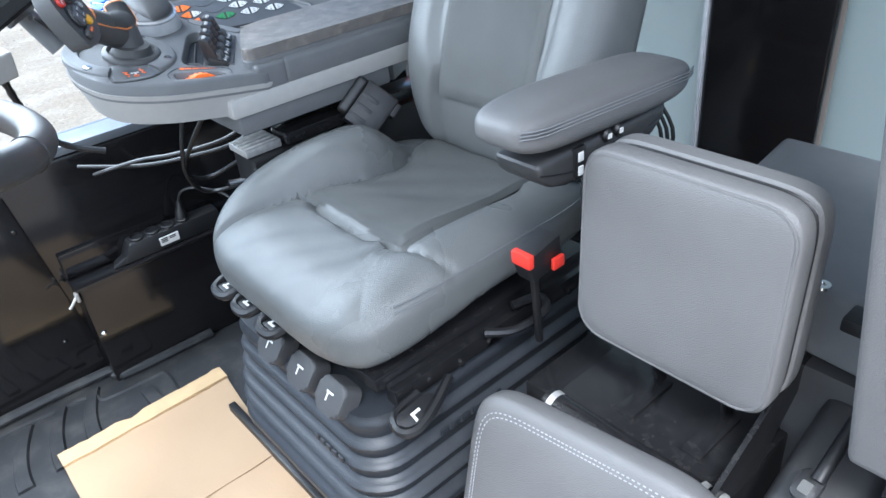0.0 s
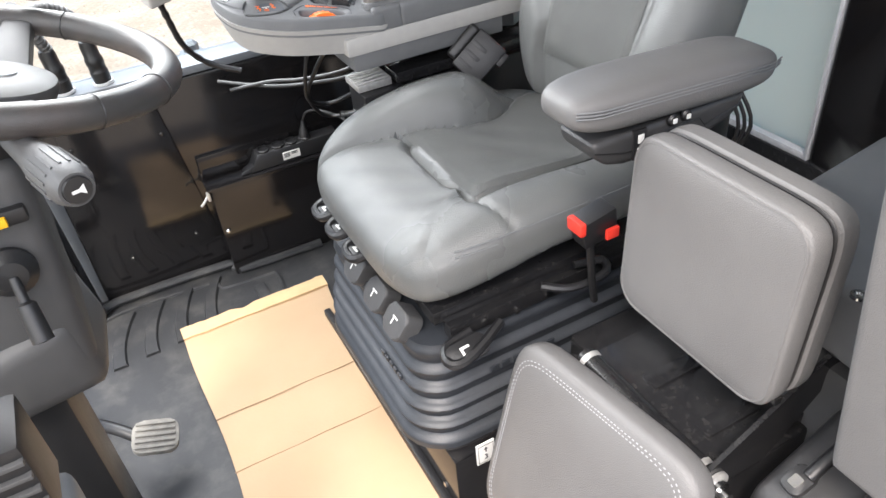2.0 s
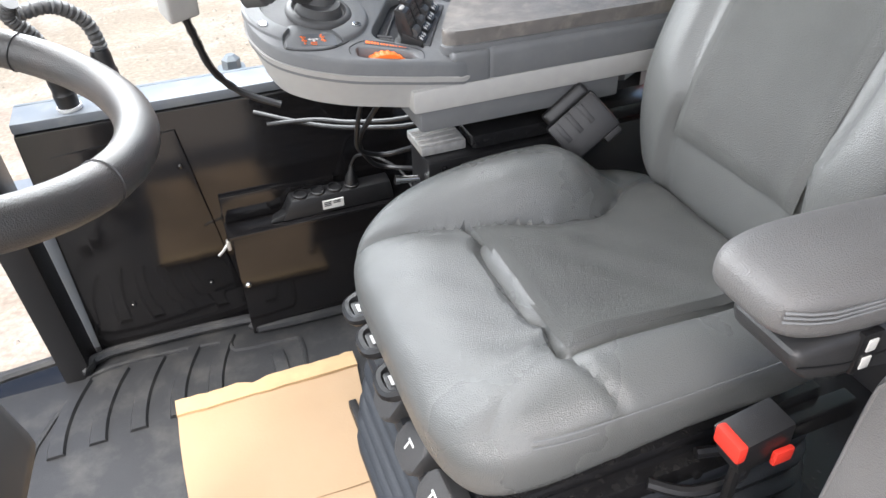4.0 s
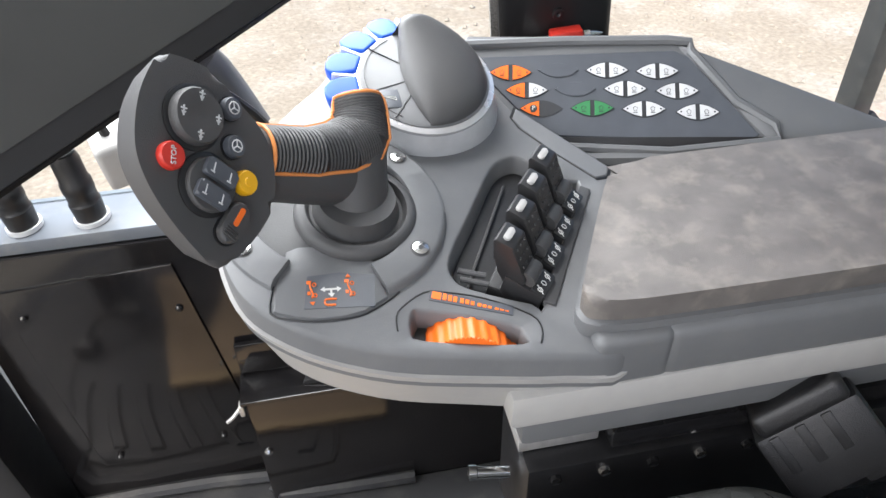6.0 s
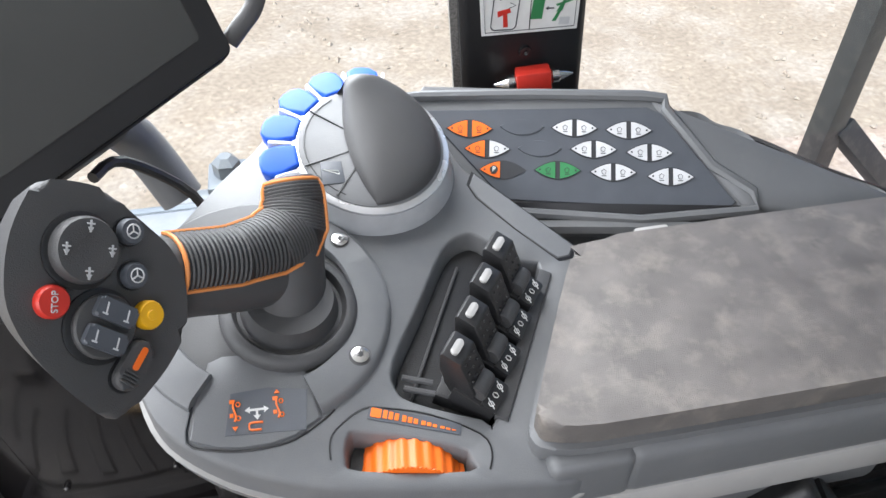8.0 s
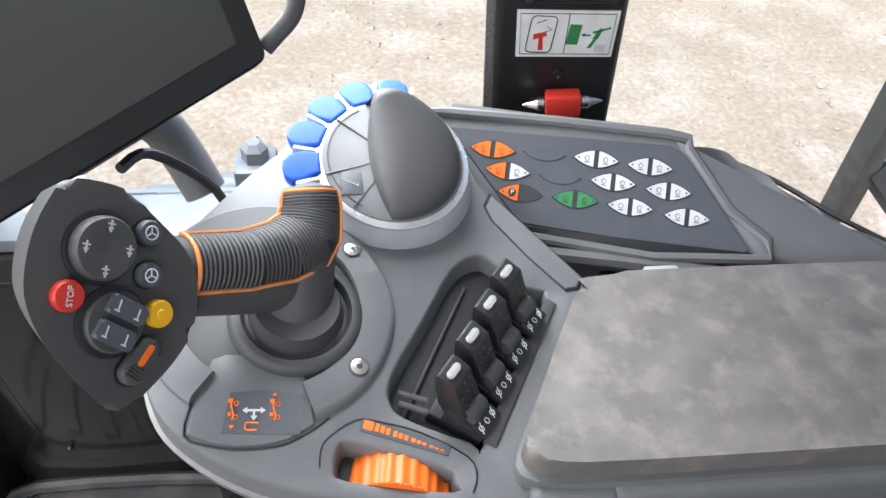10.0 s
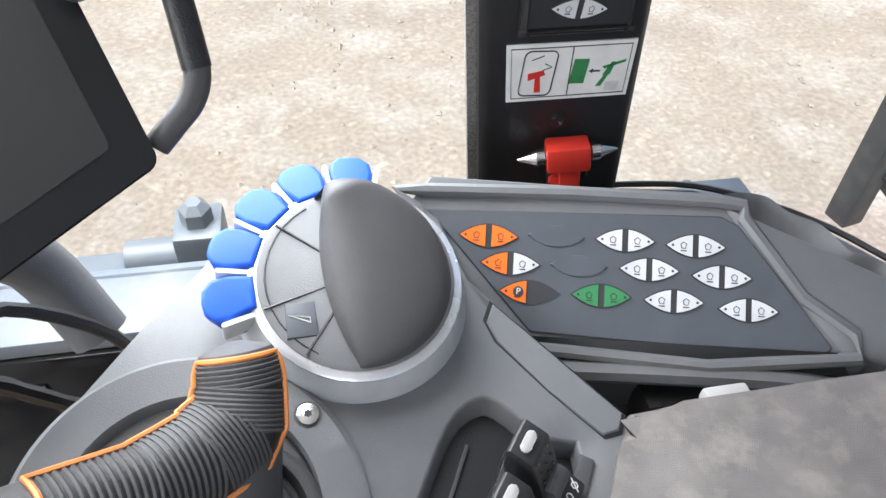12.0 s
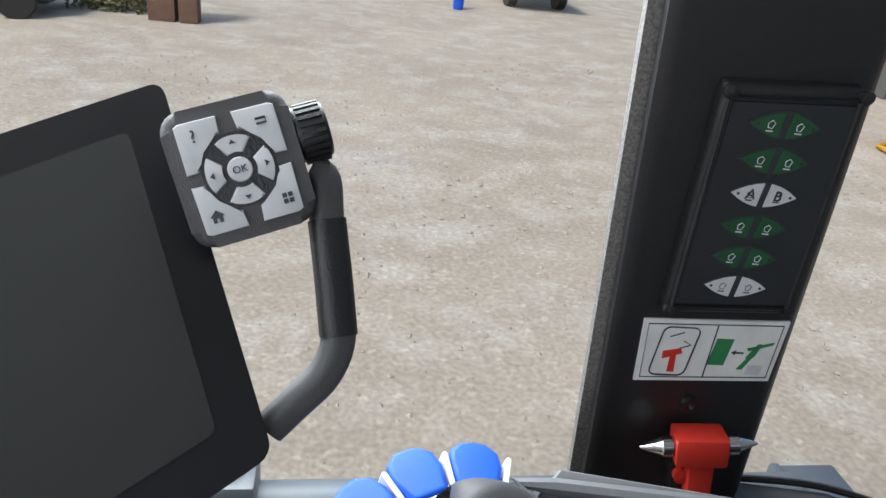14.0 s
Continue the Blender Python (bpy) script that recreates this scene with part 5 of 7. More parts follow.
part("orange_mark", plate(rounded(0.0128, 0.0036, 0.0016), on_head(-0.0068, -0.0398, 19) @ pose(0.004, 0, 0), 0.0062, 0.0067), ORANGE, slide)
for k in range(4):
    part("slider_rib", plate(rounded(0.0008, 0.009, 0.0003), on_head(-0.0068, -0.0398, 19) @ pose(-0.0045 - 0.0018 * k, 0, 0), 0.006, 0.0072), DARKP, slide)


def lettering(text, size, m, parent, material, depth=0.0003, name="lettering"):
    """Raised writing with the built-in font, as a mesh."""
    curve = bpy.data.curves.new("text", "FONT")
    curve.body, curve.size, curve.extrude, curve.align_x, curve.align_y = text, size, depth, "CENTER", "CENTER"
    tmp = bpy.data.objects.new("text", curve)
    me = bpy.data.meshes.new_from_object(tmp)
    bm = bmesh.new()
    bm.from_mesh(me)
    bpy.data.objects.remove(tmp)
    bpy.data.curves.remove(curve)
    bpy.data.meshes.remove(me)
    bmesh.ops.transform(bm, matrix=m, verts=bm.verts)
    return part(name, bm, material, parent, smooth=False)


lettering("STOP", 0.0045, on_head(-0.0178, 0.0125) @ pose(0, 0, 0.0048, 0, 0, 50), stop_button, SILVER)

# ---- dome controller with blue paddles ----
dome = thing("dome_controller", (0.365, 1.06, 0.79), "grey dome hand controller with satin ring and blue finger paddles", "controller")
DN = Vector((0.1, -0.33, 0.94))
DM = basis((0.362, 1.062, 0.79), (1, 0, 0), DN)
part("base", lathe([(0.0, -0.01), (0.073, -0.01), (0.072, 0.004), (0.066, 0.02), (0.0605, 0.033), (0.058, 0.0355), (0.0, 0.0355)], DM, 48), SATIN, dome)
part("silver_ring", lathe([(0.0, 0.033), (0.061, 0.033), (0.0615, 0.0365), (0.058, 0.0385), (0.0, 0.0385)], DM, 48), mat("silver_ring", (0.75, 0.76, 0.78), 0.25, 0.6), dome, "bright silver ring")
part("face", lathe([(0.0, 0.036), (0.0565, 0.036), (0.0565, 0.0395), (0.053, 0.041), (0.0, 0.042)], DM, 48), CONSOLE, dome)


def palm_rest():
    """A shell over the right half of the disc: a high rounded ridge that falls to the rim."""
    bm = bmesh.new()
    n, k, rr, rows = 40, 16, 0.0555, []
    for i in range(n + 1):
        s = i / n
        a0 = radians(112 - 210 * s)
        rim = Vector((rr * math.cos(a0), rr * math.sin(a0)))
        p0, p1, p2 = Vector((-0.012, 0.053)), Vector((-0.03, 0.0)), Vector((-0.004, -0.055))
        c = p0 * (1 - s) ** 2 + p1 * 2 * s * (1 - s) + p2 * s * s
        high = 0.037 * min(1.0, (0.05 + s / 0.22) ** 0.5) * max(0.0, 1 - max(0.0, s - 0.1) / 0.9) ** 0.62
        row = [bm.verts.new(DM @ Vector((c.x + 0.004, c.y, 0.037)))]
        for j in range(k + 1):
            t = j / k
            if t < 0.34:
                h = high * (0.3 + 0.7 * max(0.0, 1 - ((0.34 - t) / 0.34) ** 2) ** 0.5)
            else:
                h = high * max(0.0, 1 - ((t - 0.34) / 0.66) ** 2) ** 0.5
            q = c.lerp(rim, t)
            row.append(bm.verts.new(DM @ Vector((q.x - 0.006 * (1 - t) * (h / 0.034), q.y + 0.002 * (h / 0.034) * (1 - s), 0.038 + h))))
        rows.append(row)
    for r0, r1 in zip(rows, rows[1:]):
        for j in range(k + 1):
            bm.faces.new((r0[j], r1[j], r1[j + 1], r0[j + 1]))
    bmesh.ops.recalc_face_normals(bm, faces=bm.faces)
    return bm


lettering("3", 0.017, SIGN_AT @ pose(0, 0.0035, 0.0004), sign, SOCKET)
part("palm_rest", palm_rest(), DARKP, dome, "smooth dark grey palm rest")
for a0, r0, r1 in ((198, 0.02, 0.056), (234, 0.024, 0.056), (142, 0.022, 0.056)):
    part("key_joint", tube([DM @ Vector((r * math.cos(radians(a0)), r * math.sin(radians(a0)), 0.0415)) for r in (r0, r1)], 0.0007, 4, smooth=0), SOCKET, dome)
part("key_joint", tube([DM @ Vector((0.052 * math.cos(radians(a)), 0.052 * math.sin(radians(a)), 0.041)) for a in range(120, 250, 10)], 0.0006, 4, smooth=0), SOCKET, dome)
for a0, c in ((216, KEYPAD),):
    q = DM @ pose(0.042 * math.cos(radians(a0)), 0.042 * math.sin(radians(a0)), 0.0408, 0, 0, a0 + 60)
    k = part("soft_key", plate([(-0.011, -0.007), (0.01, -0.009), (0.011, 0.008), (-0.009, 0.009)], q, -0.002, 0.0012, 0.0008), c, dome)
    if a0 == 216:
        part("white_mark", tube([q @ Vector(p) for p in ((-0.003, -0.006, 0.0015), (0.0, 0.005, 0.0015), (0.003, 0.005, 0.0015))], 0.0005, 4, smooth=0, closed=True), WHITE, k)
for x, y in ((0.349, 1.012), (0.300, 1.04), (0.42, 1.06)):
    part("screw", lathe([(0.0, 0.0), (0.0068, 0.0), (0.0064, 0.004), (0.0035, 0.0042), (0.003, 0.002), (0.0, 0.002)], deck(x, y, h=0.009), 16), CHROME, dome, "recessed screw")
for k in range(5):
    a = 185 - 24.5 * k
    q = DM @ pose(0.0705 * math.cos(radians(a)), 0.0705 * math.sin(radians(a)), 0.031, 0, 0, a) @ pose(0, 0, 0, 0, 14, 0)
    part("finger_paddle", plate([(-0.0145, -0.0095), (0.0, -0.0135), (0.009, -0.0125), (0.0145, -0.007), (0.0155, 0.0), (0.0145, 0.007), (0.009, 0.0125), (0.0, 0.0135), (-0.0145, 0.0095)], q, -0.006, 0.006, 0.0028, 3), BLUE, dome, "blue plastic finger paddle")
for k in range(6):
    a = 197 - 24.5 * k
    e = DM @ pose(0.068 * math.cos(radians(a)), 0.068 * math.sin(radians(a)), 0.03, 0, 0, a)
    part("paddle_shroud", plate(rounded(0.022, 0.0028, 0.001), e, -0.012, 0.007, 0.0008), WHITE, dome)

# ---- key panel housing ----
KN = Vector((-0.156, -0.627, 0.763))


def kp(x, y, h=0.0):
    """A place h above the key panel's plane at x, y."""
    return Vector((x, y, 0.78275 - (KN.x * (x - 0.5254) + KN.y * (y - 1.077)) / KN.z)) + KN * h


panel = thing("key_panel", (0.56, 1.06, 0.66), "dark membrane key panel in a grey plastic housing", "key panel")
outer = [(0.408, 1.135), (0.425, 1.147), (0.612, 1.1), (0.628, 1.085), (0.668, 1.04), (0.715, 1.0), (0.69, 0.992), (0.48, 1.038), (0.455, 1.06)]
inner = [(0.42, 1.128), (0.615, 1.086), (0.626, 1.079), (0.674, 1.006), (0.665, 1.002), (0.478, 1.052)]
part("housing", prism([kp(x, y) - Vector((0, 0, 0.05)) for x, y in outer], [kp(x, y, 0.0) for x, y in outer], 0.006, 3, which="lid"), CONSOLE, panel)
part("rim", tube([kp(x, y, 0.001) for x, y in ((0.413, 1.13), (0.422, 1.138), (0.612, 1.095), (0.63, 1.082), (0.66, 1.035), (0.69, 0.997), (0.48, 1.043))], 0.005, 8, smooth=2, closed=True), CONSOLE, panel)
field = part("membrane", prism([kp(x, y, -0.003) for x, y in inner], [kp(x, y, 0.0018) for x, y in inner], 0.0008, 1, which="lid"), KEYPAD, panel)
part("front_lip", prism([kp(0.478, 1.05, 0.001), kp(0.676, 1.003, 0.001), kp(0.683, 0.99, -0.004), kp(0.483, 1.038, -0.004)], [kp(0.478, 1.05, 0.003), kp(0.676, 1.003, 0.003), kp(0.683, 0.99, -0.001), kp(0.483, 1.038, -0.001)]), SOCKET, panel)
part("side_arm", prism([kp(0.612, 1.1) - Vector((0, 0, 0.06)), Vector((0.87, 0.97, 0.68)), Vector((0.87, 0.93, 0.68)), kp(0.668, 1.01) - Vector((0, 0, 0.03))], [kp(0.618, 1.093, 0.004), Vector((0.87, 0.97, 0.735)), Vector((0.87, 0.94, 0.735)), kp(0.684, 1.0, 0.003)], 0.006, 3), CONSOLE, panel)
part("lower_edge", tube([(0.475, 1.035, 0.735), (0.56, 1.016, 0.737), (0.64, 0.997, 0.737), (0.68, 0.985, 0.733), (0.75, 0.965, 0.728)], 0.008, 8), CONSOLE, panel)
part("inner_floor", prism([(0.45, 1.05, 0.66), (0.9, 0.99, 0.66), (0.9, 0.98, 0.66), (0.52, 0.975, 0.66)], [(0.45, 1.05, 0.69), (0.9, 0.99, 0.69), (0.9, 0.98, 0.69), (0.52, 0.975, 0.69)]), SOCKET, panel)
part("stand", box(0.55, 0.75, 1.0, 1.1, 0.55, 0.72, 0.01), SOCKET, panel)
KU = (kp(0.6, 1.06) - kp(0.5, 1.0843)).normalized()


def lens(w, h, side, n=9):
    """Half of a pointed oval: side -1, 1, or 0 for the whole."""
    top = [(-w + 2 * w * k / n, h * (1 - (abs(-1 + 2 * k / n)) ** 1.9)) for k in range(n + 1)]
    pts = top + [(x, -y) for x, y in top[-2:0:-1]]
    if side == 0:
        return pts
    g = w * 0.11
    keep = [(x, y) for x, y in top if x * side > g]
    edge = [(side * g, h), ] if side > 0 else []
    up = ([(g, h * 0.985)] + keep) if side > 0 else (keep + [(-g, h * 0.985)])
    down = [(x, -y) for x, y in up[::-1]]
    seen, out = set(), []
    for q in up + down:
        r = (round(q[0], 6), round(q[1], 6))
        if r not in seen:
            seen.add(r)
            out.append(q)
    return out


def oval_key(m, left, right, parent, w=0.0195, h=0.0075, marks=True, name="oval_key"):
    key = part(name, plate(lens(w * 1.07, h * 1.12, 0), m, -0.001, 0.0006), INK, parent)
    for side, c in ((-1, left), (1, right)):
        if c is None:
            continue
        half = part("key_half", plate(lens(w, h, side), m, 0.0, 0.0013), c, key)
        if marks:
            dark = INK if c is not GREEN_DARK else SILVER
            part("print_mark", tube([m @ Vector((side * w * 0.42 + 0.0022 * math.cos(q), 0.0024 * math.sin(q), 0.0014)) for q in (0.4, 1.6, 2.8, 4.0, 5.2)], 0.0003, 4, smooth=0, closed=True), dark, half)
            part("print_mark", plate(rounded(0.0042, 0.0007, 0.0002), m @ pose(side * w * 0.42, -0.0036, 0), 0.001, 0.0016), dark, half)
            part("key_dot", lathe([(0.0, 0.0), (0.0009, 0.0), (0.0009, 0.0017), (0.0, 0.0017)], m @ pose(side * w * 0.8, 0, 0), 8), INK, half)
    return key


ROWS = [[(0.459, 1.106, ORANGE, ORANGE), (0.504, 1.097, None, None), (0.549, 1.086, SILVER, SILVER), (0.595, 1.074, SILVER, SILVER)],
        [(0.471, 1.089, ORANGE, SILVER), (0.516, 1.079, None, None), (0.562, 1.068, SILVER, SILVER), (0.609, 1.055, SILVER, SILVER)],
        [(0.481, 1.072, ORANGE, None), (0.528, 1.061, GREEN, GREEN), (0.575, 1.049, SILVER, SILVER), (0.623, 1.035, SILVER, SILVER)]]
for line in ROWS:
    for x, y, a, b in line:
        m = basis(kp(x, y, 0.0018), KU, KN)
        if a is None:
            part("blank_key", plate(lens(0.0195, 0.0075, 0), m, 0.0, 0.0009, 0.0006), KEYPAD, field)
        else:
            key = oval_key(m, a, b, field)
            if b is None:
                part("badge", lathe([(0.0, 0.0013), (0.0036, 0.0013), (0.0036, 0.0018), (0.0, 0.0018)], m @ pose(-0.0075, 0, 0), 14), INK, key)
                lettering("P", 0.006, m @ pose(-0.0075, 0, 0.002), key, WHITE)


# ---- on the centre post ----
PU = (on_post(0.5973, 0.8644) - on_post(0.4968, 0.8689)).normalized()


def post_at(x, z, off=0.0, right=None):
    return basis(on_post(x, z, off), right or PU, -PN)


switches = thing("switch_panel", (0.54, 1.21, 0.95), "black framed switch panel with green and silver oval keys", "switch panel")
pc = [(0.4935, 1.028), (0.5775, 1.03), (0.5865, 0.878), (0.4995, 0.878)]
ctr = Vector((0.5395, 0.9535))
grow = lambda s: [(ctr.x + (x - ctr.x) * s, ctr.y + (z - ctr.y) * s) for x, z in pc]
part("frame", prism([on_post(x, z, -0.002) for x, z in grow(1.0)], [on_post(x, z, 0.009) for x, z in grow(0.97)], 0.004, 3), SOCKET, switches)
field = part("membrane", prism([on_post(x, z, 0.007) for x, z in grow(0.87)], [on_post(x, z, 0.0103) for x, z in grow(0.86)]), mat("dark_membrane", (0.022, 0.024, 0.028), 0.4, scale=40), switches)
part("inner_rim", tube([on_post(x, z, 0.0095) for x, z in grow(0.9)], 0.0022, 6, smooth=0, closed=True), SOCKET, switches)
for (x, z) in grow(0.93):
    part("corner_screw", lathe([(0.0, 0.0), (0.004, 0.0), (0.004, 0.004), (0.0, 0.005)], post_at(x, z, 0.008), 10), SOCKET, switches)
for k, (x, z) in enumerate([(0.5335 + 0.0013 * i, 1.0065 - 0.0208 * i) for i in range(6)]):
    c = SILVER if k in (2, 5) else GREEN_DARK
    key = oval_key(post_at(x, z, 0.0104), c, c, field, 0.0205, 0.0074)
    if k == 2:
        for s, t in ((-1, "A"), (1, "B")):
            lettering(t, 0.009, post_at(x, z, 0.012) @ pose(s * 0.0085, 0, 0), key, INK)
sticker = thing("escape_sticker", (0.545, 1.235, 0.84), "white escape sticker with red hammer and green exit pictograms", "sticker")
sc = [(0.494, 0.8695), (0.5965, 0.869), (0.599, 0.818), (0.4995, 0.8185)]
part("sheet", prism([on_post(x, z, -0.001) for x, z in sc], [on_post(x, z, 0.0014) for x, z in sc]), WHITE, sticker)
mid = Vector((0.5472, 0.8437))
line = lambda a, b, w=0.0005: tube([on_post(*a, 0.0016), on_post(*b, 0.0016)], w, 4, smooth=0)
ins = [(mid.x + (x - mid.x) * 0.93, mid.y + (z - mid.y) * 0.87) for x, z in sc]
part("border", tube([on_post(x, z, 0.0016) for x, z in ins], 0.0005, 4, smooth=0, closed=True), INK, sticker)
part("divider", line((0.5462, 0.866), (0.5482, 0.8215)), INK, sticker)
fm = post_at(0.5215, 0.8435, 0.0014)
part("hammer_frame", tube([fm @ Vector((x, y, 0.0003)) for x, y in rounded(0.026, 0.04, 0.005, 4)], 0.0006, 4, smooth=0, closed=True), INK, sticker)
part("red_pictogram", merge(plate([(-0.008, 0.0), (0.004, 0.003), (0.006, -0.001), (-0.007, -0.006)], fm, 0.0, 0.0006), plate([(-0.002, -0.002), (0.002, -0.002), (0.005, -0.017), (0.0, -0.017)], fm, 0.0, 0.0006)), RED, sticker)
part("crack_lines", merge(tube([fm @ Vector((-0.007, 0.012, 0.0003)), fm @ Vector((0.002, 0.016, 0.0003))], 0.0004, 4, smooth=0), tube([fm @ Vector((0.003, 0.003, 0.0003)), fm @ Vector((0.01, 0.006, 0.0003)), fm @ Vector((0.004, 0.009, 0.0003))], 0.0004, 4, smooth=0)), INK, sticker)
em = post_at(0.5545, 0.8435, 0.0014)
part("green_door", plate([(-0.006, -0.011), (0.006, -0.011), (0.006, 0.011), (-0.006, 0.011)], em, 0.0, 0.0006), GREEN, sticker)
part("arrow", merge(plate([(0.009, -0.0006), (0.017, -0.0006), (0.017, 0.0006), (0.009, 0.0006)], em, 0.0, 0.0006), plate([(0.008, 0.0), (0.011, 0.002), (0.011, -0.002)], em, 0.0, 0.0006)), INK, sticker)
part("green_pictogram", merge(merge(plate([(0.02, -0.004), (0.025, 0.008), (0.028, 0.008), (0.026, -0.003)], em, 0.0, 0.0006), plate([(0.017, -0.014), (0.022, -0.003), (0.025, -0.003), (0.021, -0.014)], em, 0.0, 0.0006)), plate([(0.018, 0.004), (0.036, 0.01), (0.036, 0.008), (0.02, 0.002)], em, 0.0, 0.0006)), GREEN, sticker)
part("print_bar", plate(rounded(0.011, 0.008, 0.001), em @ pose(0.03, -0.014, 0), 0.0, 0.0006), SILVER, sticker)
part("screw", lathe([(0.0, 0.0), (0.007, 0.0), (0.0065, 0.003), (0.003, 0.0035), (0.0, 0.001)], post_at(0.547, 0.796, 0.0), 12), SOCKET, post)

hammer = thing("escape_hammer", (0.555, 1.2, 0.66), "red emergency hammer with steel points clipped to the post", "hammer")
HL, HR = Vector((0.5121, 1.2185, 0.7678)), Vector((0.5908, 1.2103, 0.7775))
ax = (HR - HL).normalized()
part("steel_head", lathe([(0.0, 0.0), (0.001, 0.0), (0.0065, 0.014), (0.0075, 0.015), (0.0075, 0.022), (0.0055, 0.023), (0.0055, 0.06), (0.0075, 0.061), (0.0075, 0.068), (0.0058, 0.069), (0.0008, 0.083), (0.0, 0.083)], basis(HL, (0, 0, 1), ax), 14), CHROME, hammer, "two steel points")
hb = basis(HL + ax * 0.0415, ax, Vector((-0.2, -1, 0.1)))
body = part("red_body", merge(box(-0.018, 0.018, -0.011, 0.011, -0.012, 0.012, 0.003, m=hb), prism([hb @ Vector(p) for p in ((-0.006, -0.1, -0.006), (0.009, -0.1, -0.006), (0.009, -0.1, 0.006), (-0.006, -0.1, 0.006))], [hb @ Vector(p) for p in ((-0.008, -0.005, -0.008), (0.01, -0.005, -0.008), (0.01, -0.005, 0.01), (-0.008, -0.005, 0.01))], 0.003)), RED, hammer)
part("clip", merge(box(-0.016, -0.008, -0.045, -0.012, -0.016, -0.002, 0.002, m=hb), box(-0.016, 0.018, -0.032, -0.024, -0.024, -0.01, 0.002, m=hb)), SOCKET, hammer)
part("red_knob", lathe([(0.0, 0.0), (0.006, 0.0), (0.006, 0.005), (0.0, 0.006)], hb @ pose(-0.01, -0.025, -0.002), 12), RED, hammer)

# ---- side shelf with cup holders ----
ledge = thing("side_shelf", (0.8, 1.2, 0.6), "grey moulded side shelf with cup holders and sockets", "shelf")
OUTER = [(0.6, 1.27), (0.6, 1.15), (0.69, 1.098), (0.76, 1.045), (0.86, 0.985), (0.93, 1.028), (0.857, 1.112), (0.815, 1.176), (0.771, 1.22), (0.712, 1.256), (0.64, 1.27)]
CREST = [(0.684, 1.199), (0.704, 1.215), (0.731, 1.22), (0.757, 1.211), (0.767, 1.187), (0.789, 1.166), (0.795, 1.13), (0.816, 1.113), (0.824, 1.082), (0.851, 1.066), (0.874, 1.035), (0.848, 1.006), (0.763, 1.064), (0.703, 1.118), (0.674, 1.16)]
INNER = [(0.694, 1.184), (0.708, 1.193), (0.728, 1.192), (0.743, 1.181), (0.749, 1.161), (0.755, 1.139), (0.768, 1.116), (0.786, 1.1), (0.8, 1.079), (0.821, 1.058), (0.846, 1.034), (0.833, 1.025), (0.768, 1.08), (0.72, 1.125), (0.694, 1.157)]
CREST, INNER = [[(p.x, p.y) for p in smooth_loop([Vector((x, y, 0)) for x, y in ring], 4)] for ring in ([(0.379 + (x - 0.379) * 0.965, 0.841 + (y - 0.841) * 0.965) for x, y in CREST], INNER)]


def shelf_body():
    """The moulded shelf: side wall, top with an opening, and the rolled rim that falls to the well's lip."""
    bm = bmesh.new()
    low = [bm.verts.new((x, y, 0.557)) for x, y in OUTER]
    high = [bm.verts.new((x, y, 0.682)) for x, y in OUTER]
    n = len(OUTER)
    for i in range(n):
        bm.faces.new((low[i], low[(i + 1) % n], high[(i + 1) % n], high[i]))
    n = len(CREST)
    rings = []
    for mix, z in ((-0.42, 0.6815), (-0.32, 0.7), (-0.14, 0.715), (0.08, 0.72), (0.3, 0.717), (0.52, 0.709), (0.75, 0.7), (0.93, 0.695), (0.95, 0.6985), (1.0, 0.6985), (1.02, 0.694)):
        rings.append([bm.verts.new((a[0] + (b[0] - a[0]) * mix, a[1] + (b[1] - a[1]) * mix, z)) for a, b in zip(CREST, INNER)])
    for r0, r1 in zip(rings, rings[1:]):
        for i in range(n):
            bm.faces.new((r0[i], r0[(i + 1) % n], r1[(i + 1) % n], r1[i]))
    edges = [bm.edges.get((high[i], high[(i + 1) % len(high)])) for i in range(len(high))] + [bm.edges.get((rings[0][i], rings[0][(i + 1) % n])) for i in range(n)]
    bmesh.ops.triangle_fill(bm, edges=edges, use_beauty=True)
    bmesh.ops.recalc_face_normals(bm, faces=bm.faces)
    return bm


def shelf_well():
    """The deep well under the lip, open at the top."""
    bm = bmesh.new()
    mid = Vector((0.775, 1.11))
    rings = [[bm.verts.new((mid.x + (x - mid.x) * k, mid.y + (y - mid.y) * k, z)) for x, y in INNER] for k, z in ((1.004, 0.6955), (0.99, 0.68), (0.94, 0.585), (0.9, 0.575))]
    n = len(INNER)
    for r0, r1 in zip(rings, rings[1:]):
        for i in range(n):
            bm.faces.new((r0[i], r0[(i + 1) % n], r1[(i + 1) % n], r1[i]))
    bm.faces.new(rings[-1])
    bmesh.ops.recalc_face_normals(bm, faces=bm.faces)
    return bm


part("body", shelf_body(), CONSOLE, ledge)
part("cup_well", shelf_well(), SOCKET, ledge, "deep black double cup well")
for x, y, turn in ((0.7, 1.176, 40), (0.738, 1.172, -35)):
    part("grip_tab", box(-0.011, 0.011, -0.003, 0.003, -0.014, 0.012, 0.0025, m=pose(x, y, 0.672, 0, 0, turn)), DARKP, ledge, "grey cup grip tab")
part("socket_ring", lathe([(0.0, 0.0), (0.013, 0.0), (0.0125, 0.006), (0.0095, 0.006), (0.0085, 0.001), (0.0, 0.001)], basis((0.66, 1.224, 0.683), (1, 0, 0), (0, 0, 1)), 24), CHROME, ledge, "bright power socket ring")
part("socket_plug", lathe([(0.0, 0.0), (0.0085, 0.0), (0.0085, 0.003), (0.0, 0.003)], basis((0.66, 1.224, 0.684), (1, 0, 0), (0, 0, 1)), 20), mat("brass", (0.3, 0.22, 0.12), 0.4, 0.7), ledge)
part("usb_plate", box(0.61, 0.655, 1.182, 1.206, 0.682, 0.687, 0.002), SOCKET, ledge)
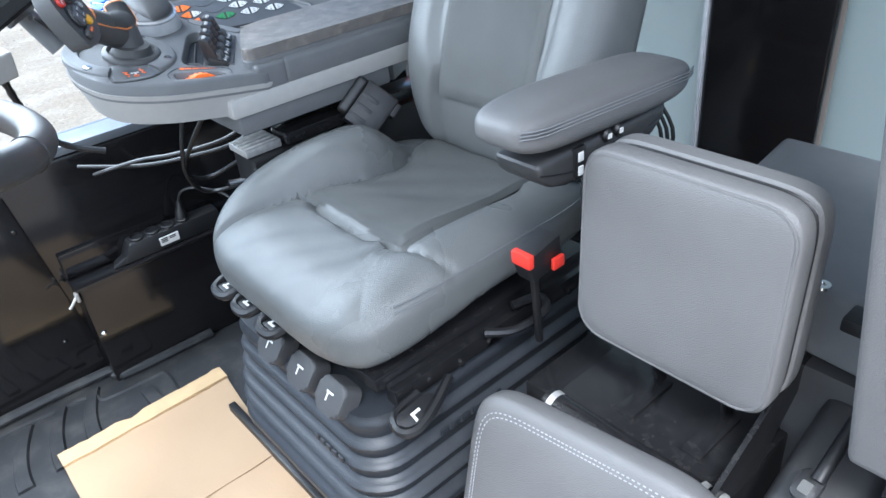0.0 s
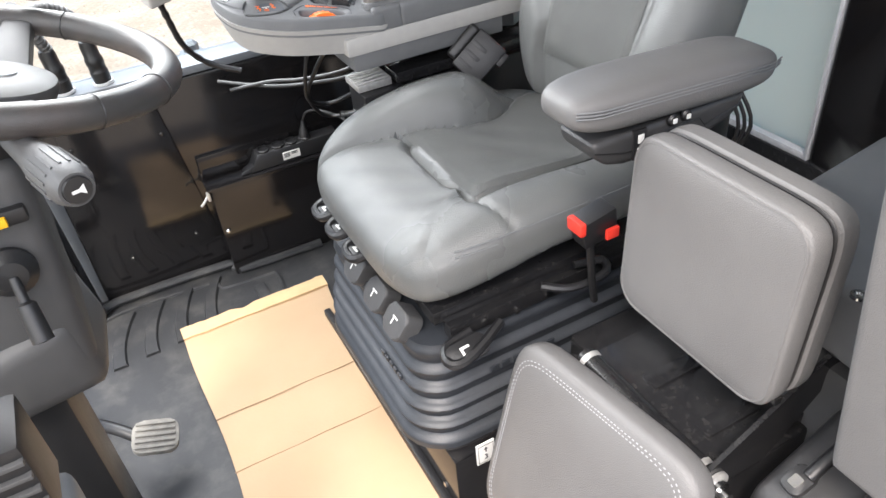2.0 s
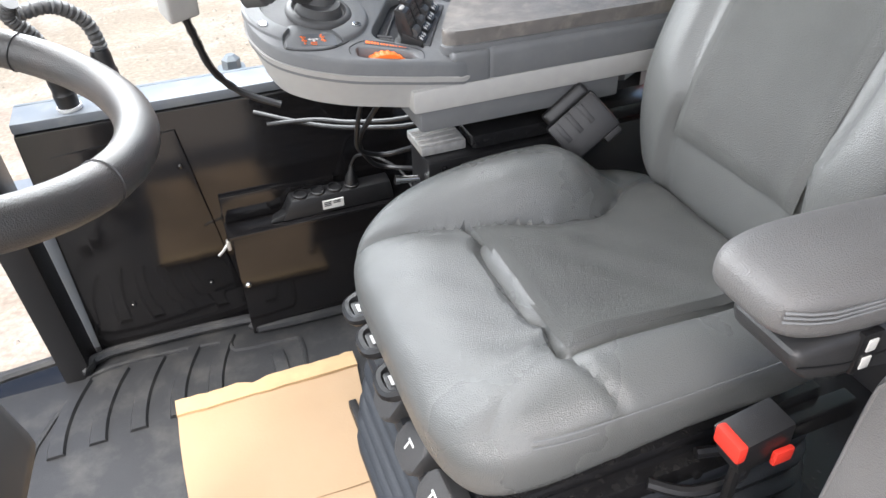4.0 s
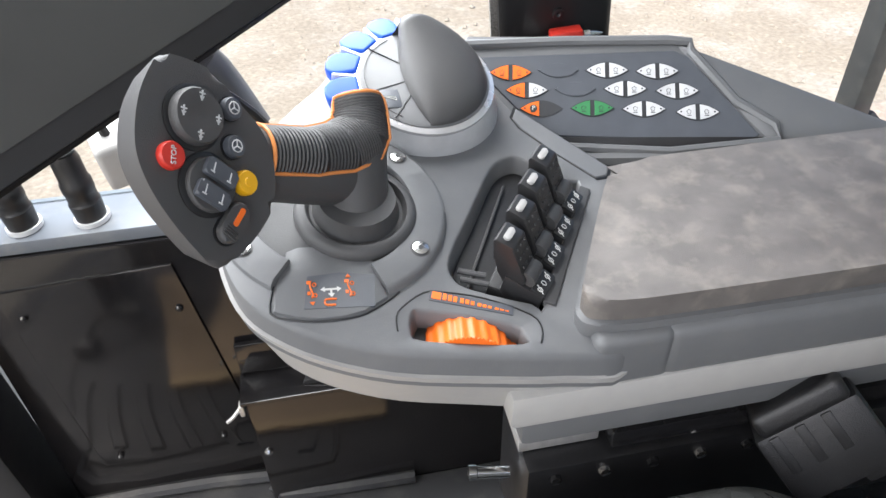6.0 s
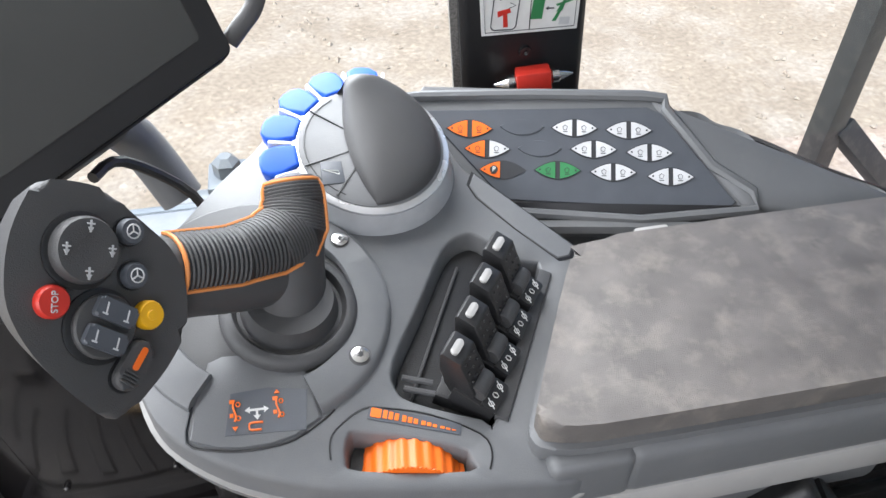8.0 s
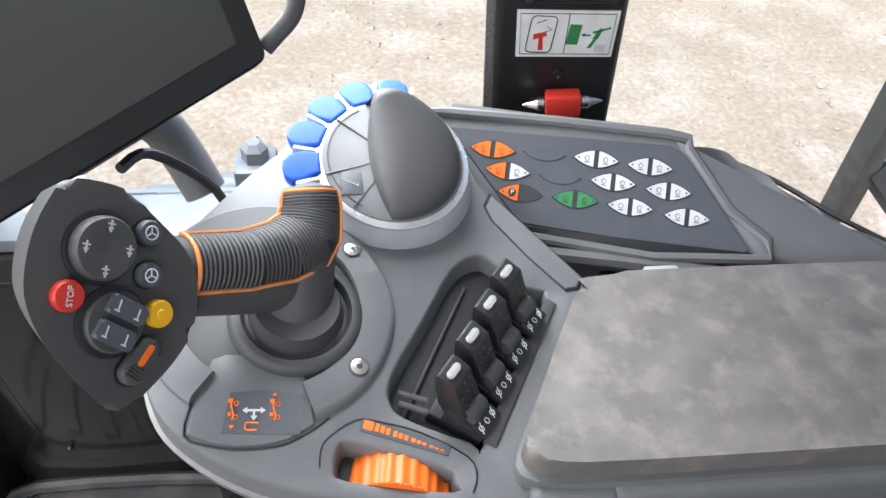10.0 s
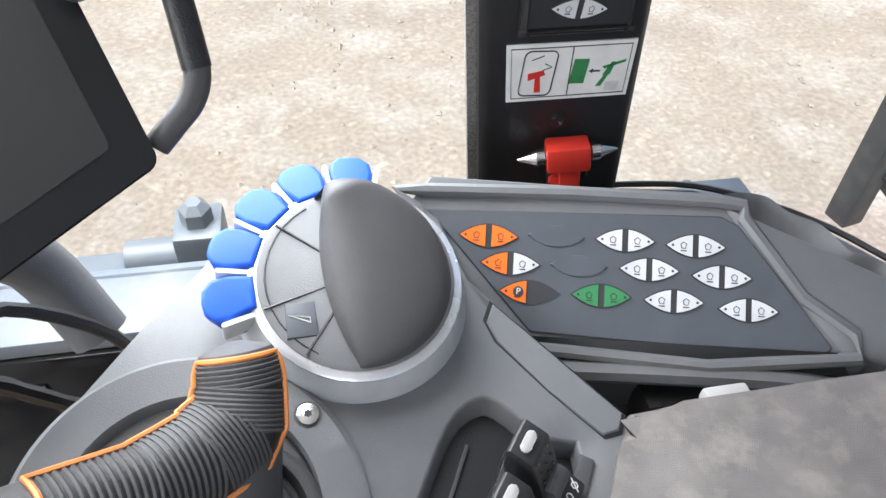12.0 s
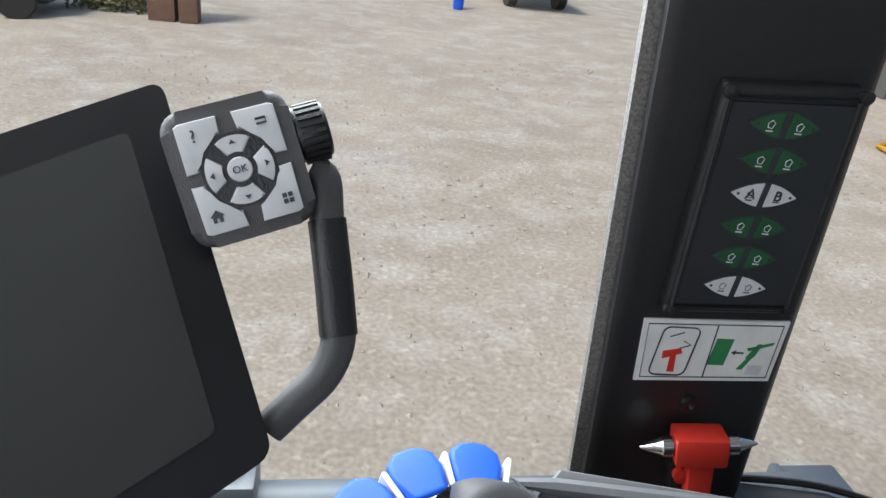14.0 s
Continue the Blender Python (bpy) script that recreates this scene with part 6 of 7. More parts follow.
for x in (0.622, 0.632, 0.642):
    part("usb_port", box(x - 0.003, x + 0.003, 1.186, 1.202, 0.6868, 0.6876), SILVER, ledge)
part("switch_cap", box(0.612, 0.635, 1.218, 1.236, 0.682, 0.687, 0.002), DARKP, ledge)
part("black_edge", tube([(0.61, 1.272, 0.684), (0.64, 1.271, 0.686), (0.71, 1.258, 0.687), (0.771, 1.222, 0.687), (0.815, 1.178, 0.687), (0.857, 1.114, 0.687), (0.93, 1.03, 0.687)], 0.003, 6), SOCKET, ledge)

# print on the window pane, read from outside
pane = bpy.data.objects["window_right_front"]
GL = basis((0.471, 1.3447, 0.607), (-1, 0, 0), (0, 1, 0))
lettering("TEMPERED", 0.0042, GL, pane, INK, 0.0001, "glass_print")
for dz, w in ((-0.0045, 0.024), (-0.008, 0.02), (-0.0115, 0.003)):
    part("glass_print", plate(rounded(w, 0.0014, 0.0003), GL @ pose(0, dz, 0), -0.0001, 0.0001), INK, pane)
part("glass_print", tube([GL @ Vector((0.006 * math.cos(a * 0.4488), 0.007 + 0.0028 * math.sin(a * 0.4488), 0)) for a in range(14)], 0.0004, 4, smooth=0, closed=True), INK, pane)
part("glass_print", tube([GL @ Vector((-0.018 + 0.0035 * math.cos(a * 0.5236), -0.006 + 0.0035 * math.sin(a * 0.5236), 0)) for a in range(12)], 0.0004, 4, smooth=0, closed=True), INK, pane)

# ---- monitor on its arm ----
MP = Vector((0.277, 1.0555, 0.912))
MU = (Vector((0.2297, 1.133, 1.0244)) - MP).normalized()
MW = Vector((-0.781, -0.583, -0.222)).normalized()
MNv = (-MW).cross(MU).normalized()
MM = Matrix.Translation(MP) @ Matrix((-MW, MU, MNv)).transposed().to_4x4()
monitor = thing("monitor", MP, "black touch screen monitor with grey key pad and grab handle", "monitor")
rr = [(x - 0.14, y + 0.073) for x, y in rounded(0.28, 0.146, 0.006, 4)]
part("casing", plate(rr, MM, -0.018, 0.0, 0.004, 3), mat("monitor_case", (0.012, 0.012, 0.013), 0.85, spec=0.15, bump=0.2, bump_scale=900), monitor)
part("screen", plate([(x - 0.14, y + 0.075) for x, y in rounded(0.244, 0.112, 0.003, 3)], MM, -0.001, 0.0008), GLOSS, monitor, "switched-off dark screen")
part("bezel", plate([(x - 0.14, y + 0.073) for x, y in rounded(0.278, 0.144, 0.005, 4)], MM, -0.001, 0.0004), mat("bezel", (0.009, 0.0095, 0.011), 0.3), monitor)
KS = 0.656
KM = basis((0.2612, 1.0992, 1.0038), (0.0245, -0.0003, 0.0087), (0.0318, -0.2482, 0.0942)) @ Matrix.Diagonal((KS, KS, KS, 1))
kpad = part("key_pad", plate(rounded(0.068, 0.074, 0.011, 5), KM, -0.02, 0.004, 0.004, 3), DARKP, monitor, "grey key pad with silver keys")
KK = KM @ Matrix.Diagonal((0.88, 0.9, 1, 1))
for a in (0, 90, 180, 270):
    arc = [(0.0205 * math.cos(radians(a + d)), 0.0205 * math.sin(radians(a + d))) for d in range(-34, 35, 8)] + [(0.0105 * math.cos(radians(a + d)), 0.0105 * math.sin(radians(a + d))) for d in range(28, -29, -8)]
    k = part("arrow_key", plate(arc, KK, 0.004, 0.0068, 0.0008), SILVER, kpad)
    part("arrow_mark", plate([(0.0182, 0.0), (0.0155, 0.002), (0.0155, -0.002)], KK @ pose(0, 0, 0, 0, 0, a), 0.0068, 0.0073), INK, k)
part("key_ring", lathe([(0.0095, 0.0038), (0.0225, 0.0038), (0.0225, 0.0046), (0.0095, 0.0046)], KK, 36), SOCKET, kpad, "dark ring between the keys")
ok = part("ok_key", lathe([(0.0, 0.004), (0.0075, 0.004), (0.0075, 0.007), (0.0068, 0.0078), (0.0, 0.008)], KK, 24), SILVER, kpad)
lettering("OK", 0.0062, KK @ pose(0, 0, 0.0083), ok, INK)
for sx, sy, mark in ((-1, 1, "?"), (1, 1, "<"), (1, -1, "grid"), (-1, -1, "house")):
    cor = [(0.03, 0.032), (0.027, 0.0335), (0.0045, 0.0335), (0.0055, 0.0235), (0.0125, 0.0205), (0.0185, 0.0155), (0.022, 0.009), (0.0228, 0.004), (0.0305, 0.0035)]
    loop2 = [(x * sx, y * sy) for x, y in cor]
    k = part("corner_key", plate(loop2 if sx * sy > 0 else loop2[::-1], KK, 0.004, 0.0068, 0.0008), SILVER, kpad)
    if mark == "?":
        lettering("?", 0.0105, KK @ pose(sx * 0.0205, sy * 0.0245, 0.0072), k, INK)
    elif mark == "grid":
        for i in (-1, 1):
            for j in (-1, 1):
                part("print_mark", plate(rounded(0.0028, 0.0028, 0.0003), KK @ pose(sx * 0.0225 + i * 0.0018, sy * 0.0235 + j * 0.0018, 0), 0.0068, 0.0073), INK, k)
    elif mark == "house":
        part("print_mark", plate([(-0.003, -0.0032), (-0.0008, -0.0032), (-0.0008, -0.0008), (0.0008, -0.0008), (0.0008, -0.0032), (0.003, -0.0032), (0.003, 0.0003), (0.0044, 0.0003), (0.0, 0.0044), (-0.0044, 0.0003), (-0.003, 0.0003)], KK @ pose(sx * 0.021, sy * 0.0235, 0), 0.0068, 0.0073), INK, k)
    else:
        part("print_mark", tube([KK @ Vector((sx * 0.02 + dx, sy * 0.026 + dy, 0.0072)) for dx, dy in ((-0.003, 0.0), (0.003, 0.0), (0.003, -0.003), (-0.003, -0.003))], 0.0005, 4, smooth=0), INK, k)
KNOB = KM @ pose(0.0435, 0.0095, -0.012, 0, 90, 0)
part("knob", lathe([(0.0, -0.009), (0.015, -0.009), (0.016, -0.007), (0.016, 0.007), (0.0145, 0.009), (0.0, 0.009)], KNOB, 32), SOCKET, kpad, "ribbed black turning knob")
for k in range(24):
    part("knob_rib", box(0.0155, 0.0172, -0.0011, 0.0011, -0.007, 0.007, m=KNOB @ pose(0, 0, 0, 0, 0, 15 * k)), SOCKET, kpad)
def flat_bar(points, w, d, facing, parent, material, name, label=""):
    """A bent bar with a rounded flat section, its broad side turned along facing."""
    pts = [Vector(p) for p in points]
    fine = []
    for i in range(len(pts) - 1):
        q = [pts[min(max(i + k, 0), len(pts) - 1)] for k in (-1, 0, 1, 2)]
        for t in (0, 0.2, 0.4, 0.6, 0.8):
            fine.append(0.5 * (2 * q[1] + (q[2] - q[0]) * t + (2 * q[0] - 5 * q[1] + 4 * q[2] - q[3]) * t * t + (3 * q[1] - q[0] - 3 * q[2] + q[3]) * t ** 3))
    fine.append(pts[-1])
    one, rings = bmesh.new(), []
    for i, p in enumerate(fine):
        ahead = (fine[min(i + 1, len(fine) - 1)] - fine[max(i - 1, 0)]).normalized()
        n = (facing - ahead * facing.dot(ahead)).normalized()
        sd = ahead.cross(n)
        rings.append([one.verts.new(p + sd * x + n * y) for x, y in rounded(w, d, d * 0.38, 4)])
    for a, b in zip(rings, rings[1:]):
        for k in range(len(a)):
            one.faces.new((a[k], a[(k + 1) % len(a)], b[(k + 1) % len(b)], b[k]))
    one.faces.new(rings[0][::-1])
    one.faces.new(rings[-1])
    return part(name, one, material, parent, label)


HFACE = Vector((0.35, -0.85, 0.3))
HB = Vector((0.0, 0.012, -0.004))
handle = flat_bar([Vector(p) + HB for p in ((0.2865, 1.0995, 1.0035), (0.2905, 1.0972, 1.0012), (0.2921, 1.0906, 0.9882), (0.2952, 1.0807, 0.9694), (0.298, 1.0704, 0.9497), (0.2935, 1.0647, 0.9364), (0.2829, 1.0611, 0.9253), (0.2735, 1.058, 0.916))], 0.0125, 0.011, HFACE, monitor, DARKP, "grab_handle", "curved grab handle")
flat_bar([Vector(p) + HB for p in ((0.2921, 1.0906, 0.9882), (0.2952, 1.0807, 0.9694), (0.298, 1.0704, 0.9497))], 0.0138, 0.0122, HFACE, handle, SOCKET, "handle_grip")
part("arm", tube([MM @ Vector((-0.1, 0.04, -0.035)), Vector((0.17, 1.05, 0.88)), Vector((0.19, 1.075, 0.84)), Vector((0.215, 1.06, 0.79))], 0.017, 14, smooth=4), CONSOLE, monitor, "grey monitor arm")
part("arm_bracket", box(-0.15, -0.08, 0.0, 0.04, -0.055, -0.02, 0.008, 2, m=MM), DARKP, monitor)
part("cable", tube([MM @ Vector((-0.12, -0.01, -0.03)), Vector((0.19, 1.03, 0.85)), Vector((0.225, 1.05, 0.8)), Vector((0.235, 1.06, 0.74))], 0.004, 8), SOCKET, monitor)

# ---- under the console: rail, link box and seat plug ----
rail = thing("console_rail", (0.6, 0.8, 0.43), "aluminium slide rail and black bracket under the console", "rail")
part("rail", prism([(0.402, 0.835, 0.572), (0.475, 0.835, 0.572), (0.475, 0.905, 0.572), (0.402, 0.905, 0.572)], [(0.402, 0.835, 0.586), (0.475, 0.835, 0.588), (0.475, 0.905, 0.588), (0.402, 0.905, 0.586)], 0.002), ALU, rail, "bright ribbed aluminium rail")
for k in range(4):
    part("rail_groove", box(0.404, 0.474, 0.843 + 0.015 * k, 0.847 + 0.015 * k, 0.586, 0.5895, 0.001), ALU, rail)
part("stud", lathe([(0.0, 0.0), (0.006, 0.0), (0.006, 0.03), (0.0075, 0.031), (0.0075, 0.038), (0.0, 0.039)], basis((0.398, 0.845, 0.53), (0, 1, 0), (-1, 0.1, 0.12)), 12), CHROME, rail, "bright threaded stud")
part("bracket", box(0.405, 0.9, 0.815, 0.9, 0.43, 0.57, 0.005), SOCKET, rail)
part("upper_rail", box(0.48, 0.85, 0.82, 0.88, 0.575, 0.598, 0.003), STEEL, rail)
for k in range(5):
    part("bolt", lathe([(0.0, 0.0), (0.006, 0.0), (0.005, 0.004), (0.0, 0.005)], basis((0.43 + 0.045 * k, 0.815, 0.555), (1, 0, 0), (0, -1, 0)), 8), CHROME if k % 2 else STEEL, rail)
recl = thing("seat_recliner", (0.66, 0.78, 0.5), "black plastic recliner bracket beside the seat back", "bracket")
RM = basis((0.632, 0.785, 0.612), (0.72, -0.1, 0.62), (-0.4, -0.8, 0.4)) @ Matrix.Diagonal((0.74, 0.74, 0.74, 1))
part("body", box(-0.055, 0.065, -0.07, 0.022, -0.05, 0.024, 0.008, 2, m=RM), SOCKET, recl)
part("side_lug", box(0.02, 0.06, -0.085, -0.055, -0.03, 0.012, 0.006, 2, m=RM), SOCKET, recl)
part("grip", box(-0.045, 0.06, 0.02, 0.05, -0.022, 0.028, 0.01, 3, m=RM), SOCKET, recl)
for k in range(3):
    part("ridge", box(-0.04 + 0.03 * k, -0.028 + 0.03 * k, -0.03, 0.018, 0.019, 0.025, 0.002, m=RM), SOCKET, recl)

# ---- hanging cables ----
for name, pts, r in (("black_cable", [(0.22, 1.2, 0.5), (0.3, 1.14, 0.52), (0.36, 1.08, 0.53), (0.45, 1.02, 0.55), (0.55, 0.98, 0.6)], 0.0042), ("black_cable", [(0.2, 1.22, 0.52), (0.3, 1.15, 0.505), (0.38, 1.08, 0.515), (0.47, 1.02, 0.535), (0.57, 0.97, 0.6)], 0.0042),
                     ("hanging_loop", [(0.36, 0.98, 0.64), (0.345, 1.0, 0.56), (0.352, 1.03, 0.5), (0.4, 1.05, 0.47), (0.44, 1.0, 0.5), (0.46, 0.92, 0.55)], 0.0045),
                     ("hanging_loop", [(0.4, 0.96, 0.64), (0.375, 1.0, 0.58), (0.36, 1.06, 0.5), (0.39, 1.1, 0.43), (0.43, 1.1, 0.41), (0.47, 1.0, 0.45)], 0.0045),
                     ("plug_lead", [(0.376, 1.23, 0.358), (0.39, 1.22, 0.385), (0.42, 1.19, 0.39), (0.46, 1.15, 0.37), (0.48, 1.1, 0.33)], 0.003)):
    cable = part(name, tube(pts, r, 8, smooth=6), SOCKET)
    tagged(cable, "thin black electric cable hanging beside the console", "cable", "cables under the console")

# connector box with its taped cable, hanging at the window
conn = thing("cable_connector", (0.1, 1.06, 0.7), "light grey square connector on a taped cable", "connector")
part("plug_box", box(-0.024, 0.024, -0.02, 0.02, -0.024, 0.024, 0.006, 3, m=basis((0.108, 1.05, 0.79), (0.9, 0.3, 0.1), (0, -0.3, 1))), BAND, conn)
part("taped_cable", tube([(0.112, 1.06, 0.77), (0.122, 1.09, 0.72), (0.14, 1.12, 0.65), (0.18, 1.13, 0.6), (0.24, 1.12, 0.57)], 0.0065, 8, smooth=5, taper=lambda t: 1 + 0.12 * math.sin(t * 70)), SOCKET, conn)
part("upper_cable", tube([(0.1, 1.04, 0.81), (0.085, 1.05, 0.87), (0.1, 1.07, 0.92)], 0.004, 8), SOCKET, conn)

# round plugs with corrugated hoses standing on the sill
for dx, hose in ((0.0, [(-0.032, 1.29, 0.66), (-0.045, 1.288, 0.71), (-0.085, 1.27, 0.745), (-0.135, 1.25, 0.745)]), (-0.082, [(-0.114, 1.29, 0.655), (-0.13, 1.28, 0.7), (-0.152, 1.265, 0.74), (-0.14, 1.25, 0.765)])):
    plug = thing("round_plug", (-0.032 + dx, 1.295, 0.556), "black round cable plug with corrugated hose on the sill", "plug", "plugs on the sill")
    pm = basis((-0.032 + dx, 1.295, 0.557), (1, 0, 0), (-0.05, -0.02, 1))
    part("flange", lathe([(0.0, 0.0), (0.022, 0.0), (0.022, 0.006), (0.0, 0.006)], pm, 24), SILVER, plug, "pale flange")
    part("barrel", lathe([(0.0, 0.006), (0.019, 0.006), (0.02, 0.03), (0.0185, 0.032), (0.0185, 0.045), (0.0195, 0.047), (0.0195, 0.06), (0.0175, 0.063), (0.0175, 0.09), (0.015, 0.1), (0.0, 0.1)], pm, 24), SOCKET, plug)
    part("hose", tube(hose, 0.0125, 12, smooth=16, taper=lambda t: 1 + 0.1 * math.sin(t * 190)), DARKP, plug, "corrugated grey hose")

# ---- steering wheel and column ----
wheel = thing("steering_wheel", (-0.115, 0.53, 0.8), "dark leather steering wheel with three spokes", "steering wheel")
WC = basis((-0.138, 0.53, 0.884), (0.96, 0, -0.27), (0.27, 0, 0.96))
R = 0.188
part("rim", tube([WC @ Vector((R * math.cos(a), R * math.sin(a), 0)) for a in [2 * math.pi * k / 64 for k in range(64)]], 0.0185, 16, smooth=0, closed=True), mat("wheel_leather", (0.045, 0.043, 0.042), 0.4, bump=0.25, bump_scale=900, kind="cells", wear=(0.1, 0.07, 0.06), wear_scale=8, wear_amount=0.35), wheel)
for a in (62, 100, -62, -100, -32, 175):
    part("rim_joint", tube([WC @ Vector(((R + 0.0187 * math.cos(q)) * math.cos(radians(a)), (R + 0.0187 * math.cos(q)) * math.sin(radians(a)), 0.0187 * math.sin(q))) for q in [2 * math.pi * k / 20 for k in range(20)]], 0.001, 4, smooth=0, closed=True), SOCKET, wheel)
part("hub", lathe([(0.0, -0.075), (0.05, -0.07), (0.062, -0.04), (0.066, -0.028), (0.064, -0.02), (0.05, -0.014), (0.0, -0.012)], WC, 36), DARKP, wheel)
part("badge", lathe([(0.0, -0.0125), (0.013, -0.0125), (0.013, -0.0105), (0.0, -0.0105)], WC @ pose(0, 0, 0, 0, 0, 0) @ Matrix.Diagonal((1.7, 1, 1, 1)), 24), SILVER, wheel, "small oval silver badge")
part("badge_mark", plate([(-0.008, 0.004), (0.008, 0.004), (0.0, -0.006)], WC, -0.0104, -0.0098), YELLOW, wheel)
for a in (80, -80, 178):
    part("spoke", prism([WC @ (Matrix.Rotation(radians(a), 4, "Z") @ Vector(p)) for p in ((0.045, -0.028, -0.055), (0.182, -0.02, -0.012), (0.182, 0.02, -0.012), (0.045, 0.028, -0.055))], [WC @ (Matrix.Rotation(radians(a), 4, "Z") @ Vector(p)) for p in ((0.045, -0.026, -0.03), (0.182, -0.016, 0.008), (0.182, 0.016, 0.008), (0.045, 0.026, -0.03))], 0.004), DARKP, wheel)
knobp = WC @ Vector((0.05, 0.188, 0.03))
part("spinner_knob", lathe([(0.0, 0.0), (0.014, 0.0), (0.014, 0.014), (0.022, 0.02), (0.025, 0.032), (0.022, 0.044), (0.012, 0.052), (0.0, 0.054)], basis(knobp, (1, 0, 0), (0.27, 0, 0.96)), 24), SOCKET, wheel, "black steering spinner knob")

column = thing("steering_column", (-0.2, 0.5, 0.0), "dark plastic steering column with switches and stalks", "steering column")
part("shroud", prism([(-0.3, 0.405, 0.5), (-0.165, 0.4, 0.5), (-0.165, 0.54, 0.5), (-0.3, 0.56, 0.5)], [(-0.26, 0.41, 0.83), (-0.145, 0.41, 0.81), (-0.145, 0.53, 0.81), (-0.26, 0.55, 0.83)], 0.025, 3), DARKP, column)
part("collar", lathe([(0.0, 0.0), (0.07, 0.0), (0.075, 0.02), (0.07, 0.05), (0.05, 0.06), (0.0, 0.06)], basis((-0.205, 0.49, 0.785), (1, 0, 0), (0.2, 0, 1)), 30), SOCKET, column)
part("lower_shroud", prism([(-0.32, 0.39, 0.46), (-0.16, 0.4, 0.47), (-0.14, 0.56, 0.48), (-0.32, 0.58, 0.46)], [(-0.3, 0.39, 0.58), (-0.175, 0.395, 0.6), (-0.165, 0.56, 0.6), (-0.3, 0.56, 0.58)], 0.03, 3), DARKP, column)
part("foot", box(-0.31, -0.23, 0.44, 0.56, 0.0, 0.46, 0.01), SOCKET, column)
stalk = part("horn_stalk", lathe([(0.0, 0.0), (0.013, 0.0), (0.016, 0.06), (0.021, 0.1), (0.021, 0.155), (0.018, 0.165), (0.016, 0.17), (0.0, 0.17)], basis((-0.137, 0.375, 0.85), (1, 0, 0), (0.3, -1, 0.03)), 24), DARKP, column, "grey ribbed control stalk with horn button")
for k in range(16):
    a = 2 * math.pi * k / 16
    part("stalk_rib", box(0.0205, 0.0222, -0.0012, 0.0012, 0.102, 0.152, m=basis((-0.137, 0.375, 0.85), (1, 0, 0), (0.3, -1, 0.03)) @ pose(0, 0, 0, 0, 0, math.degrees(a))), DARKP, stalk)
hm = basis((-0.137, 0.375, 0.85), (1, 0, 0), (0.3, -1, 0.03)) @ pose(0, 0, 0.17)
part("horn_button", lathe([(0.0, 0.0), (0.0135, 0.0), (0.0125, 0.003), (0.0, 0.0035)], hm, 24), SOCKET, stalk)
part("horn_symbol", plate([(-0.006, 0.0015), (-0.006, -0.0015), (0.001, -0.0015), (0.006, -0.005), (0.006, 0.005), (0.001, 0.0015)], hm, 0.0036, 0.0042), WHITE, stalk)
part("slot", box(-0.25, -0.16, 0.395, 0.41, 0.745, 0.765, 0.005), SOCKET, column)
part("yellow_tab", box(-0.222, -0.182, 0.39, 0.4, 0.748, 0.76, 0.002), YELLOW, column, "yellow tab")
part("lever_socket", lathe([(0.0, 0.0), (0.03, 0.0), (0.03, 0.008), (0.018, 0.02), (0.0, 0.022)], basis((-0.205, 0.4, 0.69), (1, 0, 0), (0.1, -1, 0.1)), 24), SOCKET, column)
part("tilt_lever", lathe([(0.0, 0.0), (0.006, 0.0), (0.006, 0.03), (0.011, 0.034), (0.0125, 0.08), (0.0, 0.082)], basis((-0.202, 0.382, 0.69), (1, 0, 0), (0.04, -0.45, -0.75)), 16), SOCKET, column)

pedal = thing("pedal", (-0.18, 0.66, 0.0), "worn steel foot pedal with ribbed pad", "pedal")
part("arm", tube([(-0.33, 0.83, 0.03), (-0.29, 0.77, 0.09), (-0.24, 0.71, 0.1), (-0.2, 0.67, 0.085)], 0.012, 10), SOCKET, pedal)
TREAD = mat("worn_rubber", (0.24, 0.23, 0.205), 0.85, color2=(0.15, 0.143, 0.13), scale=80, bump=0.5)
PDM = basis((-0.18, 0.66, 0.095), (0.9, -0.25, 0.0), (0.15, -0.25, 0.95))
part("pad", plate(rounded(0.085, 0.07, 0.02), PDM, -0.008, 0.004, 0.003), TREAD, pedal)
for k in range(5):
    part("tread", box(-0.036, 0.036, -0.027 + 0.0125 * k, -0.021 + 0.0125 * k, 0.003, 0.008, 0.002, m=PDM), TREAD, pedal)
part("hinge_block", box(-0.37, -0.3, 0.78, 0.87, 0.0, 0.05, 0.01), SOCKET, pedal)

dash = thing("side_dash", (-0.3, 0.15, 0.0), "grey plastic dash corner with air vent", "dashboard")
part("body", prism([(-0.42, 0.02, 0.0), (-0.22, 0.04, 0.0), (-0.22, 0.2, 0.0), (-0.42, 0.25, 0.0)], [(-0.42, 0.04, 0.585), (-0.205, 0.05, 0.565), (-0.205, 0.2, 0.56), (-0.42, 0.25, 0.58)], 0.02, 3), CONSOLE, dash)
vent = part("air_vent", box(-0.33, -0.212, 0.12, 0.2, 0.57, 0.68, 0.008, 2), SOCKET, dash)
for k in range(5):
    part("slat", box(-0.32, -0.214, 0.114, 0.122, 0.585 + 0.019 * k, 0.59 + 0.019 * k, 0.001), DARKP, vent)
part("side_knob", lathe([(0.0, 0.0), (0.016, 0.0), (0.016, 0.015), (0.0, 0.016)], basis((-0.205, 0.1, 0.53), (0, 1, 0), (1, 0, 0)), 16), DARKP, dash)

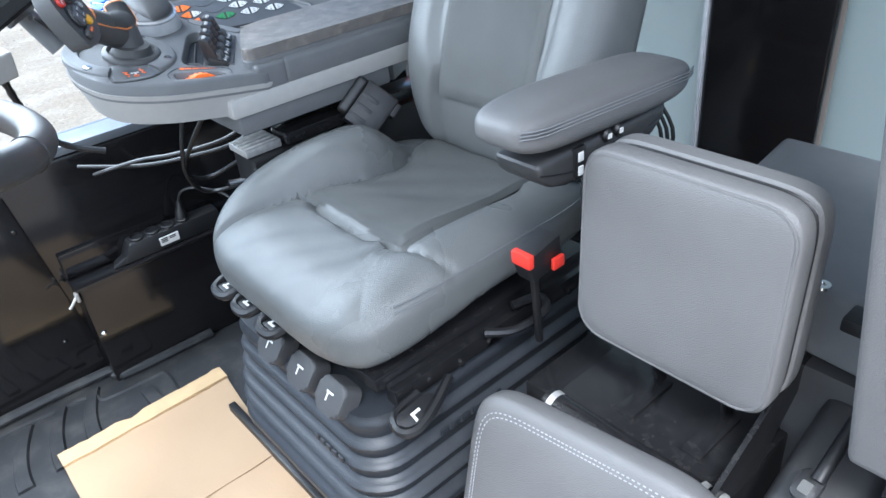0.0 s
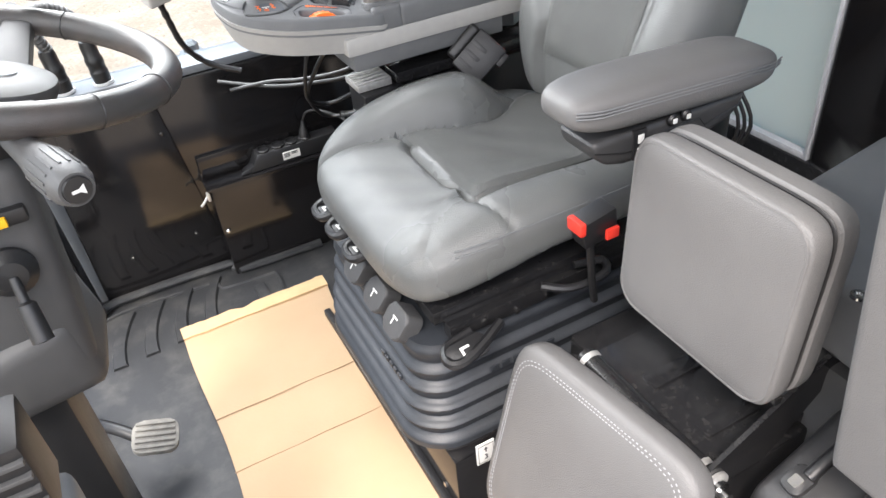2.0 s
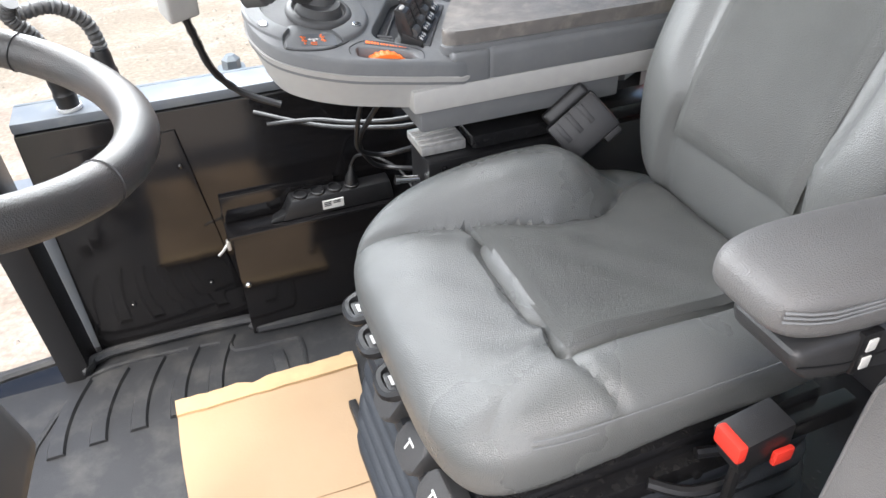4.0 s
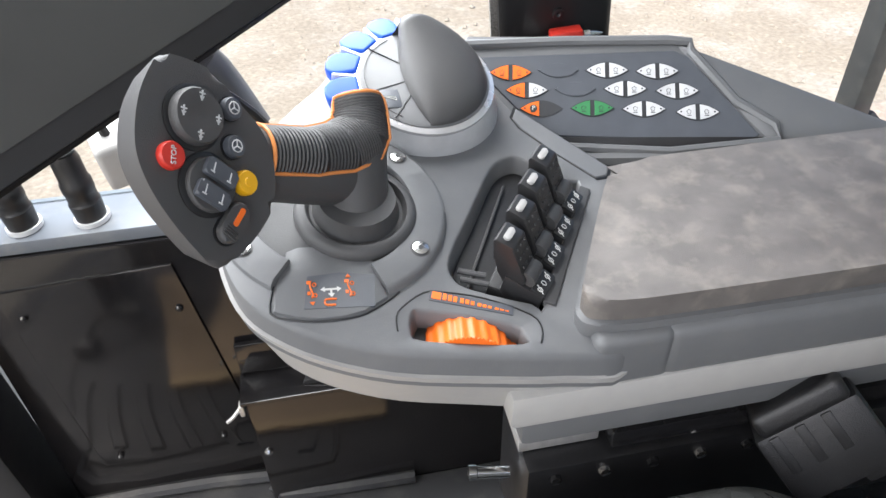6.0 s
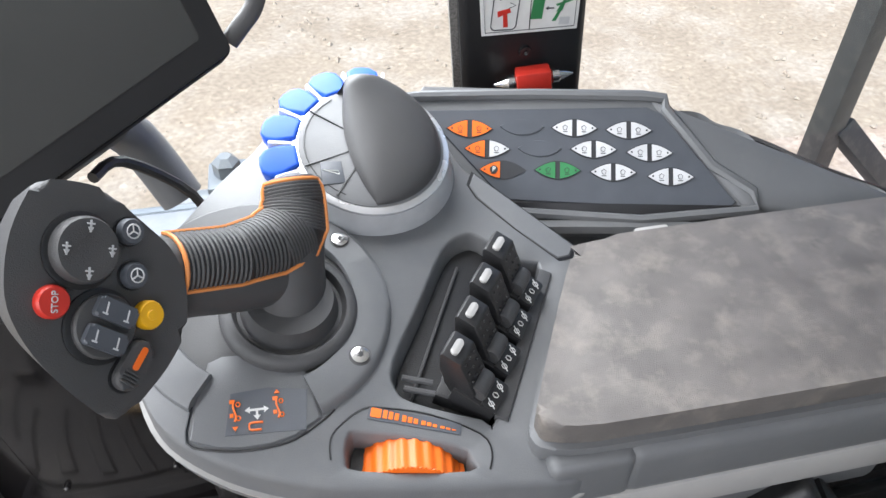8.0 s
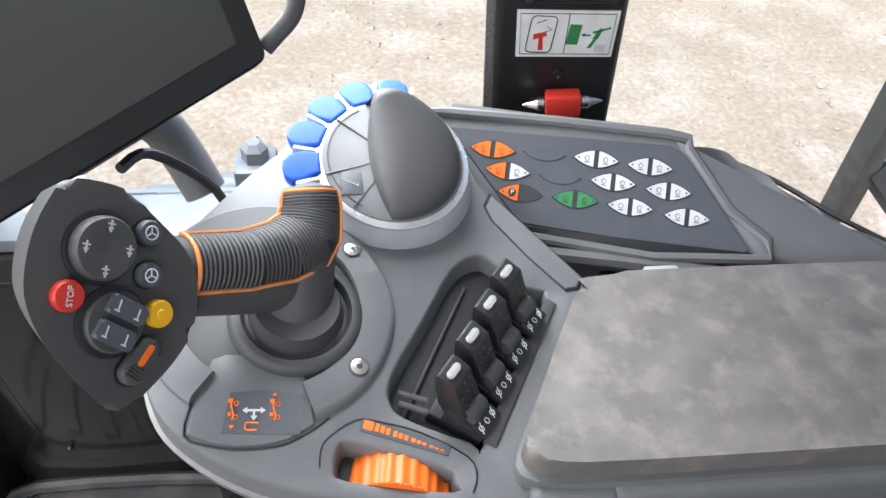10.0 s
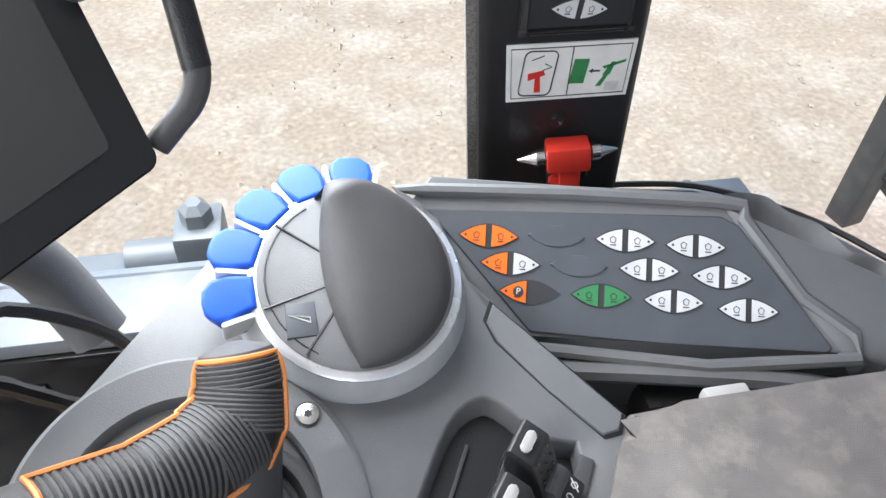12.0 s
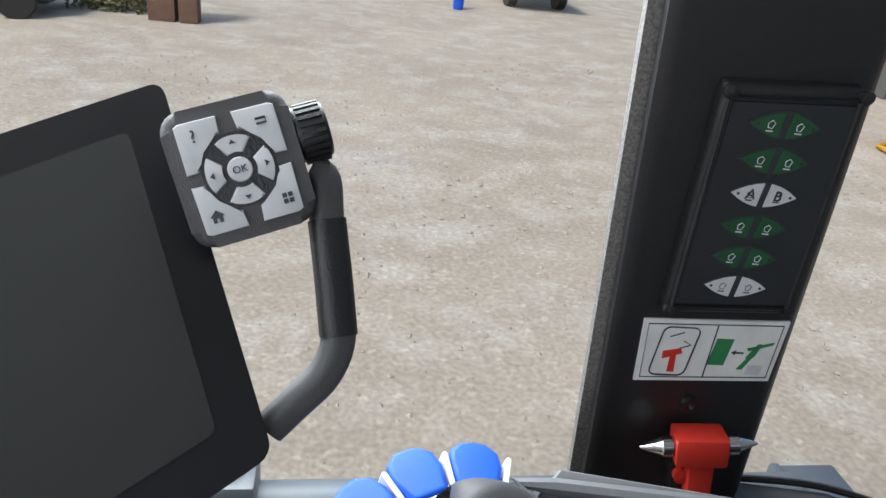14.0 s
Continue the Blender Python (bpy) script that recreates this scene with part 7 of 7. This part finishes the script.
# ---- machine parts outside the window ----
hull = thing("outer_deck", (0.55, 1.45, 0.3), "blue-grey painted outer machine deck below the window", "machine deck")
part("beam", box(0.02, 0.965, 1.41, 1.5, 0.38, 0.455, 0.012, 2), PAINT, hull)
part("tube", lathe([(0.0, 0.0), (0.026, 0.0), (0.027, 0.79), (0.0, 0.79)], basis((0.1, 1.475, 0.458), (0, 1, 0), (1, 0, 0)), 20), PAINT, hull)
part("end_block", merge(box(0.88, 0.965, 1.435, 1.51, 0.4, 0.474, 0.004, 2), box(0.872, 0.885, 1.44, 1.51, 0.42, 0.478, 0.003)), PAINT, hull)
part("clamp", box(0.165, 0.225, 1.44, 1.51, 0.4, 0.515, 0.008), PAINT, hull)
part("clamp_nut", lathe([(0.0, 0.0), (0.02, 0.0), (0.02, 0.02), (0.01, 0.03), (0.0, 0.03)], basis((0.195, 1.475, 0.515), (1, 0, 0), (0, 0, 1)), 6), PAINT, hull)
part("skirt", box(-0.3, 0.96, 1.36, 1.42, -0.6, 0.378, 0.01), PAINT, hull)
part("joint", box(0.42, 0.45, 1.45, 1.475, 0.475, 0.49, 0.003), SOCKET, hull)
rails = thing("outer_handrail", (1.4, 1.7, 0.17), "dark grey square steel handrail outside the window", "handrail")
def bar(a, b, w, parent, material):
    a, b = Vector(a), Vector(b)
    m = basis(a, Vector((1, 0.2, 0)), b - a)
    return part("tube", box(-w / 2, w / 2, -w / 2, w / 2, 0.0, (b - a).length, 0.005, 2, m=m), material, parent)
GREYRAIL = mat("grey_rail_paint", (0.06, 0.063, 0.066), 0.45, wear=(0.2, 0.19, 0.18), wear_scale=30, wear_amount=0.3)
bar((1.457, 1.75, 0.118), (1.44, 1.75, 1.2), 0.055, rails, GREYRAIL)
bar((1.481, 1.75, 0.263), (1.857, 1.75, -0.084), 0.05, rails, GREYRAIL)
bar((1.857, 1.75, -0.084), (1.857, 1.75, -1.64), 0.045, rails, GREYRAIL)
wiper = thing("wiper_motor", (1.36, 1.38, 0.24), "black wiper motor on a bracket outside the cab", "wiper motor")
part("body", lathe([(0.0, 0.0), (0.03, 0.0), (0.032, 0.05), (0.028, 0.054), (0.028, 0.062), (0.032, 0.066), (0.03, 0.1), (0.02, 0.115), (0.0, 0.115)], basis((1.365, 1.37, 0.2), (1, 0, 0), (0, 0.2, 1)), 20), SOCKET, wiper)
part("bracket", box(1.345, 1.385, 1.19, 1.38, 0.2, 0.225, 0.004), STEEL, wiper)


# ---- far side of the yard ----
RUST_RED = mat("red_cladding", (0.36, 0.075, 0.045), 0.7, color2=(0.3, 0.06, 0.04), scale=0.6)
GREY_CLAD = mat("grey_cladding", (0.13, 0.125, 0.12), 0.7, color2=(0.1, 0.097, 0.095), scale=0.6)
barn = thing("barn", (11, 14, GROUND), "large red clad barn with a grey lower band", "barn")
BA = basis((10.9, 14.4, GROUND), (0.45, -0.893, 0), (0, 0, 1))
part("lower_wall", box(0, 30, 0.0, 0.3, 0.0, 0.95, m=BA), GREY_CLAD, barn, "grey corrugated lower wall")
part("upper_wall", box(0, 30, 0.05, 0.3, 0.95, 5.0, m=BA), RUST_RED, barn, "red corrugated upper wall")
bm, bm2 = bmesh.new(), bmesh.new()
for k in range(120):
    box(0.25 * k, 0.07 + 0.25 * k, -0.05, 0.06, 0.0, 0.95, bm=bm, m=BA)
    box(0.25 * k, 0.07 + 0.25 * k, 0.0, 0.1, 0.95, 5.0, bm=bm2, m=BA)
part("lower_ribs", bm, GREY_CLAD, barn, smooth=False)
part("upper_ribs", bm2, RUST_RED, barn, smooth=False)
part("roof", box(-0.5, 30.5, -0.5, 8, 5.0, 5.2, m=BA), GREY_CLAD, barn)
truss = thing("yellow_frame", (8.1, 7.5, GROUND), "yellow steel lattice frame lying on the gravel", "steel frame")
YEL = mat("yellow_paint", (0.7, 0.38, 0.03), 0.5, wear=(0.3, 0.2, 0.1), wear_scale=4, wear_amount=0.4)
TA, TB = Vector((8.35, 10.3, GROUND)), Vector((7.7, 4.5, GROUND))
along = (TB - TA).normalized()
for off, z in ((0.0, 0.06), (0.0, 0.6), (0.8, 0.06), (0.8, 0.6)):
    o = Vector((off, off * 0.25, z))
    part("chord", tube([TA + o, TB + o], 0.038, 8, smooth=0), YEL, truss)
for k in range(5):
    p = TA + along * (k * 1.3)
    part("strut", tube([p + Vector((0, 0, 0.06)), p + along * 0.9 + Vector((0, 0, 0.6))], 0.03, 6, smooth=0), YEL, truss)
    part("strut", tube([p + Vector((0, 0, 0.06)), p + Vector((0.8, 0.2, 0.06))], 0.03, 6, smooth=0), YEL, truss)
    part("strut", tube([p + Vector((0, 0, 0.6)), p + Vector((0.8, 0.2, 0.6))], 0.03, 6, smooth=0), YEL, truss)
chain = thing("roller_bar", (8.4, 7.5, GROUND), "dark roller bar lying inside the yellow frame", "roller bar")
part("bar", tube([TA + Vector((0.4, 0.1, 0.25)), TB + Vector((0.4, 0.1, 0.25))], 0.05, 8, smooth=0), SOCKET, chain)
for k in range(20):
    part("roller", lathe([(0.0, 0.0), (0.06, 0.0), (0.06, 0.1), (0.0, 0.1)], basis(TA + along * (0.28 * k) + Vector((0.4, 0.1, 0.25)), (0, 0, 1), along), 10), SOCKET if k % 3 else SILVER, chain)


def wheel_part(at, r, w, axis, owner):
    m = basis((at[0], at[1], at[2] + r), (0, 0, 1), axis)
    tyre = part("wheel", lathe([(0.0, -w / 3), (r * 0.56, -w / 3), (r * 0.56, w / 3), (0.0, w / 3)], m, 20), SILVER, owner)
    part("tyre", lathe([(r * 0.55, -w / 2), (r * 0.94, -w / 2), (r, -w / 3), (r, w / 3), (r * 0.94, w / 2), (r * 0.55, w / 2)], m, 28), SOCKET, tyre)


car = thing("parked_car", (-6.7, 15.6, GROUND), "dark parked car across the yard", "car")
part("body", box(-8.6, -4.8, 15.15, 16.9, GROUND + 0.25, GROUND + 1.0, 0.15, 3), SOCKET, car)
part("cabin", box(-7.9, -5.7, 15.3, 16.8, GROUND + 1.0, GROUND + 1.5, 0.2, 3), GLOSS, car)
wheel_part((-5.3, 15.0, GROUND), 0.34, 0.24, (0.2, -1, 0), car)
wheel_part((-7.9, 15.1, GROUND), 0.34, 0.24, (0.2, -1, 0), car)
trailer = thing("trailer", (6.0, 23.0, GROUND), "flat trailer across the yard", "trailer")
part("axle", box(5.3, 6.8, 22.7, 22.8, GROUND + 0.3, GROUND + 0.4, 0.01), SOCKET, trailer)
part("bed", box(5.0, 7.1, 21.6, 26.5, GROUND + 0.85, GROUND + 1.05, 0.02), GREY_CLAD, trailer)
wheel_part((5.3, 22.7, GROUND), 0.4, 0.26, (1, 0.1, 0), trailer)
wheel_part((6.8, 22.8, GROUND), 0.4, 0.26, (1, 0.1, 0), trailer)
WOOD = mat("weathered_wood", (0.16, 0.09, 0.06), 0.85, color2=(0.1, 0.06, 0.045), scale=6)
for x, w in ((-3.05, 0.5), (-2.55, 0.36)):
    tagged(part("timber_post", box(x - w / 2, x + w / 2, 15.9, 16.3, GROUND, GROUND + 1.8, 0.02), WOOD), "weathered brown timber post in the yard", "post", "timber posts")
tagged(part("blue_barrel", lathe([(0.0, 0.0), (0.13, 0.0), (0.145, 0.1), (0.145, 0.8), (0.0, 0.82)], basis((3.55, 21.2, GROUND), (1, 0, 0), (0, 0, 1)), 18), BLUE), "small blue plastic barrel on the gravel", "barrel")
hedge = bmesh.new()
rng = random.Random(9)
for k in range(900):
    c = Vector((rng.uniform(-5.0, -3.5), rng.uniform(16.3, 17.3), GROUND + abs(rng.gauss(0.35, 0.3))))
    s = rng.uniform(0.05, 0.11)
    d = Vector((rng.gauss(0, 1), rng.gauss(0, 1), rng.gauss(0.5, 0.6))).normalized()
    e = d.orthogonal().normalized()
    a, b, c2, d2 = (hedge.verts.new(c + q) for q in (-e * s * 0.4, d * s, e * s * 0.4, -d * s))
    hedge.faces.new((a, b, c2, d2))
tagged(part("weeds", hedge, mat("foliage", (0.09, 0.12, 0.035), 0.7, color2=(0.14, 0.11, 0.05), scale=3), None, "", False), "low green and brown weeds at the yard's edge", "weeds", kind="stuff")
tagged(part("dark_shed", box(-4, 9, 36, 42, GROUND, GROUND + 4, 0.02), GREY_CLAD), "dark open shed behind the yard", "shed")
